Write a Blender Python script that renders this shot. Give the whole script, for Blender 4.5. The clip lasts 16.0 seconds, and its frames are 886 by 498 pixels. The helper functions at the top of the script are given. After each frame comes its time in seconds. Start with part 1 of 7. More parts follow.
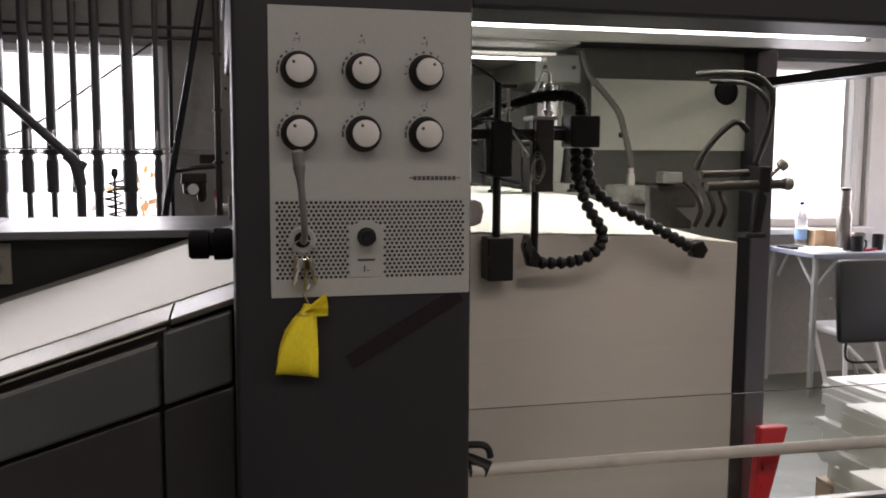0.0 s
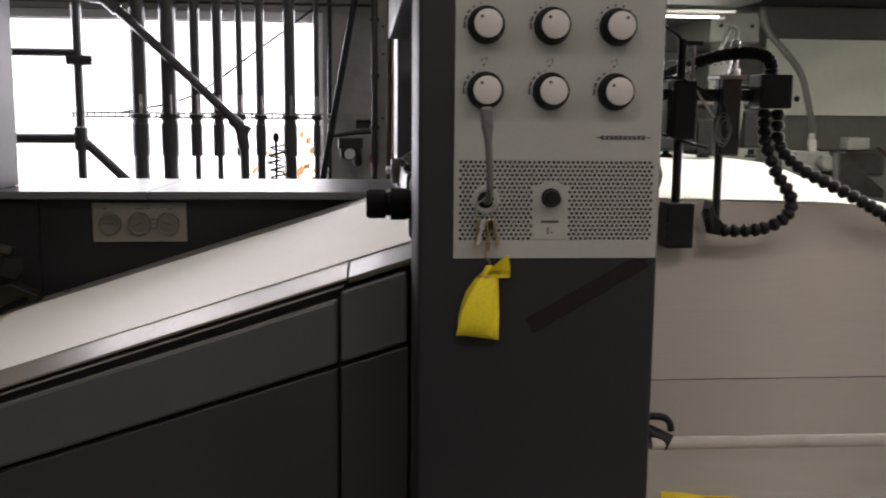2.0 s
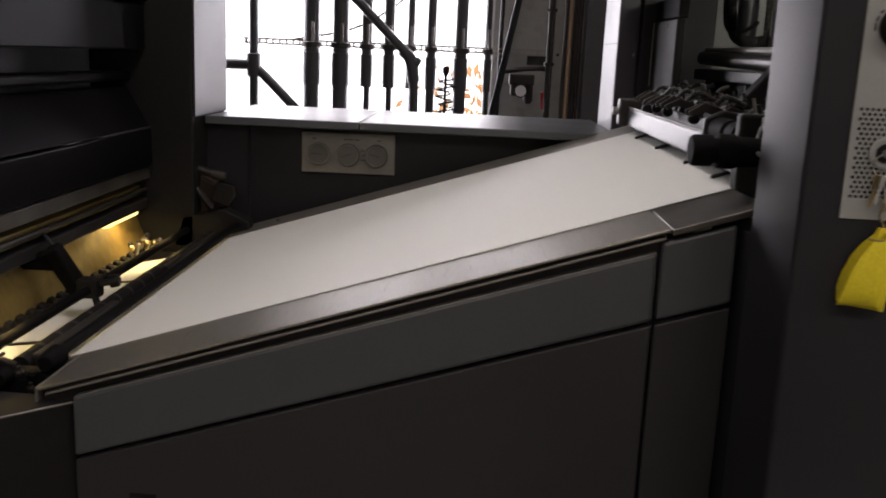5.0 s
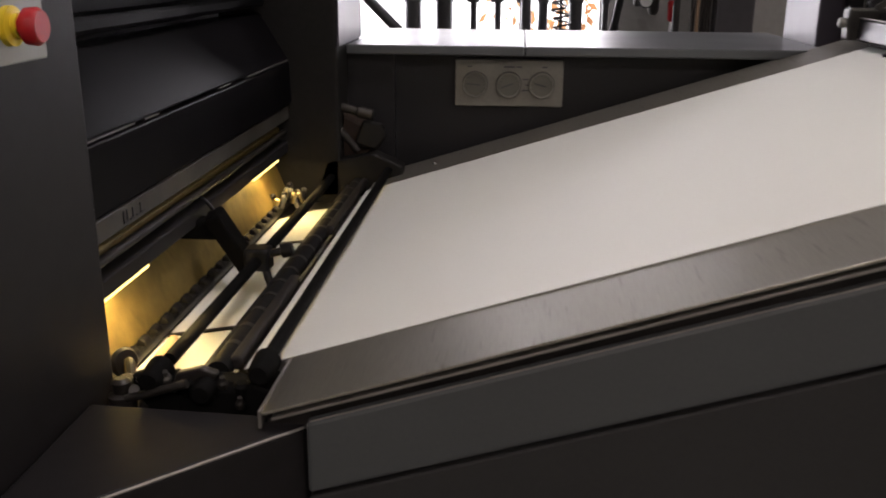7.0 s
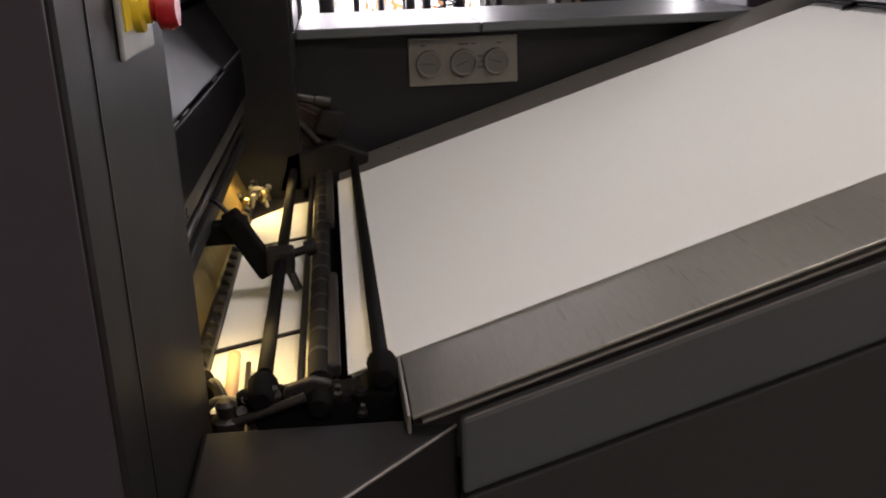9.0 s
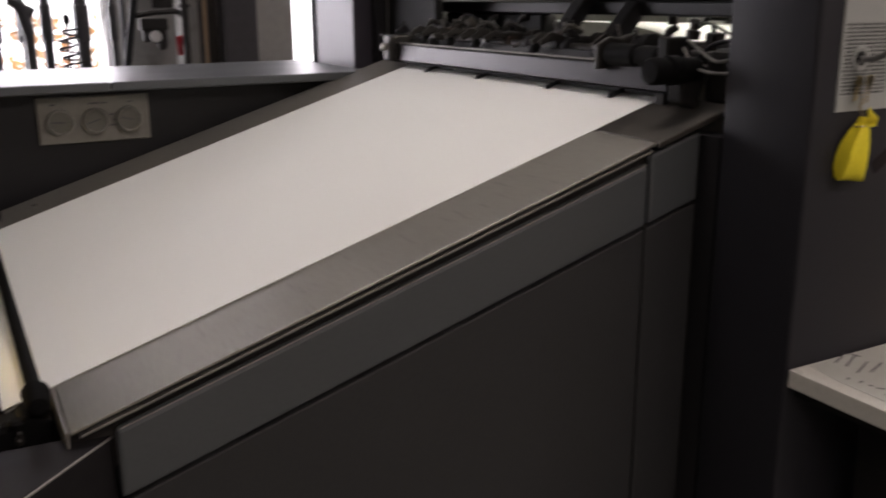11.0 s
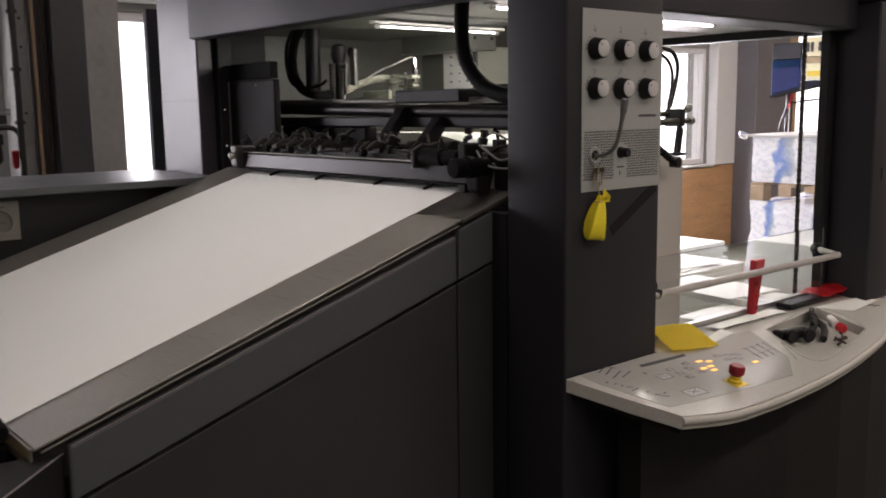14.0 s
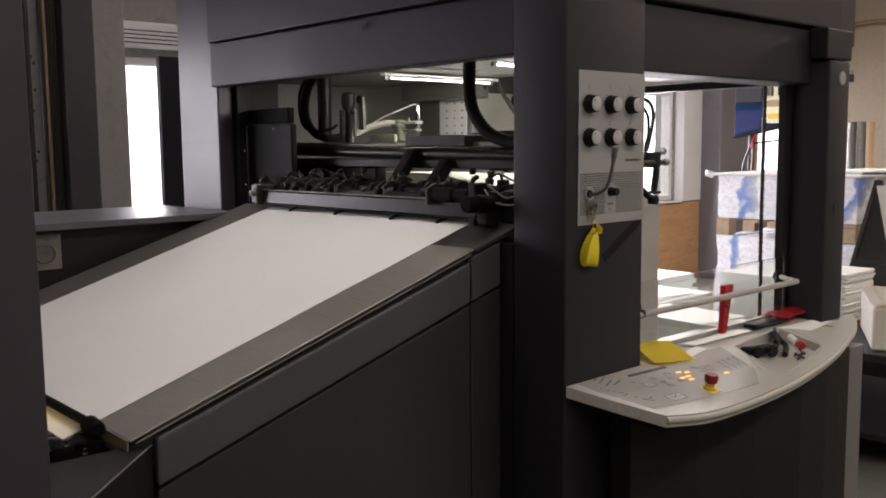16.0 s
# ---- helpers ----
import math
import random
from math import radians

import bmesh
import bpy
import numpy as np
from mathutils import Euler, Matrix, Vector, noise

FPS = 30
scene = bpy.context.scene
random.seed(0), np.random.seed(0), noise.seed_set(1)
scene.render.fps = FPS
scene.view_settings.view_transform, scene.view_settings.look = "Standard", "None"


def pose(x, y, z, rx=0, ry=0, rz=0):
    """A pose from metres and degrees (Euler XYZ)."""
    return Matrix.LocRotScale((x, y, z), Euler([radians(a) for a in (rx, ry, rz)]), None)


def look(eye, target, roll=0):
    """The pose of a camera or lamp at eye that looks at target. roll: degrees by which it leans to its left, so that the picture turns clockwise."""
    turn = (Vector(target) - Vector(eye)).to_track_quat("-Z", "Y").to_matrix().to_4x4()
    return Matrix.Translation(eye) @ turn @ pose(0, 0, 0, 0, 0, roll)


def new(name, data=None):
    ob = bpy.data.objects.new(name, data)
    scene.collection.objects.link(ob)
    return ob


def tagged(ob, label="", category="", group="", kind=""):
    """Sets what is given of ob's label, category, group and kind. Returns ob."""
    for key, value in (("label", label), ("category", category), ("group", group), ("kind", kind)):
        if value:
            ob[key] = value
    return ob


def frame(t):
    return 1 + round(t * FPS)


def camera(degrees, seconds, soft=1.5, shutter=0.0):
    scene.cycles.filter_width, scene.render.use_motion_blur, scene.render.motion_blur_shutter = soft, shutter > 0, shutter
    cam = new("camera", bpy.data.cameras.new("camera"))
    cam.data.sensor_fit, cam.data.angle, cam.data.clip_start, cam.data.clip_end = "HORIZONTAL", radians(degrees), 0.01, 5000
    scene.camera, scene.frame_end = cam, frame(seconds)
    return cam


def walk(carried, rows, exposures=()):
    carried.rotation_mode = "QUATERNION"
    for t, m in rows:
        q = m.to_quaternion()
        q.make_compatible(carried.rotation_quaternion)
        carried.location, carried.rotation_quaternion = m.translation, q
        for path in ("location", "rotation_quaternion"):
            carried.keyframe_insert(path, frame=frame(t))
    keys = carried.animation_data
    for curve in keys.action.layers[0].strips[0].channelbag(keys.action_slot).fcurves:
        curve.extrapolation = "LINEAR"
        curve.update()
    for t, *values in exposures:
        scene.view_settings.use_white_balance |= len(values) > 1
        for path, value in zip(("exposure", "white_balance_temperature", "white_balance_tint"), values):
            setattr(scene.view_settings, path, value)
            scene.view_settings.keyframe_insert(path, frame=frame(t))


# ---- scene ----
cam = camera(51.5, 16.0, soft=1.8, shutter=0.5)
PATH = [
    (0, (-0.067, -1.301, 1.504), (0.405, 0.632, 1.297), 0.3),
    (0.5, (-0.071, -1.296, 1.5), (0.348, 0.647, 1.276), 0.5),
    (1, (-0.088, -1.285, 1.496), (0.251, 0.67, 1.24), 0.6),
    (1.5, (-0.1, -1.273, 1.495), (0.156, 0.693, 1.225), 0.6),
    (2, (-0.12, -1.26, 1.49), (0.049, 0.714, 1.213), 0.5),
    (2.5, (-0.139, -1.253, 1.488), (-0.063, 0.724, 1.196), 0.7),
    (3, (-0.177, -1.238, 1.488), (-0.172, 0.738, 1.181), 1.1),
    (3.2, (-0.191, -1.226, 1.484), (-0.213, 0.749, 1.17), 1.2),
    (5.3, (-0.509, -1.126, 1.476), (-0.567, 0.828, 1.054), 2.8),
    (5.5, (-0.541, -1.117, 1.475), (-0.623, 0.836, 1.051), 2.6),
    (6, (-0.611, -1.051, 1.463), (-0.712, 0.896, 1.02), 3.3),
    (6.5, (-0.748, -0.902, 1.454), (-0.799, 1.021, 0.907), 2.0),
    (7, (-0.82, -0.795, 1.471), (-0.972, 1.109, 0.876), 0.4),
    (7.5, (-0.899, -0.716, 1.44), (-1.067, 1.188, 0.85), 1.1),
    (8, (-1.01, -0.679, 1.448), (-1.044, 1.223, 0.83), 0.9),
    (8.2, (-1.071, -0.66, 1.447), (-1.051, 1.241, 0.825), -0.0),
    (10.3, (-1.235, -0.953, 1.454), (-0.653, 0.87, 0.874), -1.0),
    (10.5, (-1.219, -0.97, 1.464), (-0.558, 0.833, 0.905), -0.8),
    (11, (-1.23, -0.974, 1.474), (-0.304, 0.72, 0.95), -0.3),
    (11.5, (-1.286, -0.976, 1.48), (-0.167, 0.617, 1.021), -0.6),
    (12, (-1.356, -1.009, 1.508), (-0.096, 0.498, 1.134), -0.5),
    (12.5, (-1.408, -1.027, 1.493), (0.032, 0.313, 1.132), -1.0),
    (13, (-1.442, -1.083, 1.504), (-0.024, 0.291, 1.184), -0.7),
    (13.5, (-1.486, -1.218, 1.492), (-0.137, 0.225, 1.179), -0.6),
    (14, (-1.568, -1.367, 1.49), (-0.287, 0.139, 1.189), -0.8),
    (14.5, (-1.65, -1.416, 1.505), (-0.389, 0.11, 1.219), -0.8),
    (15, (-1.736, -1.458, 1.497), (-0.448, 0.049, 1.238), -1.0),
    (15.5, (-1.827, -1.498, 1.505), (-0.505, -0.017, 1.256), -1.0),
    (16, (-1.882, -1.537, 1.515), (-0.541, -0.07, 1.29), -0.6),
]
walk(cam, [(t, look(eye, target, roll)) for t, eye, target, roll in PATH], [(0, -0.06, 6700, 21), (3.2, 0.0, 6700, 21), (5.5, -0.16, 6700, 22), (6.2, -0.14, 6700, 22), (7.0, 0.1, 6700, 22), (10.5, 0.15, 6700, 23), (13, 0.02, 6700, 22), (16, 0.06, 6700, 22)])

# ---- world and lamps ----
world = bpy.data.worlds.new("sky")
scene.world = world
world.use_nodes = True
wn = world.node_tree
sky = wn.nodes.new("ShaderNodeTexSky")
sky.sky_type, sky.sun_disc = "NISHITA", False
sky.sun_elevation, sky.sun_rotation = radians(35), radians(20)
wn.nodes["Background"].inputs["Strength"].default_value = 0.12
wn.links.new(sky.outputs["Color"], wn.nodes["Background"].inputs["Color"])


def lamp_area(name, where, aim, sx, sy, watts, colour):
    data = bpy.data.lights.new(name, "AREA")
    data.shape, data.size, data.size_y, data.energy, data.color = "RECTANGLE", sx, sy, watts, colour
    ob = new(name, data)
    ob.matrix_world = look(where, aim)
    return ob


sun_data = bpy.data.lights.new("sun", "SUN")
sun_data.energy, sun_data.angle, sun_data.color = 1.0, radians(12), (1.0, 0.96, 0.9)
sun = new("sun", sun_data)
sun.matrix_world = look((2, 14, 10), (0, 4, 1))
COOL, WARM = (0.93, 0.96, 1.0), (1.0, 0.86, 0.68)
# daylight in the window openings
lamp_area("daylight_west", (-1.3, 4.12, 1.6), (-1.0, 0, 0.9), 1.9, 1.0, 56, COOL)
lamp_area("daylight_slit", (0.8, 4.12, 1.6), (0.8, 0, 0.9), 0.3, 1.0, 10, COOL)
lamp_area("daylight_middle", (3.1, 4.12, 1.6), (2.5, 0, 0.9), 1.9, 1.0, 88, COOL)
lamp_area("daylight_east", (5.9, 4.12, 1.5), (5.0, 0, 0.9), 1.7, 1.1, 180, COOL)
# assumed ceiling lights of the hall, all out of view
for x, y, watts in ((-1.7, -2.5, 34), (0.6, -2.4, 27), (3.4, -2.4, 34)):
    lamp_area("unseen_hall_light", (x, y, 3.5), (x, y, 0), 1.5, 0.25, watts, (1.0, 0.93, 0.84))
lamp_area("unseen_hall_light", (-0.5, 0.65, 3.5), (-0.5, 0.65, 0), 0.6, 0.6, 20, (1.0, 0.975, 0.935))
lamp_area("unseen_hall_light", (6.4, -0.8, 3.5), (6.4, -0.8, 0), 1.5, 0.4, 75, WARM)
# Added fill for the wrapped pallets; no lamp is known there.
lamp_area("unseen_hall_light", (4.9, 1.6, 3.5), (4.9, 1.6, 0), 1.5, 0.4, 26, (1.0, 0.96, 0.92))

# ---- materials ----
def mat(name, colour, rough=0.5, metal=0.0, vary=0.15, grain=30.0, bump=0.05, spots=0.0, spec=0.5, stretch=(1, 1, 1), emit=None, coat=0.0):
    """A surface with two scales of variation in colour and gloss, and fine relief."""
    m = bpy.data.materials.new(name)
    m.use_nodes = True
    nt = m.node_tree
    b = nt.nodes["Principled BSDF"]
    b.inputs["Metallic"].default_value = metal
    b.inputs["Specular IOR Level"].default_value = spec
    b.inputs["Coat Weight"].default_value = coat
    tc = nt.nodes.new("ShaderNodeTexCoord")
    mp = nt.nodes.new("ShaderNodeMapping")
    mp.inputs["Scale"].default_value = stretch
    nt.links.new(tc.outputs["Object"], mp.inputs["Vector"])

    def noise_node(scale, detail):
        n = nt.nodes.new("ShaderNodeTexNoise")
        n.inputs["Scale"].default_value, n.inputs["Detail"].default_value = scale, detail
        nt.links.new(mp.outputs["Vector"], n.inputs["Vector"])
        return n

    big, small = noise_node(2.3, 4), noise_node(grain, 5)
    add = nt.nodes.new("ShaderNodeMath")
    add.operation = "ADD"
    nt.links.new(big.outputs["Fac"], add.inputs[0])
    nt.links.new(small.outputs["Fac"], add.inputs[1])
    ramp = nt.nodes.new("ShaderNodeValToRGB")
    ramp.color_ramp.elements[0].position, ramp.color_ramp.elements[1].position = 0.3, 0.7
    half = nt.nodes.new("ShaderNodeMath")
    half.operation = "MULTIPLY"
    half.inputs[1].default_value = 0.5
    nt.links.new(add.outputs[0], half.inputs[0])
    nt.links.new(half.outputs[0], ramp.inputs["Fac"])
    for e, k in zip(ramp.color_ramp.elements, (1 - vary, 1 + vary)):
        e.color = (*[min(1, c * k) for c in colour], 1)
    out = ramp.outputs["Color"]
    if spots:
        sp = noise_node(grain * 0.35, 8)
        sr = nt.nodes.new("ShaderNodeValToRGB")
        sr.color_ramp.elements[0].position, sr.color_ramp.elements[1].position = 0.6, 0.68
        sr.color_ramp.elements[0].color, sr.color_ramp.elements[1].color = (0, 0, 0, 1), (spots, spots, spots, 1)
        nt.links.new(sp.outputs["Fac"], sr.inputs["Fac"])
        mx = nt.nodes.new("ShaderNodeMixRGB")
        mx.blend_type = "MIX"
        mx.inputs[2].default_value = (*[c * 0.45 for c in colour], 1)
        nt.links.new(sr.outputs["Color"], mx.inputs[0])
        nt.links.new(out, mx.inputs[1])
        out = mx.outputs[0]
    nt.links.new(out, b.inputs["Base Color"])
    rr = nt.nodes.new("ShaderNodeMapRange")
    rr.inputs["To Min"].default_value, rr.inputs["To Max"].default_value = max(0.02, rough - 0.12), min(1, rough + 0.12)
    nt.links.new(big.outputs["Fac"], rr.inputs["Value"])
    nt.links.new(rr.outputs["Result"], b.inputs["Roughness"])
    if bump:
        bp = nt.nodes.new("ShaderNodeBump")
        bp.inputs["Strength"].default_value, bp.inputs["Distance"].default_value = bump, 0.002
        nt.links.new(small.outputs["Fac"], bp.inputs["Height"])
        nt.links.new(bp.outputs["Normal"], b.inputs["Normal"])
    if emit:
        b.inputs["Emission Color"].default_value = (*emit[:3], 1)
        b.inputs["Emission Strength"].default_value = emit[3]
    return m


CHARCOAL = mat("charcoal_paint", (0.0200, 0.0198, 0.0240), 0.5, vary=0.10, grain=160, bump=0.08, spec=0.27)
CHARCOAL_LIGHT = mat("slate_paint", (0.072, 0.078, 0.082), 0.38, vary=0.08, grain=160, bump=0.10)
CHARCOAL_DARK = mat("near_black_paint", (0.0145, 0.014, 0.0155), 0.5, vary=0.15, grain=120, bump=0.08, spec=0.3)
PALE_METAL = mat("pale_lacquered_steel", (0.052, 0.047, 0.057), 0.4, metal=0.2, vary=0.08, grain=90, bump=0.06)
PANEL_GREY = mat("light_grey_lacquer", (0.34, 0.355, 0.338), 0.5, vary=0.05, grain=200, bump=0.06)
STEEL = mat("brushed_steel", (0.30, 0.285, 0.265), 0.48, metal=0.7, vary=0.10, grain=40, bump=0.06, spots=0.25, stretch=(0.25, 6, 1))
RAIL = mat("brushed_rail_steel", (0.33, 0.315, 0.275), 0.47, metal=0.85, vary=0.10, grain=70, bump=0.05, spots=0.3, stretch=(5, 0.4, 1))
BAR_STEEL = mat("ground_bar_steel", (0.016, 0.0145, 0.016), 0.34, metal=0.6, vary=0.1, grain=60, bump=0.03, stretch=(1, 0.2, 1))
MATTE_BLACK = mat("matte_black_cast", (0.0105, 0.010, 0.0095), 0.62, vary=0.35, grain=60, bump=0.15, spec=0.25)
STEEL_BRIGHT = mat("polished_steel", (0.62, 0.62, 0.61), 0.2, metal=1.0, vary=0.08, grain=60, bump=0.03)
STEEL_OILY = mat("oily_dark_steel", (0.036, 0.033, 0.030), 0.4, metal=0.45, vary=0.35, grain=50, bump=0.15, spots=0.5)
BLACK = mat("black_plastic", (0.010, 0.010, 0.011), 0.42, vary=0.2, grain=120, bump=0.08, spec=0.25)
RUBBER = mat("black_rubber", (0.011, 0.011, 0.011), 0.66, vary=0.25, grain=150, bump=0.15, spec=0.16)
# Stacked sheet edges, duller than PAPER, with the front's shade in the colour.
PILE_PAPER = mat("shaded_paper_edges", (0.56, 0.535, 0.485), 0.6, vary=0.06, grain=220, bump=0.12, spec=0.25, stretch=(0.05, 0.05, 3))
PAPER = mat("white_paper", (0.805, 0.82, 0.775), 0.6, vary=0.03, grain=300, bump=0.03, spec=0.3)
WHITE = mat("white_paint", (0.74, 0.73, 0.72), 0.5, vary=0.05, grain=40, bump=0.08)
WALL = mat("grey_plaster", (0.31, 0.30, 0.28), 0.8, vary=0.12, grain=25, bump=0.25, spots=0.25)
WALL_PALE = mat("pale_plaster", (0.32, 0.31, 0.29), 0.8, vary=0.08, grain=25, bump=0.2, spots=0.1)
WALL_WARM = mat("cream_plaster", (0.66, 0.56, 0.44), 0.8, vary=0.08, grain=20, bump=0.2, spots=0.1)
CONCRETE = mat("grey_floor_coating", (0.12, 0.122, 0.098), 0.5, vary=0.18, grain=14, bump=0.06, spots=0.35)
CEILING = mat("ceiling_board", (0.6, 0.58, 0.55), 0.85, vary=0.06, grain=20, bump=0.1)
PLASTIC_PIPE = mat("dark_grey_plastic_pipe", (0.045, 0.045, 0.048), 0.4, vary=0.15, grain=60, bump=0.05)
RAIL_PAINT = mat("pale_grey_tube_paint", (0.40, 0.385, 0.35), 0.45, vary=0.12, grain=30, bump=0.05, spots=0.2)
ALU = mat("brushed_aluminium", (0.50, 0.49, 0.47), 0.33, metal=0.85, vary=0.06, grain=60, bump=0.04, stretch=(6, 0.3, 6))
RED = mat("red_plastic", (0.44, 0.014, 0.02), 0.4, vary=0.12, grain=60, bump=0.08)
YELLOW = mat("yellow_cloth", (0.78, 0.66, 0.02), 0.8, vary=0.12, grain=220, bump=0.4)
YELLOW_PLASTIC = mat("yellow_plastic", (0.75, 0.55, 0.03), 0.4, vary=0.08, grain=60)
BLUE = mat("blue_plastic", (0.006, 0.02, 0.13), 0.45, vary=0.15, grain=40)
WOOD = mat("plywood", (0.48, 0.27, 0.13), 0.6, vary=0.22, grain=12, bump=0.15, spots=0.3, stretch=(1, 1, 7))
PALLET = mat("pallet_wood", (0.42, 0.31, 0.2), 0.75, vary=0.25, grain=16, bump=0.25, spots=0.3)
CARD = mat("brown_cardboard", (0.45, 0.31, 0.19), 0.75, vary=0.1, grain=60, bump=0.1)
BRASS = mat("worn_brass", (0.45, 0.36, 0.2), 0.32, metal=1.0, vary=0.2, grain=60)
# Oiled, stained metal with amber lamplight mixed into its base colour.
AMBER_TINTED = mat("amber_tinted_oiled_metal", (0.24, 0.175, 0.06), 0.4, metal=0.3, vary=0.35, grain=30, bump=0.15, spots=0.5)
TAPE = mat("dark_cloth_tape", (0.0155, 0.0115, 0.0125), 0.85, vary=0.2, grain=200, bump=0.3, spec=0.2)
INK = mat("dark_print", (0.05, 0.05, 0.055), 0.6, vary=0.1, bump=0)
CLAMP_GREY = mat("dull_grey_casting", (0.17, 0.17, 0.155), 0.6, vary=0.25, grain=60, bump=0.15)
GREEN_GREY = mat("grey_green_enamel", (0.115, 0.12, 0.105), 0.45, vary=0.1, grain=50, bump=0.08)
PALE_GREEN = mat("pale_green_grey_enamel", (0.70, 0.74, 0.64), 0.5, vary=0.05, grain=50, bump=0.05)
TUBE_LIGHT = mat("lit_tube", (1, 1, 1), 0.5, vary=0, bump=0, emit=(1.0, 0.99, 0.95, 6))
AMBER_LIGHT = mat("lit_amber_tube", (1, 0.8, 0.3), 0.5, vary=0, bump=0, emit=(1.0, 0.82, 0.28, 2.6))
AMBER_LED = mat("lit_amber_key", (1, 0.6, 0.1), 0.5, vary=0, bump=0, emit=(1.0, 0.5, 0.12, 1.3))
DAY = mat("bright_overcast_distance", (1, 1, 1), 0.9, vary=0, bump=0, emit=(1.0, 1.0, 1.0, 3.0))
LEAF = mat("autumn_leaves", (0.9, 0.55, 0.33), 0.7, vary=0.3, grain=20)

lt = LEAF.node_tree
leaf_mix, leaf_back = lt.nodes.new("ShaderNodeMixShader"), lt.nodes.new("ShaderNodeBsdfTranslucent")
leaf_back.inputs["Color"].default_value = (0.95, 0.5, 0.22, 1)
leaf_mix.inputs[0].default_value = 0.65
lt.links.new(lt.nodes["Principled BSDF"].outputs[0], leaf_mix.inputs[1])
lt.links.new(leaf_back.outputs[0], leaf_mix.inputs[2])
lt.links.new(leaf_mix.outputs[0], lt.nodes["Material Output"].inputs["Surface"])


def glass(name, tint, rough=0.02):
    m = bpy.data.materials.new(name)
    m.use_nodes = True
    b = m.node_tree.nodes["Principled BSDF"]
    b.inputs["Base Color"].default_value = (*tint, 1)
    b.inputs["Transmission Weight"].default_value, b.inputs["Roughness"].default_value, b.inputs["IOR"].default_value = 1, rough, 1.45
    return m


GLASS = glass("clear_acrylic", (0.93, 0.95, 0.94))
FILM = glass("clear_stretch_film", (0.95, 0.96, 0.98), 0.25)

# ---- mesh helpers ----
ORIGIN = {}


def thing(name, at, label, category, group="", kind=""):
    ob = new(name)
    ob.location = at
    ORIGIN[ob.name] = Vector(at)
    return tagged(ob, label, category, group, kind)


def part(name, bm, material, parent, label="", smooth=False):
    """Links a bmesh, made in world metres, as one mesh under a thing or a part."""
    me = bpy.data.meshes.new(name)
    base = ORIGIN.get(parent.name, Vector()) if parent else Vector()
    bmesh.ops.translate(bm, verts=bm.verts, vec=-base)
    bmesh.ops.recalc_face_normals(bm, faces=bm.faces)
    bm.to_mesh(me)
    bm.free()
    me.materials.append(material)
    for p in me.polygons:
        p.use_smooth = smooth
    if smooth:
        me.set_sharp_from_angle(angle=radians(40))
    ob = new(name, me)
    if parent:
        ob.parent = parent
        ORIGIN[ob.name] = base
    if label:
        ob["label"] = label
    return ob


def solo(name, bm, material, label, category, kind="", group="", smooth=False):
    return tagged(part(name, bm, material, None, smooth=smooth), label, category, group, kind)


def box(x0, x1, y0, y1, z0, z1, bev=0.0, bm=None, seg=2):
    own = bmesh.new()
    bmesh.ops.create_cube(own, size=1)
    for v in own.verts:
        v.co = Vector((x0 + (v.co.x + 0.5) * (x1 - x0), y0 + (v.co.y + 0.5) * (y1 - y0), z0 + (v.co.z + 0.5) * (z1 - z0)))
    if bev:
        bmesh.ops.bevel(own, geom=own.edges[:], offset=bev, segments=seg, affect="EDGES", profile=0.5)
    return merge(bm, own)


def merge(bm, own):
    if bm is None:
        return own
    me = bpy.data.meshes.new("tmp")
    own.to_mesh(me)
    own.free()
    bm.from_mesh(me)
    bpy.data.meshes.remove(me)
    return bm


def prism(outline, axis, a, b, bev=0.0, bm=None):
    """An outline in the plane across axis, drawn out from a to b."""
    own = bmesh.new()

    def place(p, c):
        return {"x": (c, *p), "y": (p[0], c, p[1]), "z": (*p, c)}[axis]

    low = [own.verts.new(place(p, a)) for p in outline]
    high = [own.verts.new(place(p, b)) for p in outline]
    own.faces.new(low)
    own.faces.new(high[::-1])
    n = len(low)
    for i in range(n):
        own.faces.new((low[i], low[(i + 1) % n], high[(i + 1) % n], high[i]))
    if bev:
        bmesh.ops.bevel(own, geom=own.edges[:], offset=bev, segments=2, affect="EDGES", profile=0.5)
    return merge(bm, own)


def frame_at(d):
    d = Vector(d).normalized()
    u = d.cross(Vector((0, 0, 1)) if abs(d.z) < 0.95 else Vector((1, 0, 0))).normalized()
    return d, u, d.cross(u)


def rod(a, b, r, r2=None, n=14, bm=None, bev=0.0):
    """A round bar from a to b, with capped ends."""
    a, b = Vector(a), Vector(b)
    d, u, v = frame_at(b - a)
    r2 = r if r2 is None else r2
    stations = [(a, r), (b, r2)] if not bev else [(a, r - bev), (a + d * bev, r), (b - d * bev, r2), (b, r2 - bev)]
    return lathe(stations, u, v, n, bm)


def lathe(stations, u, v, n=16, bm=None):
    own = bmesh.new()
    rings = []
    for c, r in stations:
        rings.append([own.verts.new(c + (u * math.cos(k * math.tau / n) + v * math.sin(k * math.tau / n)) * r) for k in range(n)])
    for p, q in zip(rings, rings[1:]):
        for k in range(n):
            own.faces.new((p[k], p[(k + 1) % n], q[(k + 1) % n], q[k]))
    own.faces.new(rings[0])
    own.faces.new(rings[-1][::-1])
    return merge(bm, own)


def turned(base, axis, profile, n=20, bm=None):
    """A turned body: profile of (distance along axis, radius) from base."""
    d, u, v = frame_at(axis)
    return lathe([(Vector(base) + d * h, max(r, 0.0004)) for h, r in profile], u, v, n, bm)


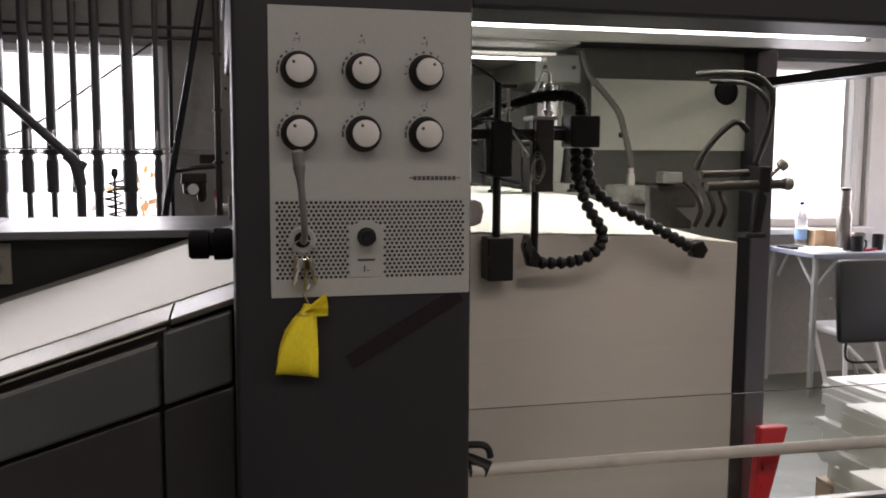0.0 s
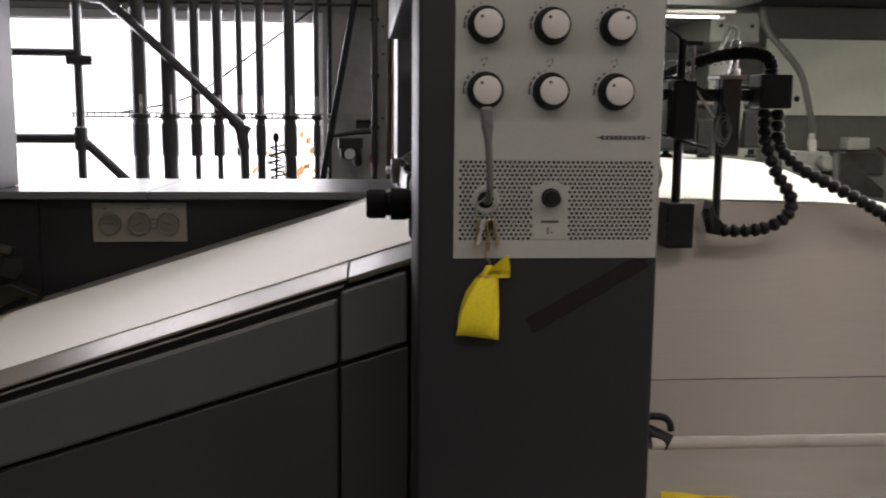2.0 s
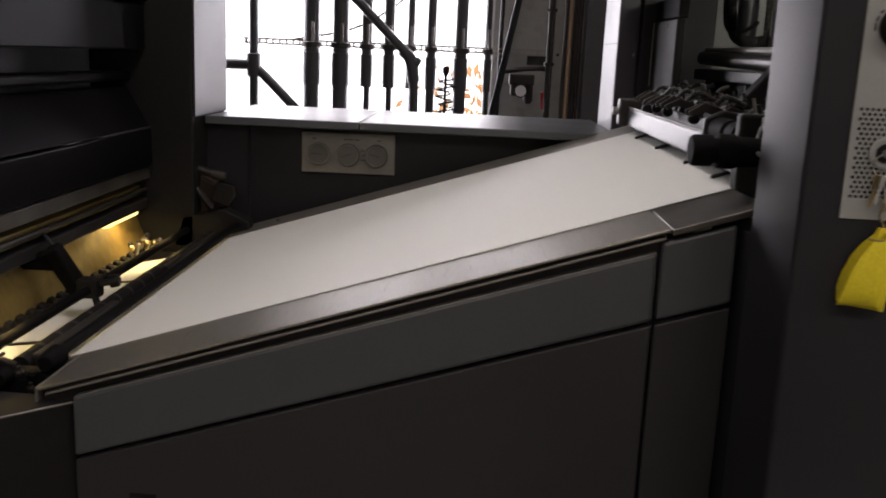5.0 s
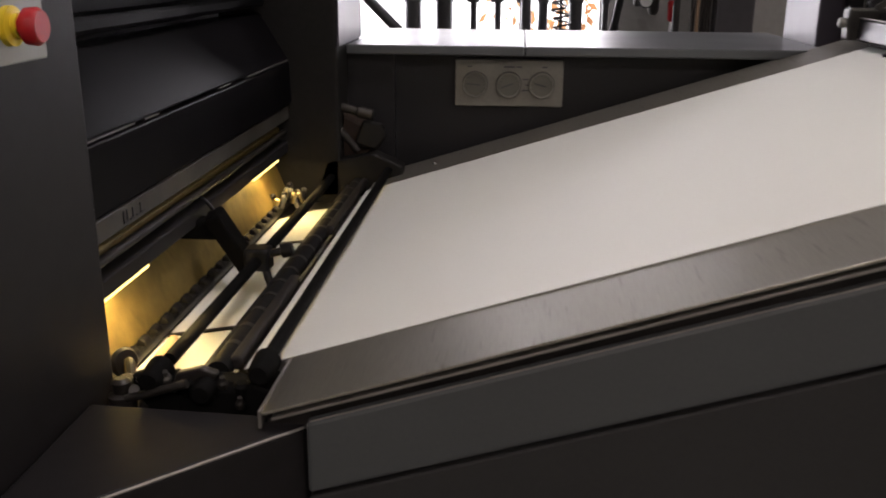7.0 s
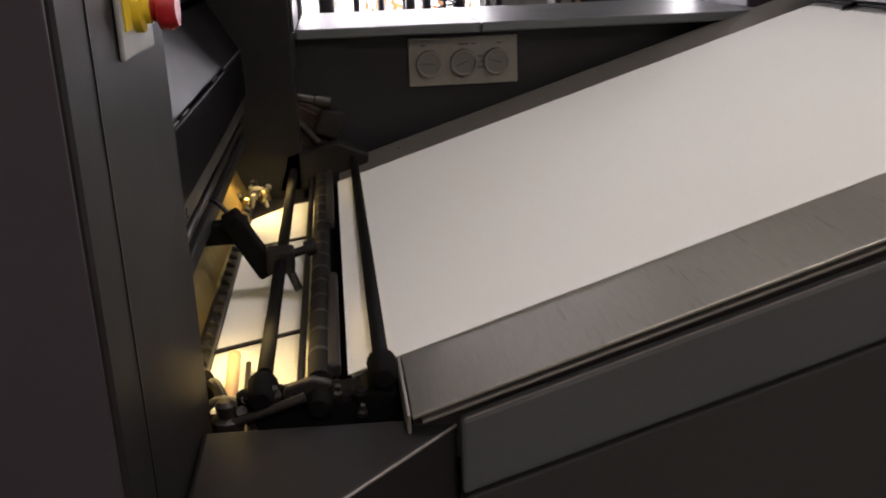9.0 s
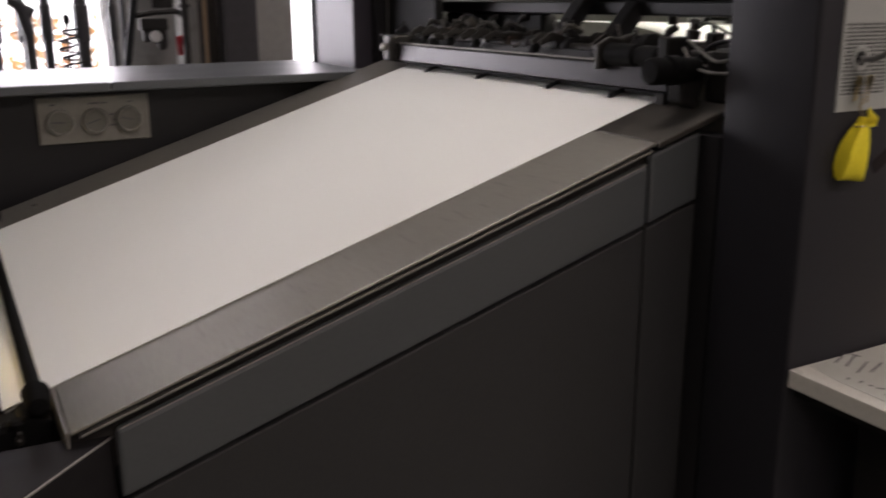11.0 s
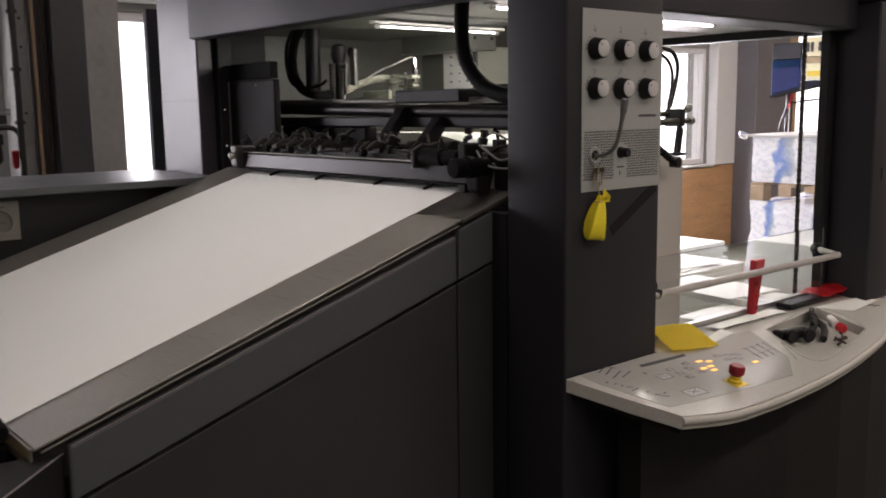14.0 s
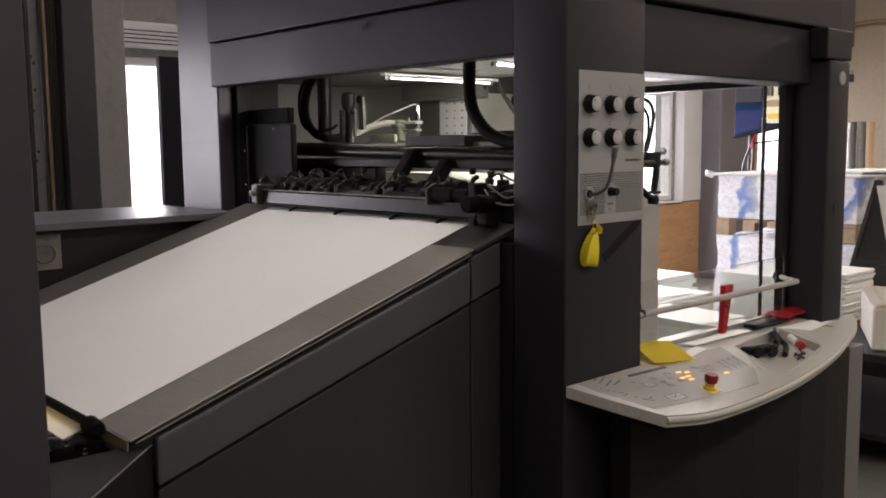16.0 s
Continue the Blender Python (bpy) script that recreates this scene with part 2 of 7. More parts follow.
def smooth_path(points, steps=8):
    pts = [Vector(p) for p in points]
    pts = [pts[0] * 2 - pts[1], *pts, pts[-1] * 2 - pts[-2]]
    out = []
    for i in range(1, len(pts) - 2):
        p0, p1, p2, p3 = pts[i - 1:i + 3]
        for s in range(steps):
            t = s / steps
            out.append(0.5 * (2 * p1 + (p2 - p0) * t + (2 * p0 - 5 * p1 + 4 * p2 - p3) * t * t + (3 * p1 - p0 - 3 * p2 + p3) * t ** 3))
    return [*out, pts[-2]]


def hose(points, r, steps=8, n=10, rib=0.0, bm=None):
    """A round hose along a smooth line; rib: every other ring stands out by that much."""
    path = smooth_path(points, steps)
    own = bmesh.new()
    rings, u = [], None
    for i, c in enumerate(path):
        d = (path[min(i + 1, len(path) - 1)] - path[max(i - 1, 0)]).normalized()
        u = frame_at(d)[1] if u is None else (u - d * u.dot(d)).normalized()
        v = d.cross(u)
        rr = r + (rib if i % 2 else 0)
        rings.append([own.verts.new(c + (u * math.cos(k * math.tau / n) + v * math.sin(k * math.tau / n)) * rr) for k in range(n)])
    for p, q in zip(rings, rings[1:]):
        for k in range(n):
            own.faces.new((p[k], p[(k + 1) % n], q[(k + 1) % n], q[k]))
    own.faces.new(rings[0])
    own.faces.new(rings[-1][::-1])
    return merge(bm, own)


def tilt(bm, matrix):
    bmesh.ops.transform(bm, matrix=matrix, verts=bm.verts)
    return bm

# ---- the hall ----
def wall_with_openings(name, x0, x1, y0, y1, z1, holes, material, label):
    """A wall along x from floor to z1 with rectangular openings (x0, x1, z0, z1)."""
    bm = bmesh.new()
    edge = x0
    for a, b, c, d in sorted(holes):
        box(edge, a, y0, y1, 0, z1, bm=bm)
        box(a, b, y0, y1, 0, c, bm=bm)
        box(a, b, y0, y1, d, z1, bm=bm)
        edge = b
    box(edge, x1, y0, y1, 0, z1, bm=bm)
    return solo(name, bm, material, label, "wall", "structure")


HOLES = [(-2.6, -0.36, 0.95, 2.1), (0.56, 1.7, 0.95, 2.1), (2.2, 4.27, 1.02, 2.13), (4.8, 6.79, 0.89, 2.07), (8.12, 9.74, 1.05, 2.42)]
solo("floor", box(-5, 9.8, -4, 4.2, -0.1, 0), CONCRETE, "worn grey-green coated concrete floor", "floor", "structure")
solo("ceiling", box(-5, 9.8, -4, 4.2, 3.6, 3.7), CEILING, "plain pale ceiling of the print hall", "ceiling", "structure")
wall_with_openings("wall_north", -5, 9.8, 4.2, 4.45, 3.6, HOLES, WALL, "grey plastered wall with a row of windows")
solo("wall_south", box(-5, 9.8, -4.2, -4, 0, 3.6), WALL_PALE, "plain plastered wall", "wall", "structure")
solo("wall_west", box(-5.2, -5, -4, 4.2, 0, 3.6), WALL, "plain plastered wall", "wall", "structure")
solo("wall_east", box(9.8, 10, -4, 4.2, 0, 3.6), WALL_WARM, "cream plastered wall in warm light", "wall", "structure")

for i, (a, b, c, d) in enumerate(HOLES):
    w = thing("window_%d" % (i + 1), ((a + b) / 2, 4.3, c), "white framed window with bright overcast daylight behind", "window", kind="structure")
    f = 0.05
    fr = box(a, a + f, 4.22, 4.34, c, d, 0.006)
    box(b - f, b, 4.22, 4.34, c, d, 0.006, fr)
    box(a + f, b - f, 4.22, 4.34, c, c + f, 0.006, fr)
    box(a + f, b - f, 4.22, 4.34, d - f, d, 0.006, fr)
    part("window_frame", fr, WHITE, w)
    pane = part("pane", box(a + f, b - f, 4.27, 4.278, c + f, d - f), GLASS, w)
    pane.visible_shadow = False
    part("window_sill", box(a - 0.03, b + 0.03, 4.1, 4.22, c - 0.045, c - 0.004, 0.006), WHITE, w)
solo("backdrop", box(-12, 26, 11.0, 11.05, -3, 9), DAY, "white overcast sky outside the windows", "sky", "structure")
bm = bmesh.new()
for k in range(420):
    c = Vector((random.gauss(-0.35, 0.3), random.uniform(7.4, 8.4), random.uniform(0.2, 1.35)))
    s = random.uniform(0.03, 0.08)
    q = Euler((random.uniform(0, 6), random.uniform(0, 6), random.uniform(0, 6))).to_matrix()
    bm.faces.new([bm.verts.new(c + q @ Vector(p) * s) for p in ((-1, 0, 0), (0, -0.5, 0.1), (1, 0, 0), (0, 0.5, 0.1))])
solo("autumn_bush", bm, LEAF, "orange autumn foliage outside the window", "bush", "stuff")
solo("ground", box(-12, 26, 4.45, 11, -0.3, -0.05), CONCRETE, "pale paved ground outside", "ground", "structure")

# wall pillars of the north wall
solo("wall_pillar", box(-0.05, 0.525, 3.92, 4.2, 0, 3.6, 0.01), WALL, "grey plastered pillar carrying pipes", "pillar", "structure")
solo("pillar_steel", box(7.16, 7.80, 3.85, 4.19, 0, 3.6, 0.01), mat("lilac_grey_paint", (0.17, 0.16, 0.175), 0.6, vary=0.1), "lilac-grey painted pillar beside the plywood", "pillar", "structure")
solo("window_pilaster", box(6.80, 7.155, 4.08, 4.195, 0.88, 3.6, 0.006), WHITE, "white painted window surround", "trim", "structure")
solo("window_surround", box(4.28, 4.62, 4.16, 4.197, 0.9, 2.13, 0.004), WHITE, "white painted window surround", "trim", "structure")
solo("blind_box", box(3.0, 4.8, 4.06, 4.195, 2.135, 2.5, 0.006), CHARCOAL, "dark blind box above the window", "blind", "structure")
solo("plywood_sheet", box(6.0, 7.25, 4.1, 4.13, 0, 0.87, 0.003), WOOD, "plywood sheet standing under the window", "plywood")

# ---- pipes in front of the west window ----
PIPES = [(-1.368, 0.045), (-1.207, 0.045), (-1.062, 0.029), (-0.938, 0.029), (-0.818, 0.02), (-0.705, 0.026), (-0.541, 0.035), (-0.392, 0.016)]
for x, r in PIPES:
    p = thing("air_pipe", (x, 4.05, 0), "dark grey vertical plastic pipe with a coupling and clamp", "pipe", "pipes in front of the window")
    top = 3.6
    part("tube", rod((x, 4.05, 1.36 if r in (0.029, 0.02) else 0.0), (x, 4.05, top), r), PLASTIC_PIPE, p, smooth=True)
    if r in (0.029, 0.02):
        part("lower_tube", rod((x + 0.004, 4.05, 0.0), (x + 0.004, 4.05, 1.37), r * 0.62), PLASTIC_PIPE, p, smooth=True)
    part("coupling", rod((x, 4.05, 1.28), (x, 4.05, 1.46), r + 0.006, bev=0.004), PLASTIC_PIPE, p, smooth=True)
    part("clamp", rod((x, 4.05, 1.485), (x, 4.05, 1.515), r + 0.012, bev=0.003), STEEL_OILY, p, smooth=True)
    part("clamp_bolt", rod((x + r * 0.3, 4.05 - r, 1.51), (x + r * 0.3, 4.05 - r, 1.62), 0.008), STEEL, p)
rail = box(-1.76, -0.05, 4.10, 4.13, 1.49, 1.5, 0.001)
box(-1.76, -0.05, 4.10, 4.13, 1.515, 1.525, 0.001, rail)
for k in range(45):
    box(-1.755 + k * 0.038, -1.745 + k * 0.038, 4.105, 4.125, 1.5, 1.515, 0, rail)
solo("mounting_rail", rail, STEEL, "slotted steel rail that carries the pipes", "rail")
d = thing("diagonal_pipe", (-1.68, 4.0, 0), "grey plastic pipe that slopes down between elbows", "pipe")
part("tube", hose([(-1.9, 4.0, 2.14), (-1.62, 4.0, 2.14), (-1.49, 4.0, 2.1), (-0.83, 4.0, 1.465), (-0.795, 4.0, 1.4), (-0.79, 4.0, 0.9)], 0.026, 6, 12), PLASTIC_PIPE, d, smooth=True)
part("elbow", hose([(-0.86, 4.0, 1.49), (-0.815, 4.0, 1.44), (-0.792, 4.0, 1.32)], 0.034, 6, 12), PLASTIC_PIPE, d, smooth=True)
part("elbow", hose([(-1.60, 4.0, 2.14), (-1.53, 4.0, 2.13), (-1.46, 4.0, 2.07)], 0.034, 6, 12), PLASTIC_PIPE, d, smooth=True)
part("upright", rod((-1.68, 4.0, 0), (-1.68, 4.0, 2.14), 0.026), PLASTIC_PIPE, d, smooth=True)
part("branch", rod((-2.4, 4.0, 1.375), (-1.68, 4.0, 1.375), 0.03), PLASTIC_PIPE, d, smooth=True)
part("branch", rod((-2.4, 4.0, 1.84), (-1.68, 4.0, 1.84), 0.024), PLASTIC_PIPE, d, smooth=True)
part("tee", rod((-1.68, 4.0, 1.31), (-1.68, 4.0, 1.44), 0.04, bev=0.005), PLASTIC_PIPE, d, smooth=True)
part("tee", rod((-1.74, 4.0, 1.80), (-1.60, 4.0, 1.80), 0.03, bev=0.005), PLASTIC_PIPE, d, smooth=True)
part("slope", hose([(-1.67, 4.0, 1.36), (-1.6, 4.0, 1.3), (-1.3, 4.0, 1.0)], 0.028, 4, 12), PLASTIC_PIPE, d, smooth=True)
solo("leaning_strut", rod((-0.405, 3.95, 0.9), (-0.06, 3.95, 2.75), 0.019), BLACK, "black rod leaning in front of the window", "strut", smooth=True)
DARK_PIPE = mat("brown_black_conduit", (0.03, 0.024, 0.02), 0.6, vary=0.3)
solo("steel_stanchion", box(0.11, 0.288, 3.80, 3.915, 0, 3.6, 0.006), mat("dark_slate_steel", (0.05, 0.047, 0.05), 0.5, vary=0.2), "dark slate steel stanchion before the pillar", "stanchion", "structure")
for x, r, m in ((-0.066, 0.018, STEEL_OILY), (0.012, 0.011, DARK_PIPE), (0.036, 0.009, CARD), (0.056, 0.008, DARK_PIPE), (0.074, 0.010, DARK_PIPE), (0.092, 0.007, DARK_PIPE)):
    solo("wall_conduit", rod((x, 3.88, 0.3), (x, 3.88, 3.6), r), m, "thin vertical conduit on the wall pillar", "conduit", group="conduits on the pillar", smooth=True)

# ---- the press: feeder housing ----
fh = thing("feeder_housing", (0.6, 1.0, 0), "charcoal sheet-metal housing of a printing press feeder", "press feeder")
part("front_column", box(-0.047, 0.294, 0.0, 0.185, 0, 2.3, 0.007, seg=3), CHARCOAL, fh, smooth=True)
part("inner_panel", box(-0.044, 0.0, 0.19, 0.40, 0.0, 1.24), CHARCOAL_DARK, fh)
part("end_column", box(1.30, 1.455, -0.06, 0.075, 0.0, 1.795, 0.008, seg=3), CHARCOAL, fh, smooth=True)
part("guide_post", box(1.266, 1.33, 0.079, 0.11, 0.0, 1.80, 0.004), CHARCOAL_DARK, fh)
part("front_beam", box(0.294, 1.46, 0.012, 0.16, 1.715, 1.905, 0.006), CHARCOAL, fh)
part("beam_end", box(1.28, 1.475, -0.057, 0.010, 1.80, 1.905, 0.006), CHARCOAL, fh)
part("front_fascia", box(0.297, 1.49, -0.01, 0.16, 1.911, 2.35, 0.006), CHARCOAL, fh)
part("cross_beam", box(-0.04, 0.03, 0.185, 1.85, 1.755, 1.925, 0.006), CHARCOAL, fh)
part("cross_fascia", box(-0.05, 0.03, 0.185, 1.85, 1.93, 2.35, 0.006), CHARCOAL, fh)
part("rear_frame", box(0.057, 0.3, 1.89, 2.18, 0, 2.4, 0.004), CHARCOAL_DARK, fh)
part("rear_column", box(-0.012, 0.055, 1.85, 2.18, 0, 2.4, 0.006), PALE_METAL, fh, "pale lacquered steel column with a joint")
part("rear_jamb", box(0.057, 0.12, 1.82, 1.885, 1.25, 1.79, 0.004), CHARCOAL_DARK, fh)
part("roof_plate", box(0.03, 1.98, 0.16, 0.93, 1.79, 1.805), mat("grey_perforated_steel", (0.34, 0.34, 0.32), 0.45, metal=0.3, vary=0.08), fh, "perforated aluminium roof plate with light strips")
part("rear_roof_plate", box(0.03, 0.843, 0.95, 1.90, 1.785, 1.80), GREEN_GREY, fh)
part("roof", box(0.03, 1.98, 0.16, 2.18, 1.9, 2.3), CHARCOAL, fh)
part("rear_wall", box(0.3, 2.02, 1.95, 2.0, 0.0, 1.9, 0.003), GREEN_GREY, fh, "grey-green enamelled rear wall")
part("rear_panel", box(1.285, 1.93, 1.925, 1.95, 1.52, 1.785, 0.002), PALE_GREEN, fh, "pale grey enamelled panel")
part("rear_end_column", box(1.93, 2.02, 1.86, 2.0, 0.0, 1.9, 0.006), PALE_METAL, fh)
part("end_beam", box(1.9, 1.99, 0.16, 1.86, 1.757, 1.788), CHARCOAL_DARK, fh)

# ---- the feed board ----
def zs(x):
    return 0.922 + 0.3152 * (x + 1.144)


def zt(x):
    return 1.199 + 0.312 * (x + 0.163)


def zb(x):
    return 1.090 + 0.305 * (x + 0.163)


def sloped(x0, x1, y0, y1, f0, f1, bev=0.0, bm=None):
    """A slab along the slope: f0 and f1 give its lower and upper height at x."""
    return prism([(x0, f0(x0)), (x1, f0(x1)), (x1, f1(x1)), (x0, f1(x0))], "y", y0, y1, bev, bm)


GROOVE = mat("dark_oily_groove", (0.016, 0.013, 0.012), 0.6, vary=0.4, grain=40, bump=0.1, spots=0.4)
RUSTY = mat("oil_brown_casting", (0.035, 0.018, 0.010), 0.6, vary=0.4, grain=40, bump=0.2, spots=0.5)
fb = thing("feed_board", (-0.55, 0.9, 0), "sloping steel feed board with charcoal side covers", "feed board")
part("board", sloped(-1.2, 0.03, 0.40, 1.56, lambda x: zs(x) - 0.03, lambda x: zs(x) - 0.003), STEEL, fb)
part("near_rail", sloped(-1.132, -0.15, 0.232, 0.43, lambda x: zs(x) - 0.006, lambda x: zs(x) - 0.001, 0.0015), RAIL, fb)
part("rail_end", box(-1.138, -1.1335, 0.236, 0.425, 0.885, 0.9245, 0.001), STEEL, fb, "bright worn end edge")
# End plate in a darker, spotted steel than the near rail.
part("near_end_plate", sloped(-0.147, 0.03, 0.226, 0.43, lambda x: zs(x) - 0.012, lambda x: zs(x) - 0.001, 0.002), mat("dark_end_plate", (0.13, 0.12, 0.105), 0.38, metal=0.7, vary=0.3, grain=20, spots=0.5), fb)
part("far_rail", sloped(-1.2, 0.03, 1.50, 1.722, lambda x: zs(x) - 0.03, lambda x: zs(x) - 0.001, 0.002), RAIL, fb)
part("rail_skirt", sloped(-1.13, -0.15, 0.252, 0.30, lambda x: zt(x) - 0.06, lambda x: zs(x) - 0.0065), GROOVE, fb)
part("lip", sloped(-1.12, -0.155, 0.2335, 0.256, lambda x: zs(x) - 0.0165, lambda x: zs(x) - 0.0125, 0.0006), STEEL, fb)
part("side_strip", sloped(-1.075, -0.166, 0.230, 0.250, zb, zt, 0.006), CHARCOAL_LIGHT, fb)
# Thin steel line: edge scuffs, plus the bevel's highlight put into the shape.
part("strip_edge", sloped(-1.07, -0.168, 0.2325, 0.2345, lambda x: zt(x) - 0.0022, lambda x: zt(x) + 0.0004, 0.0004), STEEL, fb, "scuffed edge with its bevel highlight as bright steel")
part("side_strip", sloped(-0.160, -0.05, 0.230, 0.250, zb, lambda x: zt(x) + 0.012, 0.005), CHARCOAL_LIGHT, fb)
SIDE = mat("dark_grey_side_paint", (0.034, 0.0345, 0.0355), 0.4, vary=0.1, grain=160, bump=0.08, spec=0.32)
part("side_cover", prism([(-1.075, 0.05), (-0.166, 0.05), (-0.166, zb(-0.166) - 0.008), (-1.075, zb(-1.075) - 0.008)], "y", 0.234, 0.254, 0.003), SIDE, fb)
part("side_cover", prism([(-0.161, 0.05), (-0.048, 0.05), (-0.048, zb(-0.048) - 0.008), (-0.161, zb(-0.161) - 0.008)], "y", 0.234, 0.254, 0.003), SIDE, fb)
lt_ = part("latch", box(-0.987, -0.943, 0.2315, 0.2345, 0.692, 0.752, 0.001), BLACK, fb, "black flush latch")
part("latch_lip", box(-0.984, -0.946, 0.2295, 0.2320, 0.741, 0.745, 0.0006), STEEL_OILY, lt_)
part("inner_frame", prism([(-1.07, 0.0), (-0.05, 0.0), (-0.05, zt(-0.05) - 0.04), (-1.07, zt(-1.07) - 0.04)], "y", 0.257, 0.4), CHARCOAL_DARK, fb)
part("screw", turned((-1.037, 1.617, zs(-1.037)), (0, 0, 1), [(0, 0.006), (0.002, 0.006), (0.004, 0.003)], 10), STEEL_BRIGHT, fb)
solo("paper_sheet", sloped(-1.205, 0.012, 0.404, 1.508, zs, lambda x: zs(x) + 0.0012), PAPER, "plain white paper sheets running down the feed board", "paper")

# ---- the far side rail of the press ----
fs = thing("far_side_cover", (-0.6, 1.9, 0), "charcoal side cover with a wide shiny top ledge", "machine cover")
part("front", box(-1.30, 0.0, 1.775, 1.80, 0.05, 1.245, 0.003), CHARCOAL_DARK, fs)
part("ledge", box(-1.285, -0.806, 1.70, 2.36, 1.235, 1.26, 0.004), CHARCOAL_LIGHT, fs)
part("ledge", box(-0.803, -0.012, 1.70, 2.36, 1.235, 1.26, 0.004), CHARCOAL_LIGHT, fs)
part("back", box(-1.285, -0.012, 2.30, 2.34, 0.05, 1.235), CHARCOAL, fs)

# ---- printing unit ----
DEEP_BLACK = mat("worn_black_bakelite", (0.005, 0.005, 0.005), 0.7, vary=0.2, grain=80, spec=0.08)
# Charcoal made darker: the shade on the pillar and foot is in its colour.
SHADED_CHARCOAL = mat("shaded_charcoal_paint", (0.0145, 0.0135, 0.0145), 0.5, vary=0.2, grain=30, bump=0.06, spec=0.2, spots=0.2)
pu = thing("printing_unit", (-1.8, 0.9, 0), "dark printing unit with folding guards and lit inside", "printing unit")
part("near_pillar", box(-2.4, -1.385, -0.055, 0.37, 0, 2.4, 0.008), SHADED_CHARCOAL, pu)
# Pale plate added so the front face carries the hall light in its colour.
part("lit_front_plate", box(-2.4, -1.389, -0.0595, -0.0555, 0, 2.4, 0.001), PALE_METAL, pu, "pale plate with the light on this pillar face in its colour")
part("pillar_joint", box(-1.3848, -1.3838, 0.032, 0.036, 0.9, 2.39), BLACK, pu)
part("far_pillar", box(-1.6, -1.291, 1.60, 1.955, 0, 2.4, 0.006), MATTE_BLACK, pu)
# Window light on this face is put in as a pale plate.
part("far_pillar_lit_plate", box(-1.29, -1.285, 1.602, 1.957, 1.262, 2.4, 0.001), PALE_METAL, pu, "pale plate with the light on this pillar face in its colour")
part("foot_cover", prism([(-1.383, 0.285), (-1.077, 0.27), (-1.077, 0.25), (-1.29, 0.04), (-1.383, 0.04)], "z", 0.05, 0.901, 0.006), SHADED_CHARCOAL, pu)
part("worn_edge", rod((-1.288, 0.042, 0.8995), (-1.079, 0.2485, 0.8995), 0.0018, n=8), STEEL, pu)
GUARD = mat("black_gloss_guard", (0.005, 0.0046, 0.0055), 0.36, vary=0.25, grain=9, bump=0.02, spec=0.035, spots=0.4)
DULL_EDGE = mat("dull_worn_edge", (0.14, 0.135, 0.13), 0.5, metal=0.4, vary=0.4, grain=30)
part("lower_guard", prism([(-1.418, 1.222), (-1.415, 1.115), (-1.45, 1.11), (-1.46, 1.222)], "y", 0.371, 1.60, 0.004), GUARD, pu)
part("upper_guard", prism([(-1.49, 1.345), (-1.42, 1.228), (-1.45, 1.22), (-1.54, 1.345)], "y", 0.371, 1.60, 0.004), GUARD, pu)
for y0, y1 in ((0.375, 0.60), (0.64, 0.70), (1.02, 1.10), (1.22, 1.595)):
    part("guard_edge", rod((-1.42, y0, 1.2265), (-1.42, y1, 1.2265), 0.0016, n=8), DULL_EDGE, pu)
part("guard_foot", box(-1.455, -1.425, 0.371, 1.70, 1.072, 1.108, 0.003), mat("worn_guard_steel", (0.085, 0.08, 0.074), 0.42, metal=0.45, vary=0.5, grain=9, spots=0.8), pu)
part("guard_tube", box(-1.53, -1.475, 0.371, 1.60, 1.362, 1.392, 0.008), GUARD, pu)
part("middle_cover", prism([(-1.62, 1.49), (-1.43, 1.45), (-1.43, 1.58), (-1.62, 1.58)], "y", 0.371, 1.60, 0.006), GUARD, pu)
part("top_cover", box(-1.9, -1.42, 0.371, 1.60, 1.59, 2.3, 0.006), GUARD, pu)
part("inner_wall", box(-1.98, -1.62, 0.371, 1.95, 0.0, 2.3), CHARCOAL_DARK, pu)
part("inside_end", box(-1.62, -1.16, 1.745, 1.774, 0.5, 1.24), CHARCOAL_DARK, pu)
part("inside_end", box(-1.62, -1.40, 1.61, 1.74, 0.5, 1.07, 0.01), AMBER_TINTED, pu, "oil-stained casting tinted with amber lamplight")
part("inside_plate", prism([(-1.488, 0.972), (-1.446, 0.868), (-1.436, 0.868), (-1.478, 0.972)], "y", 0.371, 1.60), AMBER_TINTED, pu, "oil-stained plate tinted with the light of the amber lamps")
part("back_bar", box(-1.60, -1.43, 0.371, 1.60, 0.982, 1.012, 0.004), CHARCOAL_DARK, pu)
part("back_rail", box(-1.50, -1.452, 0.371, 1.60, 1.018, 1.05, 0.004), AMBER_TINTED, pu, "oil-stained rail tinted with amber lamplight")
part("back_plate", box(-1.6, -1.53, 0.371, 1.60, 1.0, 1.11, 0.004), STEEL_OILY, pu)
part("back_pipe", rod((-1.44, 0.371, 1.036), (-1.44, 1.60, 1.036), 0.008), STEEL_OILY, pu, smooth=True)
part("bed", box(-1.62, -1.23, 0.30, 1.74, 0.6, 0.845), STEEL_OILY, pu)
part("gripper_rail", box(-1.434, -1.412, 0.40, 1.58, 0.852, 0.868, 0.004), BLACK, pu)
for k in range(22):
    y = 0.45 + k * 0.05
    part("gripper", prism([(-1.432, 0.866), (-1.412, 0.866), (-1.416, 0.876), (-1.427, 0.881)], "y", y, y + 0.026, 0.003), MATTE_BLACK, pu)
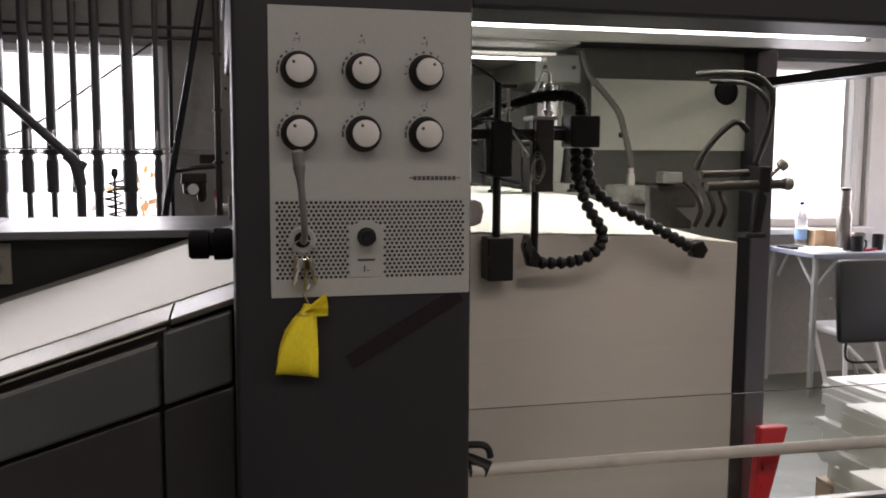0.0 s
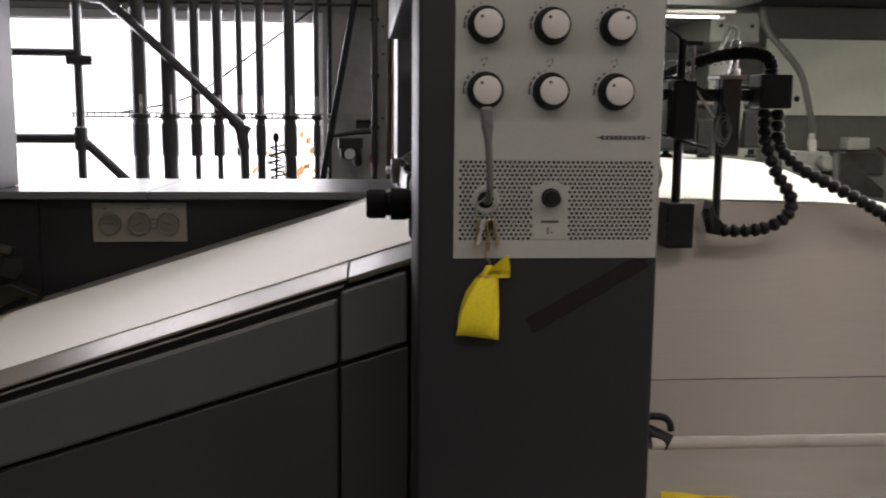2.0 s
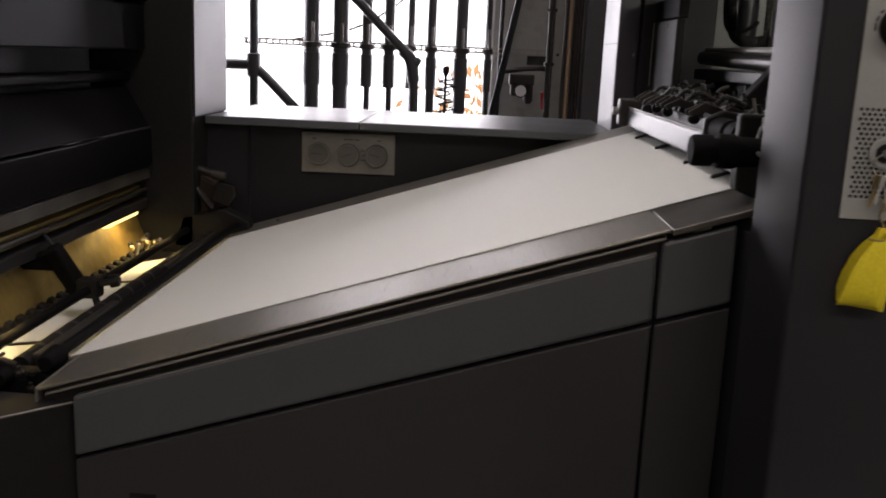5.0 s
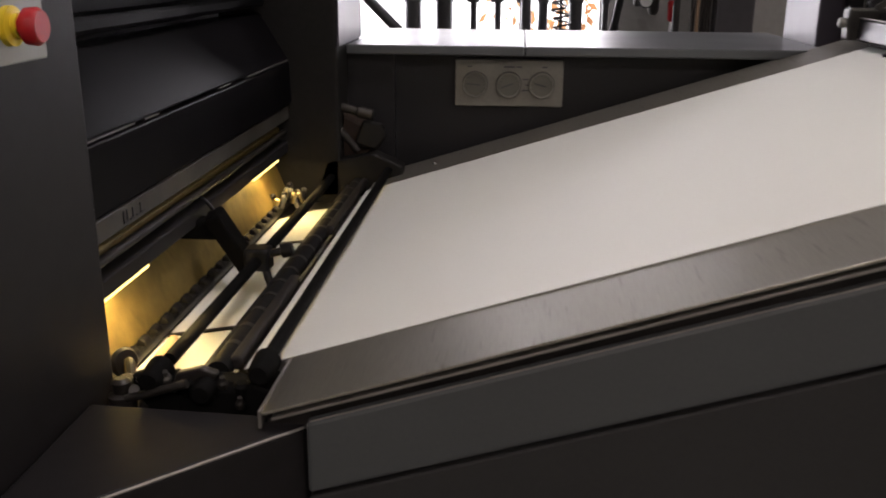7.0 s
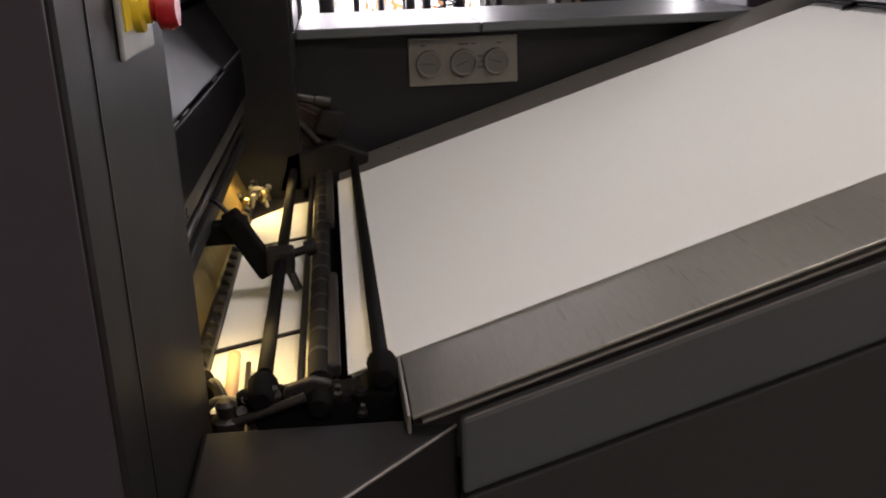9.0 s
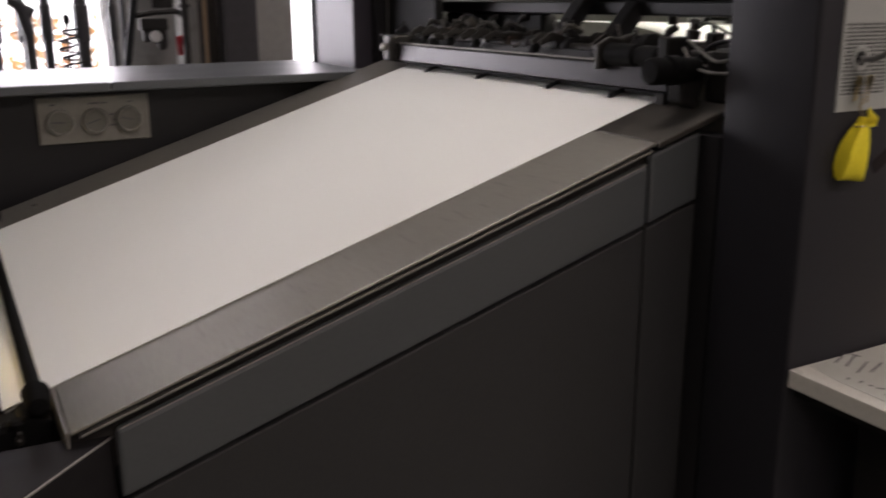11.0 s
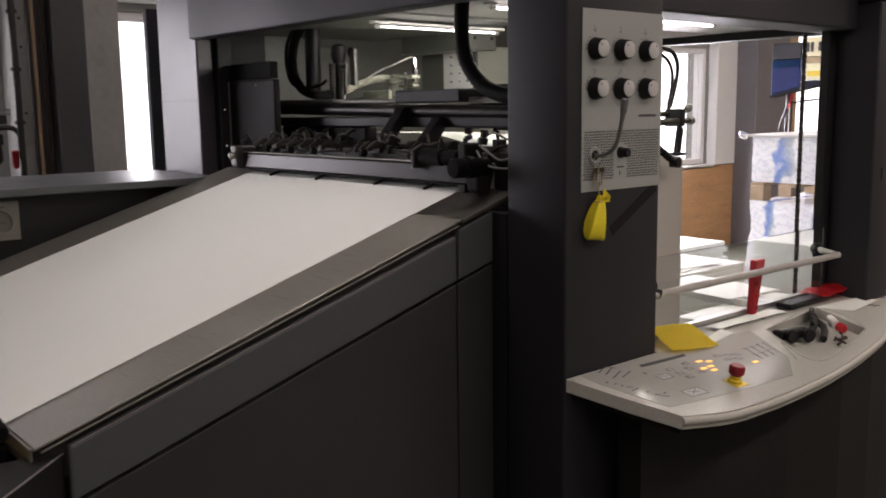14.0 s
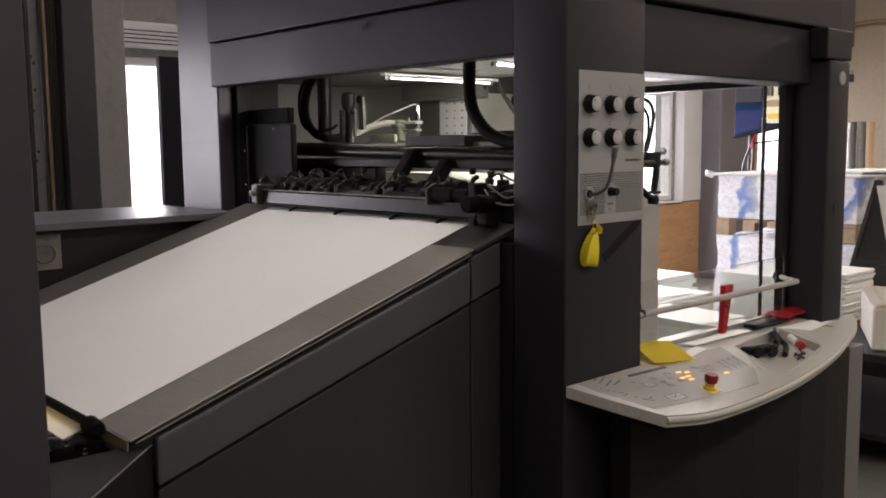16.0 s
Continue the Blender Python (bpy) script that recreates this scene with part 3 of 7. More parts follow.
for y0, y1 in ((0.40, 0.655), (1.30, 1.535)):
    part("amber_lamp", box(-1.462, -1.440, y0, y1, 0.970, 0.978, 0.002), AMBER_LIGHT, pu, "lit amber strip lamp")
    lamp_area("amber_strip", (-1.425, (y0 + y1) / 2, 0.968), (-1.43, (y0 + y1) / 2, 0.80), 0.03, y1 - y0, 0.78, (1.0, 0.74, 0.27))
part("front_shaft", rod((-1.315, 0.40, 0.915), (-1.315, 1.62, 0.915), 0.011), DEEP_BLACK, pu, smooth=True)
part("pressure_roller", rod((-1.243, 0.40, 0.899), (-1.243, 1.62, 0.899), 0.017, n=20), RUBBER, pu, smooth=True)
part("roller_cover", box(-1.232, -1.214, 0.42, 0.80, 0.893, 0.915, 0.005), GROOVE, pu, "oily cover strip")
part("roller_cover", box(-1.232, -1.216, 1.12, 1.60, 0.895, 0.917, 0.005), GROOVE, pu, "oily cover strip")
for k in range(16):
    part("roller_collar", rod((-1.243, 0.47 + 0.072 * k, 0.899), (-1.243, 0.482 + 0.072 * k, 0.899), 0.0178, n=16), GROOVE, pu, smooth=True)
part("brush_strip", box(-1.275, -1.266, 0.42, 1.60, 0.878, 0.896, 0.002), BLACK, pu)
part("hold_down_bar", rod((-1.16, 0.345, 0.936), (-1.16, 1.60, 0.938), 0.0105), DEEP_BLACK, pu, smooth=True)
bk = part("near_bracket", prism([(-1.335, 0.85), (-1.15, 0.85), (-1.143, 0.905), (-1.18, 0.915), (-1.20, 0.892), (-1.225, 0.885), (-1.245, 0.898), (-1.275, 0.886), (-1.30, 0.906), (-1.338, 0.885)], "y", 0.335, 0.40, 0.005), DEEP_BLACK, pu)
for x, z in ((-1.315, 0.916), (-1.243, 0.90), (-1.16, 0.934)):
    part("bearing", turned((x, 0.32, z), (0, 1, 0), [(0, 0.012), (0.004, 0.016), (0.05, 0.02), (0.055, 0.016)], 16), DEEP_BLACK, bk, smooth=True)
for x, y, z, r in ((-1.30, 0.345, 0.912, 0.009), (-1.22, 0.35, 0.905, 0.008), (-1.19, 0.33, 0.885, 0.007), (-1.33, 0.33, 0.872, 0.007)):
    part("bolt_head", turned((x, y, z - 0.004), (0.1, -0.3, 1), [(0, r), (0.008, r), (0.011, r * 0.6), (0.018, r * 0.5)], 8), STEEL_OILY, bk)
part("link_rod", rod((-1.36, 0.325, 0.885), (-1.26, 0.32, 0.918), 0.006), STEEL_OILY, bk, smooth=True)
part("link_plate", prism([(-1.29, 0.905), (-1.24, 0.90), (-1.225, 0.922), (-1.25, 0.93), (-1.285, 0.92)], "y", 0.345, 0.36, 0.003), STEEL_OILY, bk)
part("near_block", box(-1.30, -1.15, 0.345, 0.40, 0.85, 0.905, 0.012), DEEP_BLACK, pu)
for x, y, z, r, ln in ((-1.335, 0.352, 0.905, 0.013, 0.02), (-1.27, 0.345, 0.898, 0.011, 0.022), (-1.19, 0.345, 0.90, 0.012, 0.018)):
    part("bearing_cap", turned((x, y, z - ln / 2), (0, -0.15, 1), [(0, r * 0.9), (0.003, r), (ln, r), (ln + 0.004, r * 0.6)], 14), DEEP_BLACK, bk, smooth=True)
part("far_bracket", prism([(-1.36, 0.86), (-1.13, 0.87), (-1.12, 0.95), (-1.2, 0.985), (-1.25, 0.965), (-1.33, 0.96)], "y", 1.60, 1.66, 0.006), MATTE_BLACK, pu)
part("far_lever", hose([(-1.45, 1.66, 1.12), (-1.33, 1.655, 1.105), (-1.215, 1.65, 1.08)], 0.012, 6, 10), STEEL_OILY, pu, smooth=True)
part("lever_grip", rod((-1.25, 1.652, 1.088), (-1.205, 1.65, 1.078), 0.016, bev=0.004), STEEL_OILY, pu, smooth=True)
part("far_lever", hose([(-1.40, 1.64, 1.10), (-1.31, 1.64, 1.05), (-1.25, 1.65, 0.98)], 0.01, 6, 10), STEEL_OILY, pu, smooth=True)
part("far_casting", prism([(-1.42, 0.90), (-1.24, 0.91), (-1.21, 0.97), (-1.215, 1.04), (-1.30, 1.085), (-1.40, 1.09)], "y", 1.67, 1.74, 0.012), RUSTY, pu, "oil-brown casting")
part("far_plate", prism([(-1.26, 1.0), (-1.20, 0.98), (-1.17, 1.02), (-1.18, 1.055), (-1.235, 1.065)], "y", 1.645, 1.668, 0.008), MATTE_BLACK, pu)
for x, z in ((-1.33, 1.03), (-1.235, 0.96), (-1.30, 0.97)):
    part("far_bolt", turned((x, 1.668, z), (0, -1, 0), [(0, 0.008), (0.006, 0.008), (0.008, 0.005)], 8), STEEL_OILY, pu)
rnd = random.Random(5)
for k in range(14):
    x, y = -1.43 + 0.013 * (k % 5) + rnd.uniform(-0.004, 0.004), 1.43 + 0.009 * k
    ax = (rnd.uniform(-0.5, 0.5), rnd.uniform(-0.6, 0.2), 1)
    part("cam", turned((x, y, 0.862 + 0.006 * (k % 4)), ax, [(0, 0.0055), (0.018, 0.006), (0.024, 0.008), (0.032, 0.008), (0.036, 0.004)], 10), BRASS if k % 3 == 0 else DULL_EDGE if k % 3 == 1 else STEEL_OILY, pu, smooth=True)
head = part("sensor_block", tilt(box(-0.018, 0.018, -0.024, 0.024, -0.075, 0.062, 0.007), pose(-1.372, 0.885, 0.955, 14, -26, 0)), DEEP_BLACK, pu, "black sensor block on a clamp")
part("arm", box(-1.47, -1.385, 0.862, 0.905, 0.955, 0.995, 0.008), DEEP_BLACK, head)
part("sensor_cable", hose([(-1.40, 0.885, 1.01), (-1.425, 0.90, 1.03), (-1.45, 0.94, 1.02), (-1.46, 1.0, 1.0)], 0.004, 6, 8), BLACK, head, smooth=True)
part("clamp", tilt(box(-0.025, 0.025, -0.022, 0.022, -0.02, 0.025, 0.006), pose(-1.315, 0.88, 0.915)), BLACK, head)
part("clamp_knob", turned((-1.30, 0.88, 0.925), (1, 0.1, 0.25), [(0, 0.008), (0.03, 0.008), (0.032, 0.015), (0.05, 0.015), (0.054, 0.011)], 14), BLACK, head, smooth=True)
part("clamp_foot", rod((-1.30, 0.87, 0.90), (-1.285, 0.855, 0.865), 0.008), BLACK, head)
part("near_lever", hose([(-1.40, 0.44, 0.86), (-1.385, 0.42, 0.90), (-1.36, 0.37, 0.88), (-1.34, 0.33, 0.90)], 0.008, 6, 8), STEEL_OILY, pu, smooth=True)
part("near_disc", turned((-1.41, 0.45, 0.885), (0.8, -0.5, 0.2), [(0, 0.022), (0.006, 0.024), (0.012, 0.02)], 18), STEEL_OILY, pu, "small worn dial", smooth=True)
part("near_valve", turned((-1.36, 0.335, 0.87), (0, 0, 1), [(0, 0.02), (0.02, 0.02), (0.024, 0.012), (0.04, 0.014), (0.045, 0.008)], 12), STEEL_OILY, pu, smooth=True)
part("spacer_rod", rod((-1.374, 0.57, 0.872), (-1.364, 0.372, 0.872), 0.0095), CARD, pu, "ochre-brown rod", smooth=True)
part("spacer_rod", rod((-1.352, 0.55, 0.866), (-1.345, 0.40, 0.866), 0.004), STEEL_OILY, pu, smooth=True)
part("hand_lever", hose([(-1.40, 0.40, 0.872), (-1.375, 0.385, 0.892), (-1.35, 0.36, 0.90), (-1.335, 0.34, 0.912)], 0.006, 6, 8), DULL_EDGE, pu, smooth=True)
for x, y, w, h in ((-1.4245, 0.535, 0.016, 0.003), (-1.4245, 0.535, 0.003, 0.02), (-1.4245, 0.548, 0.003, 0.02), (-1.4245, 0.56, 0.014, 0.003), (-1.4245, 0.57, 0.003, 0.018), (-1.4245, 0.585, 0.012, 0.003), (-1.4245, 0.60, 0.003, 0.018), (-1.4245, 0.605, 0.012, 0.003)):
    part("print_mark", box(x, x + 0.002, y, y + w, 1.08, 1.08 + h), INK, pu)
part("nameplate_bracket", box(-1.424, -1.41, 0.39, 0.40, 1.05, 1.16, 0.003), BLACK, pu)
sb = part("stop_plate", box(-1.384, -1.379, 0.128, 0.276, 1.36, 1.51, 0.002), PANEL_GREY, pu, "grey plate with an emergency stop")
part("stop_field", box(-1.379, -1.3775, 0.14, 0.17, 1.385, 1.46), YELLOW_PLASTIC, sb)
part("stop_collar", turned((-1.379, 0.195, 1.402), (1, 0, 0), [(0, 0.022), (0.008, 0.022), (0.01, 0.014), (0.016, 0.014)], 20), YELLOW_PLASTIC, sb, smooth=True)
part("stop_button", turned((-1.365, 0.195, 1.402), (1, 0, 0), [(0, 0.011), (0.006, 0.012), (0.009, 0.02), (0.02, 0.021), (0.026, 0.017)], 22), RED, sb, smooth=True)
solo("printed_sheet", prism([(-1.412, 0.43), (-1.25, 0.43), (-1.25, 1.56), (-1.34, 1.50), (-1.412, 1.40)], "z", 0.848, 0.8495), PAPER, "white paper sheet lying in the lit gripper bay", "paper")
for y in (0.63, 1.16):
    solo("sheet_strap", tilt(box(0, 0.16, -0.006, 0.006, 0.8505, 0.853), pose(-1.425, y, 0, 0, 0, 24)), BLACK, "thin black strap over the sheet", "strap", group="straps over the sheet")

# ---- feeder pile ----
pile = thing("paper_pile", (0.64, 0.93, 0), "tall pile of white paper on a pallet in the feeder", "paper pile")
part("pallet", box(0.3, 0.98, 0.45, 1.40, 0.0, 0.14, 0.005), PALLET, pile)
part("paper", prism([(0.28, 0.145), (0.985, 0.145), (0.992, 1.322), (0.8, 1.338), (0.28, 1.352)], "y", 0.42, 1.43, 0.003), PILE_PAPER, pile)
arch = bmesh.new()
def pile_top(x):
    return 1.352 - 0.014 * max(0, (x - 0.28) / 0.52) - 0.016 * max(0, (x - 0.8) / 0.19) + 0.0025


def ease(v):
    v = min(1, max(0, v))
    return v * v * (3 - 2 * v)


grid = [[arch.verts.new((x, y, pile_top(x) + 0.062 * ease((y - 0.42) / 0.5) * (1 - 0.8 * ease((x - 0.82) / 0.17)))) for y in [0.421 + 1.008 * j / 16 for j in range(17)]] for x in [0.281 + 0.71 * i / 14 for i in range(15)]]
for i in range(14):
    for j in range(16):
        arch.faces.new((grid[i][j], grid[i + 1][j], grid[i + 1][j + 1], grid[i][j + 1]))
part("lifted_sheet", arch, PAPER, pile, "top sheet bowed up by the blown air", smooth=True)

# ---- control console ----
cc = thing("control_console", (0.75, -0.1, 0), "curved light-grey operator console on a dark base", "control console")
def console_z(y):
    return 0.878 + 0.18 * min(y, 0.03)


FRONT = [(-0.045, -0.004), (0.0, -0.14), (0.045, -0.255), (0.17, -0.294), (0.32, -0.305), (0.48, -0.303), (0.64, -0.294), (0.85, -0.268), (1.05, -0.232), (1.22, -0.19), (1.36, -0.15), (1.47, -0.105), (1.53, -0.075), (1.53, -0.062)]


def console_slab(outline, lift0, lift1, bm=None):
    own = bmesh.new()
    low = [own.verts.new((x, y, console_z(y) + lift0)) for x, y in outline]
    high = [own.verts.new((x, y, console_z(y) + lift1)) for x, y in outline]
    own.faces.new(low)
    own.faces.new(high[::-1])
    n = len(low)
    for i in range(n):
        own.faces.new((low[i], low[(i + 1) % n], high[(i + 1) % n], high[i]))
    return merge(bm, own)


CONSOLE_GREY = mat("console_grey_lacquer", (0.46, 0.455, 0.41), 0.30, vary=0.10, grain=90, bump=0.04, spec=0.45)
TRAY = [(0.735, -0.045), (1.075, -0.018), (1.04, -0.182), (0.85, -0.226), (0.645, -0.236)]
CURVE = FRONT[:2] + [(p.x, p.y) for p in smooth_path([(x, y, 0) for x, y in FRONT[2:13]], 5)] + FRONT[13:]
SLAB = CURVE + [(1.298, -0.062), (1.298, 0.078), (1.262, 0.078), (1.262, 0.10), (0.298, 0.10), (0.298, -0.004)]
slab = bmesh.new()
for lift in (-0.03, 0.0):
    edges = []
    for loop in (SLAB, TRAY):
        vs = [slab.verts.new((x, y, console_z(y) + lift)) for x, y in loop]
        edges += [slab.edges.new((vs[i], vs[(i + 1) % len(vs)])) for i in range(len(vs))]
    bmesh.ops.triangle_fill(slab, edges=edges, use_beauty=True)
for loop in (SLAB, TRAY):
    n = len(loop)
    for i in range(n):
        (x0, y0), (x1, y1) = loop[i], loop[(i + 1) % n]
        slab.faces.new([slab.verts.new((x, y, console_z(y) + h_)) for x, y, h_ in ((x0, y0, -0.03), (x1, y1, -0.03), (x1, y1, 0), (x0, y0, 0))])
bmesh.ops.remove_doubles(slab, verts=slab.verts, dist=0.0002)
part("top", slab, CONSOLE_GREY, cc)
BASE = [(0.07, -0.066), (0.07, -0.13), (0.30, -0.185), (0.55, -0.222), (0.80, -0.238), (1.0, -0.226), (1.15, -0.200), (1.298, -0.166), (1.298, -0.066)]
part("underside", console_slab([(x * 0.97 + 0.02, y * 0.93) for x, y in CURVE] + [(0.4, -0.03)], -0.052, -0.031), MATTE_BLACK, cc)
pedestal = bmesh.new()
low = [pedestal.verts.new((x, y, 0.02)) for x, y in BASE]
high = [pedestal.verts.new((x, y, console_z(y) - 0.0525)) for x, y in BASE]
pedestal.faces.new(low)
pedestal.faces.new(high[::-1])
for i in range(len(BASE)):
    pedestal.faces.new((low[i], low[(i + 1) % len(BASE)], high[(i + 1) % len(BASE)], high[i]))
part("base", pedestal, MATTE_BLACK, cc)
part("end_panel", box(1.30, 1.415, -0.164, -0.066, 0.02, 0.79, 0.004), mat("warm_grey_lacquer", (0.19, 0.18, 0.175), 0.45, vary=0.08, grain=60, bump=0.05), cc, "warm grey end panel")


def on_console(x, y, lift=0.0):
    return Vector((x, y, console_z(y) + lift))


# inset key field, tray and marks
def flat(outline, lift, thick=0.0006):
    return console_slab(outline, lift, lift + thick)


KEY_FILM = mat("key_field_film", (0.44, 0.44, 0.405), 0.14, vary=0.05, grain=60, bump=0.03)
field = part("key_field", flat([(0.005, -0.06), (0.055, -0.215), (0.30, -0.246), (0.50, -0.258), (0.60, -0.19), (0.68, -0.03), (0.30, -0.006), (0.0, -0.008)], 0.0003), KEY_FILM, cc, "glossy grey film with key symbols")


def stroke(x0, y0, x1, y1, w=0.0022, m=INK, lift=0.0011):
    """A printed line on the key field."""
    d = Vector((y0 - y1, x1 - x0)).normalized() * w / 2
    part("key_mark", flat([(x0 + d.x, y0 + d.y), (x0 - d.x, y0 - d.y), (x1 - d.x, y1 - d.y), (x1 + d.x, y1 + d.y)], lift, 0.0003), m, field)


def symbol_key(x, y, w, h_, cross=False):
    """A key with a thin printed outline and a small sign in it."""
    part("key", flat([(x, y), (x + w, y - 0.1 * w), (x + w, y - h_ - 0.1 * w), (x, y - h_)], 0.0010, 0.0004), SATIN, field, "pale key")
    for p in ((x, y, x + w, y - 0.1 * w), (x, y - h_, x + w, y - h_ - 0.1 * w), (x, y, x, y - h_), (x + w, y - 0.1 * w, x + w, y - h_ - 0.1 * w)):
        stroke(*p, 0.0012, lift=0.0015)
    stroke(x + 0.2 * w, y - 0.3 * h_, x + 0.8 * w, y - 0.75 * h_, 0.0018, lift=0.0016)
    if cross:
        stroke(x + 0.2 * w, y - 0.8 * h_, x + 0.8 * w, y - 0.25 * h_, 0.0018, lift=0.0017)


SATIN = mat("satin_key_face", (0.62, 0.62, 0.60), 0.12, vary=0.03, grain=80, bump=0.02)
random.seed(4)
for x0, y0, x1, y1 in ((0.098, 0.0, 0.051, -0.018), (0.109, -0.012, 0.059, -0.033), (0.109, -0.036, 0.059, -0.055), (0.131, -0.048, 0.085, -0.062), (0.10, -0.004, 0.112, -0.02)):
    stroke(x0, y0, x1, y1, 0.003)
for x, y in ((0.025, -0.063), (0.036, -0.078), (0.044, -0.09), (0.05, -0.10), (0.046, -0.12), (0.06, -0.118), (0.07, -0.143), (0.08, -0.158), (0.089, -0.172), (0.10, -0.165), (0.15, -0.07)):
    stroke(x, y, x + random.uniform(0.006, 0.014), y - random.uniform(-0.004, 0.012), 0.003)
symbol_key(0.165, -0.095, 0.036, 0.022)
symbol_key(0.150, -0.178, 0.055, 0.03, True)
for x, y in ((0.222, -0.082), (0.228, -0.108), (0.232, -0.132), (0.272, -0.10), (0.285, -0.128), (0.29, -0.078), (0.415, -0.088), (0.445, -0.098), (0.472, -0.104), (0.418, -0.116), (0.45, -0.124)):
    symbol_key(x, y, 0.019, 0.011)
for x, y in ((0.335, -0.088), (0.36, -0.10), (0.308, -0.12), (0.325, -0.138), (0.336, -0.120), (0.474, -0.160)):
    part("lit_key", flat([(x, y), (x + 0.019, y - 0.002), (x + 0.019, y - 0.010), (x, y - 0.008)], 0.0012, 0.0006), AMBER_LED, field, "lit amber key")
for k in range(4):
    x = 0.545 + 0.028 * k
    stroke(x, -0.098, x - 0.012, -0.128)
    stroke(x - 0.014, -0.138, x - 0.022, -0.16)
    stroke(x - 0.012, -0.098 - 0.002 * k, x + 0.006, -0.10, 0.0016)
    stroke(x - 0.028, -0.135, x - 0.008, -0.138, 0.0016)
for x, y in ((1.257, -0.055), (1.268, -0.08), (1.28, -0.092), (1.39, -0.062)):
    part("key_mark", flat([(x, y), (x + 0.03, y - 0.004), (x + 0.03, y - 0.01), (x, y - 0.006)], 0.0006, 0.0003), INK, cc)
part("display_slot", flat([(0.18, -0.036), (0.347, -0.044), (0.344, -0.055), (0.18, -0.047)], 0.0011, 0.001), INK, cc)
part("seam", flat([(0.683, -0.12), (0.685, -0.12), (0.605, -0.21), (0.603, -0.21)], 0.0006, 0.0003), INK, cc)
part("tray_floor", flat(TRAY, -0.0298, 0.002), CONSOLE_GREY, cc, "shallow tray for tools")
part("tray_rim", hose([on_console(*p, -0.0005) for p in TRAY + TRAY[:1]], 0.0025, 6, 6), CONSOLE_GREY, cc)
part("rim", hose([(x, y * 1.0, console_z(y) - 0.012) for x, y in FRONT[2:13]], 0.0095, 5, 10), CONSOLE_GREY, cc, smooth=True)
es = thing("emergency_stop", (0.317, -0.21, 0.83), "red mushroom stop button on a yellow square", "stop button")
b0 = on_console(0.317, -0.21)
part("plate", flat([(0.297, -0.235), (0.338, -0.235), (0.338, -0.19), (0.297, -0.19)], 0.001, 0.001), YELLOW_PLASTIC, es)
part("collar", turned(b0, (0, -0.17, 1), [(0, 0.017), (0.008, 0.017), (0.010, 0.013), (0.018, 0.013)], 22), YELLOW_PLASTIC, es, smooth=True)
part("mushroom", turned(b0 + Vector((0, -0.003, 0.018)), (0, -0.17, 1), [(0, 0.012), (0.006, 0.018), (0.02, 0.019), (0.026, 0.016)], 24), mat("dark_red_plastic", (0.26, 0.012, 0.02), 0.4, vary=0.1), es, smooth=True)


def crumpled(x0, x1, y0, y1, base, amp, seed, n=10, thick=0.0008, turn=0.0):
    """A sheet or cloth with soft folds lying at height base(x, y)."""
    bm = bmesh.new()
    g = []
    cx, cy = (x0 + x1) / 2, (y0 + y1) / 2
    for i in range(n + 1):
        row = []
        for j in range(n + 1):
            x, y = x0 + (x1 - x0) * i / n, y0 + (y1 - y0) * j / n
            c, s = math.cos(turn), math.sin(turn)
            x, y = cx + (x - cx) * c - (y - cy) * s, cy + (x - cx) * s + (y - cy) * c
            z = base(x, y) + amp * (0.5 + 0.5 * noise.noise(Vector((x * 14 + seed, y * 14, seed)))) + amp * 0.8 * max(0, noise.noise(Vector((x * 6, y * 6, seed * 3))))
            row.append(bm.verts.new((x, y, z)))
        g.append(row)
    for i in range(n):
        for j in range(n):
            bm.faces.new((g[i][j], g[i + 1][j], g[i + 1][j + 1], g[i][j + 1]))
    bmesh.ops.solidify(bm, geom=bm.faces[:], thickness=thick)
    return bm


def cz(x, y):
    return console_z(y) + 0.002


YELLOW_CARD = mat("yellow_wiping_cloth", (0.86, 0.66, 0.03), 0.75, vary=0.06, grain=200, bump=0.2)
solo("yellow_cloth", crumpled(0.325, 0.49, -0.05, 0.06, lambda x, y: cz(x, y) + 0.24 * max(0, y + 0.045), 0.012, 3.0, 14, 0.0014, -0.2), YELLOW_CARD, "folded yellow cleaning cloth on the console", "cloth", smooth=True)
solo("paper_slip", flat([(0.58, 0.052), (0.91, 0.048), (0.94, 0.008), (0.60, 0.015)], 0.002, 0.0008), PAPER, "narrow white paper slip on the console", "paper")
solo("paper_slip", flat([(1.07, -0.015), (1.32, -0.03), (1.36, -0.075), (1.16, -0.09)], 0.002, 0.0008), PAPER, "narrow white paper slip on the console", "paper")
solo("paper_slip", flat([(0.44, -0.02), (0.60, 0.012), (0.615, -0.02), (0.46, -0.045)], 0.002, 0.0008), PAPER, "narrow white paper slip on the console", "paper")
solo("red_cloth", crumpled(1.11, 1.33, -0.01, 0.075, lambda x, y: console_z(y) + 0.014, 0.02, 7.0, 12, 0.0016, 0.1), RED, "folded red cloth lying on a dark block", "cloth", smooth=True)
solo("dark_block", box(0.96, 1.19, 0.005, 0.055, 0.884, 0.898, 0.003), BLACK, "dark flat block under the red cloth", "block")
def in_tray(x, y, lift=0.0):
    return on_console(x, y - 0.015, lift - 0.026)


dv = thing("hole_punch", (0.80, -0.08, 0.85), "black tape dispenser with round sides in the tray", "tool")
part("body", tilt(box(-0.05, 0.05, -0.02, 0.02, 0, 0.03, 0.008), Matrix.Translation(in_tray(0.80, -0.07, 0.002)) @ pose(0, 0, 0, -10, 0, -20)), BLACK, dv)
for d_ in (-0.03, 0.025):
    part("wheel", turned(in_tray(0.80 + d_, -0.098 - d_ * 0.35, 0.022), (-0.3, -1, 0), [(0, 0.02), (0.006, 0.021), (0.012, 0.017)], 18), BLACK, dv, smooth=True)
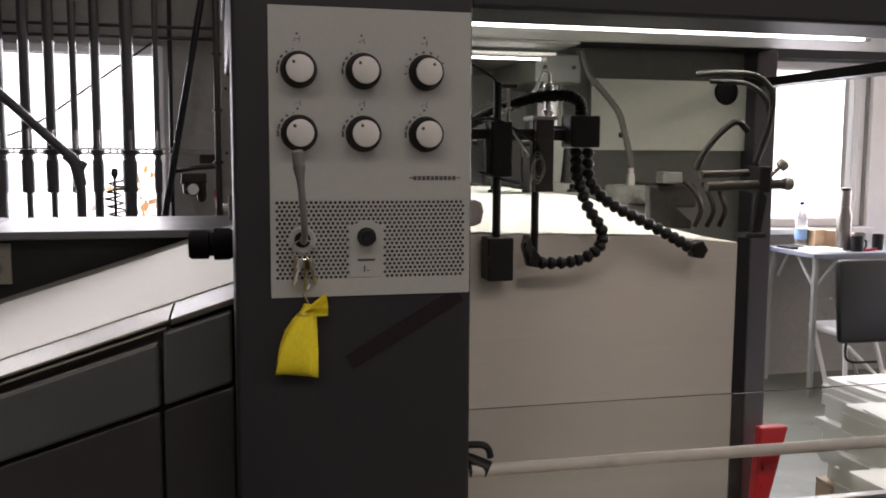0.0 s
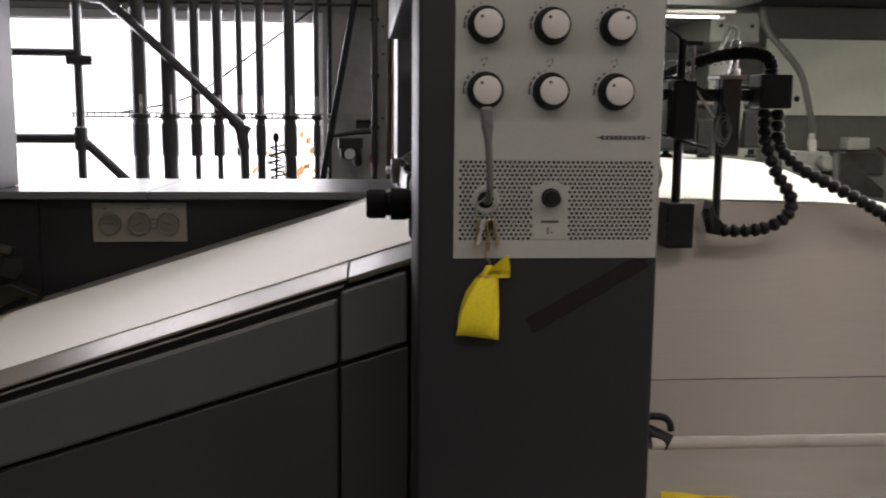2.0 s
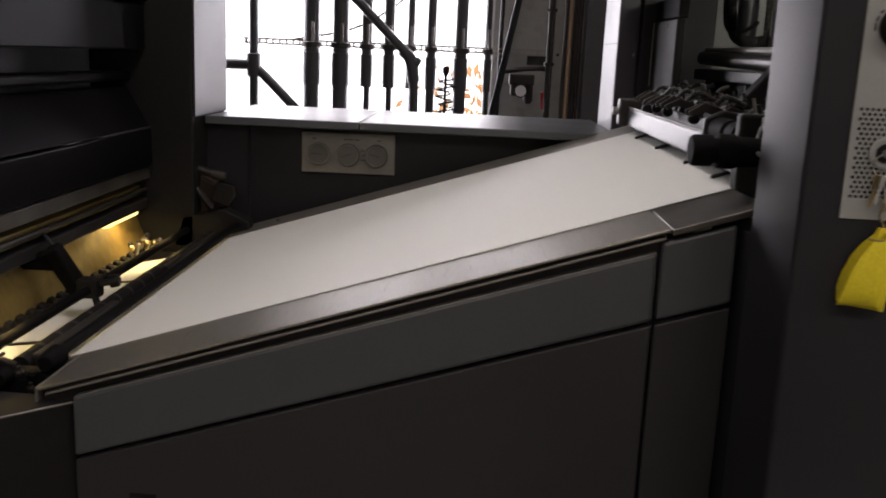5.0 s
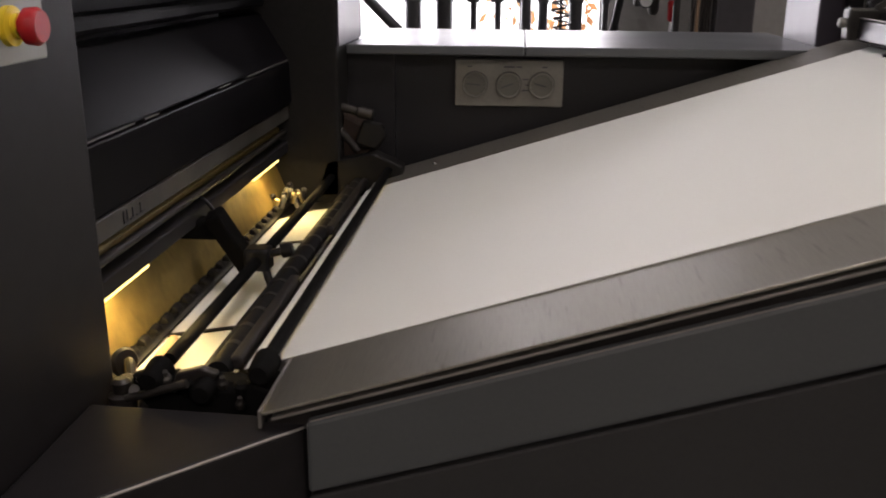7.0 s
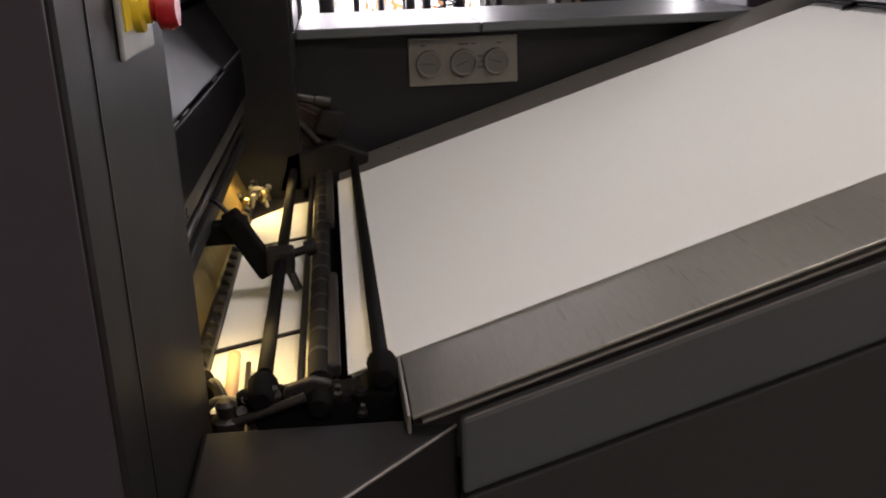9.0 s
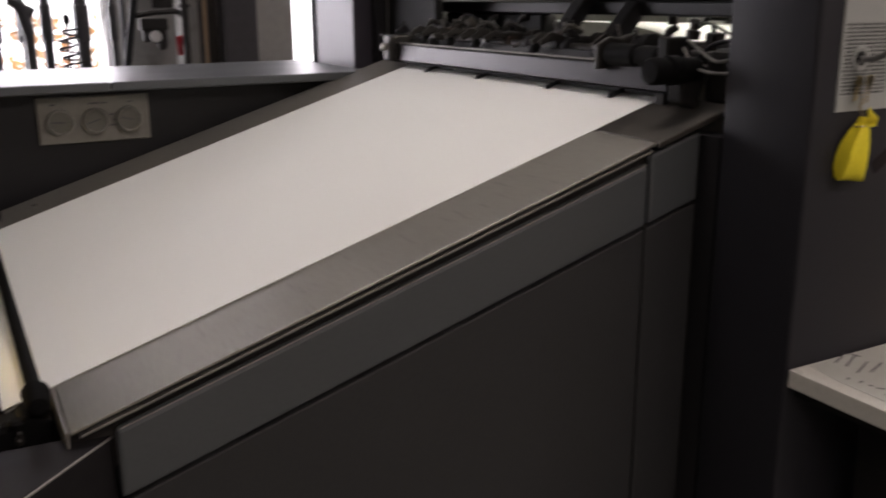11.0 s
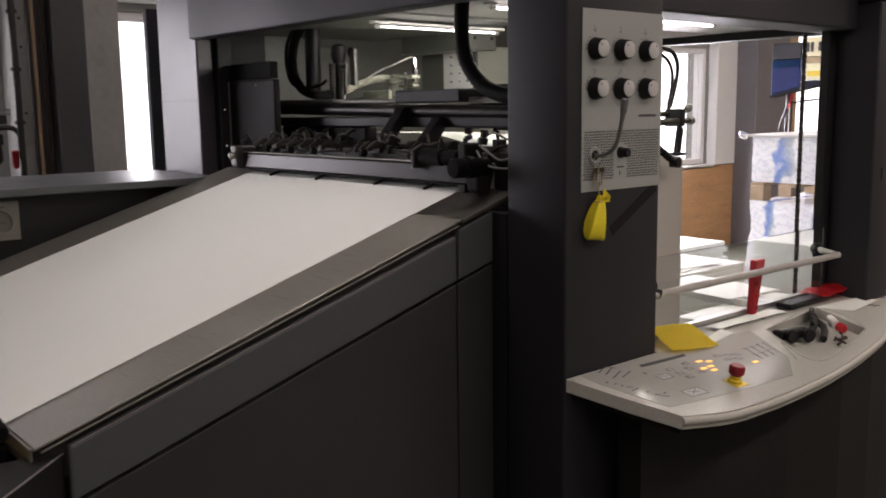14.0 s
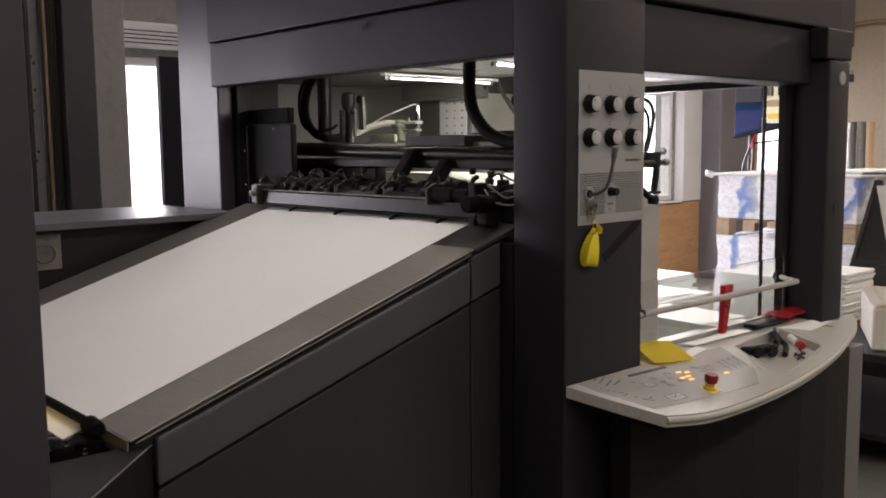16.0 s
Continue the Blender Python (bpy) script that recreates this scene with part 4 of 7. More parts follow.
pl_ = thing("pliers", (0.95, -0.06, 0.86), "dark pliers with black grips in the tray", "pliers")
part("handle", hose([in_tray(0.86, -0.09, 0.01), in_tray(0.93, -0.07, 0.02), in_tray(1.0, -0.03, 0.016)], 0.011, 6, 8), BLACK, pl_, smooth=True)
part("handle", hose([in_tray(0.87, -0.13, 0.01), in_tray(0.94, -0.095, 0.018), in_tray(1.0, -0.03, 0.016)], 0.010, 6, 8), BLACK, pl_, smooth=True)
part("jaw", rod(in_tray(0.99, -0.035, 0.018), in_tray(1.05, 0.0, 0.018), 0.014, 0.005), STEEL_OILY, pl_, smooth=True)
part("spring", hose([in_tray(0.90, -0.08, 0.03), in_tray(0.97, -0.04, 0.045), in_tray(1.03, -0.01, 0.03)], 0.006, 8, 8, 0.002), BLACK, pl_)
bt = thing("small_bottle", (1.04, -0.10, 0.85), "small clear bottle with a red cap in the tray", "bottle")
part("bottle", turned(in_tray(1.03, -0.085, 0.012), (0.5, 0.8, 0.3), [(0, 0.011), (0.004, 0.012), (0.035, 0.012), (0.042, 0.007)], 16), WHITE, bt, smooth=True)
part("cap", turned(in_tray(1.02, -0.10, 0.012), (-0.5, -0.8, -0.1), [(0, 0.013), (0.02, 0.014), (0.026, 0.011)], 16), RED, bt, smooth=True)
for i, (x, y, a) in enumerate(((0.90, -0.165, 0.2), (0.915, -0.16, 0.9), (0.93, -0.15, -0.3), (0.96, -0.14, 0.5))):
    d_ = Vector((math.cos(a), math.sin(a), 0)) * 0.025
    p0 = in_tray(x, y, 0.008)
    solo("hex_key", hose([p0 - d_, p0, p0 + d_ * 0.9, p0 + d_ + Vector((0.0, 0.008, 0.004))], 0.003, 4, 6), STEEL_OILY, "small dark hex key in the tray", "tool", group="hex keys in the tray")
random.seed(11)

# ---- control panel on the front column ----
cp = thing("control_unit", (0.145, 0, 1.3), "light grey panel with knobs, speaker holes and microphone", "control panel")
GX0, GX1, GZ0, GZ1 = 0.008, 0.283, 1.325, 1.437
pl = box(0.002, 0.29, -0.003, -0.0002, GZ1, 1.705, 0.0006)
box(0.002, 0.29, -0.003, -0.0002, 1.30, GZ0, 0.0006, pl)
box(0.002, GX0, -0.003, -0.0002, GZ0, GZ1, 0, pl)
box(GX1, 0.29, -0.003, -0.0002, GZ0, GZ1, 0, pl)
part("plate", pl, PANEL_GREY, cp)
part("grille_back", box(GX0, GX1, -0.0012, -0.0004, GZ0, GZ1), BLACK, cp)


def holed_strips(x0, x1, z0, z1, rows, cols, r, y):
    """A sheet with staggered round holes, one strip of cells for each row."""
    bm = bmesh.new()
    hz, wx = (z1 - z0) / rows, (x1 - x0) / (cols + 0.5)
    for j in range(rows):
        a, b = z0 + j * hz, z0 + (j + 1) * hz
        off = wx / 2 if j % 2 else 0
        spans = [(x0 + off + i * wx, x0 + off + (i + 1) * wx) for i in range(cols)]
        gap = (x0, x0 + off) if off else (x1 - wx / 2, x1)
        bm.faces.new([bm.verts.new(p) for p in ((gap[0], y, a), (gap[1], y, a), (gap[1], y, b), (gap[0], y, b))])
        for c, d in spans:
            m, n = (c + d) / 2, (a + b) / 2
            ring = [bm.verts.new((m + r * math.cos(k * math.pi / 4 + math.pi / 8), y, n + r * math.sin(k * math.pi / 4 + math.pi / 8))) for k in range(8)]
            if (m - 0.046) ** 2 + (n - 1.382) ** 2 < 0.018 ** 2 or (abs(m - 0.137) < 0.025 and n < 1.402):
                bm.faces.new(ring)
            q = [bm.verts.new(p) for p in ((d, y, b), (c, y, b), (c, y, a), (d, y, a))]
            for s in range(4):
                bm.faces.new((q[s], ring[(2 * s + 1) % 8], ring[2 * s]))
                bm.faces.new((q[s], q[(s + 1) % 4], ring[(2 * s + 2) % 8], ring[(2 * s + 1) % 8]))
    return bm


tagged(part("speaker_grille", holed_strips(GX0, GX1, GZ0, GZ1, 19, 40, 0.0023, -0.0026), PANEL_GREY, cp, "grid of small round speaker holes"), kind="stuff")


def arc_tick(cx, cz, ang, r0, r1, w):
    own = bmesh.new()
    c, s = math.cos(ang), math.sin(ang)
    for r, t in ((r0, -w), (r1, -w), (r1, w), (r0, w)):
        own.verts.new((cx + r * c - t * s, -0.0034, cz + r * s + t * c))
    own.faces.new(own.verts)
    return own


CAP_GREY = mat("pale_knob_cap", (0.52, 0.52, 0.505), 0.45, vary=0.05, grain=120, bump=0.04)
for kx, kz, dot in ((0.043, 1.618, 135), (0.133, 1.618, 130), (0.223, 1.618, 55), (0.043, 1.531, 130), (0.133, 1.531, 115), (0.223, 1.531, 140)):
    kn = part("knob", turned((kx, -0.003, kz), (0, -1, 0), [(0, 0.0245), (0.004, 0.0255), (0.006, 0.024), (0.024, 0.0215), (0.026, 0.0195)], 32), BLACK, cp, smooth=True)
    part("knob_cap", turned((kx, -0.0285, kz), (0, -1, 0), [(0, 0.0188), (0.0015, 0.0186), (0.0022, 0.0176)], 32), CAP_GREY, kn, "light grey knob cap", smooth=True)
    a = radians(dot)
    part("knob_dot", turned((kx + 0.012 * math.cos(a), -0.0307, kz + 0.012 * math.sin(a)), (0, -1, 0), [(0, 0.0024), (0.0003, 0.0024)], 10), INK, kn)
    wide = kx > 0.2 and kz > 1.6
    tick = bmesh.new()
    for i in range(8 if wide else 5):
        ang = radians((30 + 22 * i) if wide else (105 + 19 * i))
        w = (0.0012 if 1 < i < 6 else 0.0007) if wide else 0.0004 + 0.0007 * i
        merge(tick, arc_tick(kx, kz, ang, 0.0275, 0.0305, w * 1.4))
    tagged(part("scale_marks", tick, INK, cp), kind="stuff")
    sign = box(kx - 0.006, kx + 0.001, -0.0036, -0.0032, kz + 0.042, kz + 0.0425)
    box(kx + 0.0012, kx + 0.0022, -0.0036, -0.0032, kz + 0.037, kz + 0.046, 0, sign)
    box(kx - 0.007, kx - 0.003, -0.0036, -0.0032, kz + 0.0395, kz + 0.0402, 0, sign)
    part("symbol", sign, INK, cp)
    part("symbol_dot", turned((kx - 0.002, -0.0032, kz + (0.049 if kz > 1.6 else 0.034)), (0, -1, 0), [(0, 0.0017), (0.0003, 0.0017)], 10), INK, cp)
for k in range(12):
    x = 0.199 + k * 0.0064
    part("maker_mark", box(x, x + (0.005 if 0 < k < 11 else 0.0062), -0.0036, -0.0031, 1.4655 if 0 < k < 11 else 1.468, 1.4715 if 0 < k < 11 else 1.4695), INK, cp)
sp = part("switch_plate", box(0.113, 0.161, -0.0042, -0.0028, 1.327, 1.385, 0.0004), PANEL_GREY, cp)
part("switch_round", turned((0.137, -0.0028, 1.385), (0, -1, 0), [(0, 0.024), (0.0013, 0.024)], 28), PANEL_GREY, cp)
part("volume_knob", turned((0.137, -0.004, 1.385), (0, -1, 0), [(0, 0.0135), (0.003, 0.0135), (0.005, 0.0115), (0.022, 0.0105), (0.024, 0.009)], 22), BLACK, cp, smooth=True)
part("slot", box(0.124, 0.149, -0.0047, -0.0041, 1.350, 1.3535), INK, cp)
part("symbol", box(0.133, 0.135, -0.0047, -0.0041, 1.334, 1.344), INK, cp)
part("symbol", box(0.137, 0.1415, -0.0047, -0.0041, 1.336, 1.3372), INK, cp)
part("socket", turned((0.046, -0.0026, 1.382), (0, -1, 0), [(0, 0.0195), (0.003, 0.0195), (0.004, 0.0165), (0.0015, 0.012), (0.001, 0.0005)], 28), PANEL_GREY, cp, smooth=True)
part("socket_hole", turned((0.046, -0.0046, 1.382), (0, -1, 0), [(0, 0.0115), (0.001, 0.0113)], 24), BLACK, cp)
GOOSE = mat("grey_gooseneck", (0.16, 0.16, 0.16), 0.5, vary=0.08)
mic = part("gooseneck", hose([(0.046, -0.004, 1.382), (0.046, -0.03, 1.383), (0.044, -0.062, 1.402), (0.040, -0.08, 1.44), (0.036, -0.09, 1.478)], 0.0045, 14, 10, 0.0004), GOOSE, cp, "grey gooseneck microphone", smooth=True)
part("capsule", turned((0.0375, -0.087, 1.462), (-0.1, -0.25, 1), [(0, 0.0048), (0.012, 0.006), (0.02, 0.0078), (0.026, 0.0082), (0.0265, 0.0074), (0.029, 0.0074), (0.0295, 0.0082), (0.042, 0.0084), (0.046, 0.007)], 18), GOOSE, mic, smooth=True)

tape = tilt(box(-0.095, 0.095, -0.0016, -0.0002, -0.0115, 0.0115), pose(0.194, 0, 1.25, 0, -30, 0))
solo("adhesive_tape", tape, TAPE, "strip of dark cloth tape stuck slantwise on the column", "tape")

ky = thing("key_bunch", (0.046, -0.012, 1.30), "bunch of brass keys with a ring on the panel socket", "keys")
ring = hose([(0.046 + 0.0155 * math.cos(a * math.tau / 14), -0.012 - 0.003 * math.sin(a * math.tau / 14), 1.368 + 0.0155 * math.sin(a * math.tau / 14)) for a in range(15)], 0.0011, 2, 6)
part("ring", ring, STEEL_BRIGHT, ky, smooth=True)
for i, (dx, rot, ln) in enumerate(((-0.006, 12, 0.04), (0.001, -6, 0.045), (0.008, -16, 0.038), (-0.003, 22, 0.036), (0.004, 4, 0.041), (0.010, -24, 0.034))):
    kb = box(-0.006, 0.006, -0.001, 0.001, -0.014, 0, 0.0008)
    box(-0.0022, 0.0022, -0.001, 0.001, -ln, -0.014, 0.0004, kb)
    box(0.0022, 0.004, -0.0008, 0.0008, -ln + 0.004, -ln + 0.009, 0, kb)
    part("key", tilt(kb, pose(0.046 + dx, -0.012 - 0.002 * i, 1.356, 0, rot, 12 * i)), (BRASS, STEEL_BRIGHT, BRASS, PANEL_GREY, BRASS, STEEL)[i], ky)
for k in range(12):
    part("chain_bead", turned((0.0455 + 0.0022 * math.sin(k * 0.9) + 0.0005 * k, -0.014, 1.328 - 0.0037 * k), (0, 0, -1), [(0, 0.0003), (0.0006, 0.0015), (0.0018, 0.0019), (0.003, 0.0015), (0.0036, 0.0003)], 8), BRASS, ky, smooth=True)

bag = bmesh.new()
rows = [(1.292, 0.006, 0.004, 0.053), (1.283, 0.008, 0.006, 0.052), (1.271, 0.014, 0.010, 0.048), (1.253, 0.021, 0.015, 0.042), (1.232, 0.0255, 0.017, 0.038), (1.212, 0.028, 0.016, 0.0355), (1.199, 0.0285, 0.011, 0.035), (1.194, 0.028, 0.003, 0.035)]
rings = []
for j, (z, a, b, cx) in enumerate(rows):
    ringv = []
    for k in range(28):
        t = k * math.tau / 28
        w = 1 + (0.24 * math.sin(5 * t + 0.6) if j < 3 else 0.09 * math.sin(5 * t + 0.6 + 0.25 * j) + 0.04 * math.sin(9 * t + j))
        c, s = math.cos(t), math.sin(t)
        sq = (abs(c) ** 0.7 * math.copysign(1, c), abs(s) ** 0.7 * math.copysign(1, s))
        ringv.append(bag.verts.new((cx + a * sq[0] * w, -0.016 + b * sq[1] * w, z - 0.12 * (a * sq[0]) - 0.004 * abs(c) * (j > 5))))
    rings.append(ringv)
for p, q in zip(rings, rings[1:]):
    for k in range(28):
        bag.faces.new((p[k], p[(k + 1) % 28], q[(k + 1) % 28], q[k]))
bag.faces.new(rings[0])
bag.faces.new(rings[-1])
sack = thing("yellow_pouch", (0.045, -0.016, 1.18), "small yellow cloth pouch tied to the key bunch", "pouch")
part("pouch", bag, YELLOW, sack, smooth=True)
flap = bmesh.new()
grid = []
for i in range(7):
    u = i / 6
    grid.append([flap.verts.new((0.047 + 0.032 * u, -0.018 - 0.009 * math.sin(v * 2.2 + u * 2) - 0.004 * math.cos(7 * v + 3 * u), 1.282 + 0.014 * u + (v - 0.5) * (0.006 + 0.034 * u ** 0.8) - 0.01 * v * u)) for v in [k / 8 for k in range(9)]])
for p, q in zip(grid, grid[1:]):
    for k in range(8):
        flap.faces.new((p[k], p[k + 1], q[k + 1], q[k]))
bmesh.ops.solidify(flap, geom=flap.faces[:], thickness=0.002)
part("gathered_end", flap, YELLOW, sack, smooth=True)
part("tie", hose([(0.045 + 0.0085 * math.cos(a), -0.016 - 0.0085 * math.sin(a), 1.278) for a in [k * math.tau / 10 for k in range(11)]], 0.0014, 2, 6), BRASS, sack)

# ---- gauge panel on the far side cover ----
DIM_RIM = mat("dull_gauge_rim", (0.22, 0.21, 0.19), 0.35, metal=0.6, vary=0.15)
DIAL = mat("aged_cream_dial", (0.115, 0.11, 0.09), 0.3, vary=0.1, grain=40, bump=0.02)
gp = thing("gauge_panel", (-0.845, 1.77, 1.155), "grey plate with three round pressure gauges", "gauge panel")
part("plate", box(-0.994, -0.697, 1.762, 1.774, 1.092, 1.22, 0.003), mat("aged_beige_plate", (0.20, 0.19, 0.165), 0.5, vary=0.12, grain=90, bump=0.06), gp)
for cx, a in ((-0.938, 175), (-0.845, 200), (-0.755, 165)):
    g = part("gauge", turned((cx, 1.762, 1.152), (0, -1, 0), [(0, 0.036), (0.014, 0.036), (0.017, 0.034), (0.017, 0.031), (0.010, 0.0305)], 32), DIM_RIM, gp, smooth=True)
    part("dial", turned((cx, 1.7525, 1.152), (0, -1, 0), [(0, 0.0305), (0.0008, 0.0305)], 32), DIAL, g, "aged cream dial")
    ticks = bmesh.new()
    for k in range(13):
        t = radians(225 - k * 22.5)
        own = bmesh.new()
        for r, w in ((0.023, -0.0006), (0.028, -0.0006), (0.028, 0.0006), (0.023, 0.0006)):
            own.verts.new((cx + r * math.cos(t) - w * math.sin(t), 1.7512, 1.152 + r * math.sin(t) + w * math.cos(t)))
        own.faces.new(own.verts)
        merge(ticks, own)
    tagged(part("dial_marks", ticks, INK, g), kind="stuff")
    part("needle", tilt(box(-0.012, 0.022, -0.0005, 0.0005, -0.0016, 0.0016), pose(cx, 1.7505, 1.152, 0, -a, 0)), INK, g)
for x, w in ((-0.96, 0.012), (-0.86, 0.03), (-0.825, 0.014), (-0.755, 0.014)):
    part("print_mark", box(x, x + w, 1.7605, 1.7618, 1.198, 1.202), INK, gp)
for x, w, z in ((-0.808, 0.016, 1.165), (-0.80, 0.014, 1.15), (-0.808, 0.018, 1.135)):
    part("print_mark", box(x, x + w, 1.7605, 1.7618, z, z + 0.003), INK, gp)

# ---- inside the feeder ----
for x0, x1, y, z, watts, lean in ((0.32, 1.43, 0.61, 1.79, 5.4, 0.4), (0.27, 0.80, 1.10, 1.772, 2.0, 0.4), (1.04, 1.22, 0.375, 1.785, 0.3, 0.0), (1.50, 1.93, 0.42, 1.785, 1.6, -0.1)):
    st = thing("light_strip", ((x0 + x1) / 2, y, z), "lit fluorescent strip under the feeder roof", "strip light", "feeder strip lights")
    part("tube", rod((x0, y, z - 0.012), (x1, y, z - 0.012), 0.0046 if y < 1 else 0.0032), TUBE_LIGHT, st, smooth=True)
    part("batten", box(x0 - 0.03, x1 + 0.03, y - 0.014, y + 0.014, z - 0.004, z + 0.006, 0.002), ALU, st)
    for x in (x0, x1):
        part("end_cap", rod((x - 0.012, y, z - 0.012), (x + 0.004, y, z - 0.012), 0.008), ALU, st)
    lamp_area("strip_glow", ((x0 + x1) / 2, y, z - 0.03), ((x0 + x1) / 2, y + lean, z - 1.0), x1 - x0, 0.03, watts, (0.97, 1.0, 0.88))

# folded sheet pressing bar with fingers at the top of the feed board
sbar = thing("sheet_bar", (0.0, 0.95, 1.3), "dark steel bar with fingers across the paper sheet", "feeder bar")
part("angle", prism([(-0.018, 1.303), (0.008, 1.298), (0.014, 1.345), (-0.010, 1.352), (-0.014, 1.345)], "y", 0.36, 1.535, 0.002), BAR_STEEL, sbar)
# Steel rod put in as the highlight along the bar's upper edge.
part("edge_highlight", rod((-0.0135, 0.37, 1.3525), (-0.0135, 1.53, 1.3525), 0.0022, n=8), STEEL, sbar)
# Black plate put in for the shade on the paper under the bar.
part("bar_shade_plate", sloped(0.012, 0.09, 0.40, 1.53, lambda x: zs(x) + 0.002, lambda x: zs(x) + 0.01, 0.001), MATTE_BLACK, sbar)
part("rear_angle", prism([(0.02, 1.31), (0.045, 1.31), (0.045, 1.365), (0.035, 1.365)], "y", 0.36, 1.55, 0.002), CHARCOAL_DARK, sbar)
part("end_block", box(-0.04, 0.05, 1.525, 1.57, 1.30, 1.375, 0.006), STEEL_OILY, sbar)
part("end_bolt", turned((-0.041, 1.548, 1.34), (-1, 0, 0), [(0, 0.012), (0.012, 0.012), (0.015, 0.008)], 12), STEEL, sbar, smooth=True)
part("near_housing", box(0.02, 0.2, 0.20, 0.31, 1.275, 1.385, 0.02), MATTE_BLACK, sbar)
part("near_foot", box(-0.012, 0.012, 0.372, 0.40, 1.275, 1.30, 0.004), STEEL_OILY, sbar)
for y in (1.327, 1.05, 0.744, 0.519):
    part("finger", sloped(-0.022, 0.03, y, y + 0.012, lambda x: zs(x) + 0.003, lambda x: zs(x) + 0.009, 0.001), BLACK, sbar)
hw = thing("feeder_handwheel", (-0.07, 0.30, 1.33), "black ribbed hand knob at the end of the bar", "knob")
part("grip", turned((-0.118, 0.298, 1.349), (1, 0, 0), [(0, 0.021), (0.005, 0.0245), (0.032, 0.0245), (0.034, 0.02), (0.040, 0.02), (0.042, 0.027), (0.066, 0.027), (0.072, 0.024), (0.11, 0.022)], 26), DEEP_BLACK, hw, smooth=True)
part("bracket", prism([(-0.045, 1.29), (-0.005, 1.275), (0.02, 1.35), (-0.015, 1.37), (-0.045, 1.345)], "y", 0.29, 0.33, 0.006), MATTE_BLACK, hw)
part("cable_loop", hose([(0.0, 0.30, 1.37), (0.01, 0.27, 1.395), (0.03, 0.22, 1.40), (0.05, 0.20, 1.375), (0.06, 0.22, 1.35)], 0.004, 8, 8), BLACK, hw, smooth=True)

# shafts with clamps and wheels
DIM_CABLE = mat("dull_grey_cable", (0.13, 0.13, 0.12), 0.5, vary=0.15)
sh = thing("gripper_shaft", (0.1, 0.95, 1.4), "dark oily shafts with clamps, cams and rollers", "feeder mechanism")
for x, z, r in ((0.06, 1.368, 0.010), (0.115, 1.38, 0.012), (0.17, 1.36, 0.012)):
    part("shaft", rod((x, 0.30, z), (x, 1.66, z), r), STEEL_OILY, sh, smooth=True)
for i in range(34):
    y = 0.34 + i * 0.0385 + random.uniform(-0.01, 0.01)
    x = random.choice((0.06, 0.115, 0.115, 0.17))
    z = {0.06: 1.368, 0.115: 1.38, 0.17: 1.36}[x]
    m = random.choice((BLACK, STEEL_OILY, STEEL_OILY, CHARCOAL_DARK))
    kind = 0 if 0.6 < y < 0.79 or 0.85 < y < 1.02 else i % 4
    if kind == 0:
        part("collar", turned((x, y, z), (0, 1, 0), [(0, 0.018), (0.002, 0.021), (0.02, 0.021), (0.022, 0.018)], 14), m, sh, smooth=True)
    elif kind == 1:
        q = part("clamp", tilt(box(-0.016, 0.016, -0.012, 0.012, -0.02, 0.03, 0.004), pose(x, y, z, random.uniform(-10, 10), random.uniform(-35, 35), 0)), m, sh)
        part("clamp_screw", rod((x, y, z + 0.02), (x - 0.008, y, z + 0.045), 0.004), STEEL_OILY, q)
    elif kind == 2:
        q = part("arm", tilt(box(-0.055, 0.012, -0.006, 0.006, -0.007, 0.008, 0.003), pose(x, y, z, 0, random.uniform(-30, 15), random.uniform(-8, 8))), m, sh)
        part("roller", turned((x - 0.055, y - 0.012, z - 0.012), (0, 1, 0), [(0, 0.013), (0.003, 0.016), (0.021, 0.016), (0.024, 0.013)], 14), RUBBER, q, smooth=True)
    else:
        part("spring", hose([(x, y, z + 0.012), (x + 0.01, y + 0.004, z + 0.04), (x + 0.03, y + 0.004, z + 0.05)], 0.006, 7, 8, 0.002), m, sh)
part("cable", hose([(0.06, 1.18, 1.40), (0.08, 1.21, 1.425), (0.10, 1.24, 1.395), (0.115, 1.27, 1.40)], 0.003, 8, 6), BLACK, sh)
for i in range(26):
    y = 0.36 + i * 0.046 + random.uniform(-0.012, 0.012)
    x, z = random.uniform(0.045, 0.20), random.uniform(1.345, 1.372)
    m = random.choice((MATTE_BLACK, STEEL_OILY, BLACK, RUSTY))
    if i % 3 == 0:
        part("lug", tilt(box(-0.018, 0.018, -0.009, 0.009, -0.016, 0.02, 0.004), pose(x, y, z, random.uniform(-20, 20), random.uniform(-25, 25), random.uniform(-30, 30))), m, sh)
    elif i % 3 == 1:
        part("pin", rod((x - 0.02, y, z), (x + 0.02, y + random.uniform(-0.02, 0.02), z + 0.02), 0.004, n=8), STEEL_OILY, sh, smooth=True)
    else:
        part("disc", turned((x, y, z), (random.uniform(-0.4, 0.4), 1, 0), [(0, 0.012), (0.002, 0.019), (0.008, 0.019), (0.01, 0.012)], 14), m, sh, smooth=True)
part("wheel", turned((0.07, 0.50, 1.38), (0.2, 1, 0), [(0, 0.016), (0.004, 0.025), (0.03, 0.025), (0.034, 0.018)], 22), RUBBER, sh, smooth=True)
part("brown_wheel", turned((0.15, 1.40, 1.40), (0.5, 1, 0.1), [(0, 0.018), (0.004, 0.03), (0.016, 0.03), (0.02, 0.02)], 22), mat("aged_brown_plastic", (0.10, 0.09, 0.075), 0.5, vary=0.15), sh, "aged brown wheel", smooth=True)
# the drum and its brackets at the operator's end of the bar
part("drum", turned((-0.012, 0.385, 1.366), (0, 1, 0), [(0, 0.014), (0.004, 0.021), (0.05, 0.021), (0.054, 0.017), (0.066, 0.017), (0.07, 0.0225), (0.15, 0.0225), (0.155, 0.015)], 24), DEEP_BLACK, sh, smooth=True)
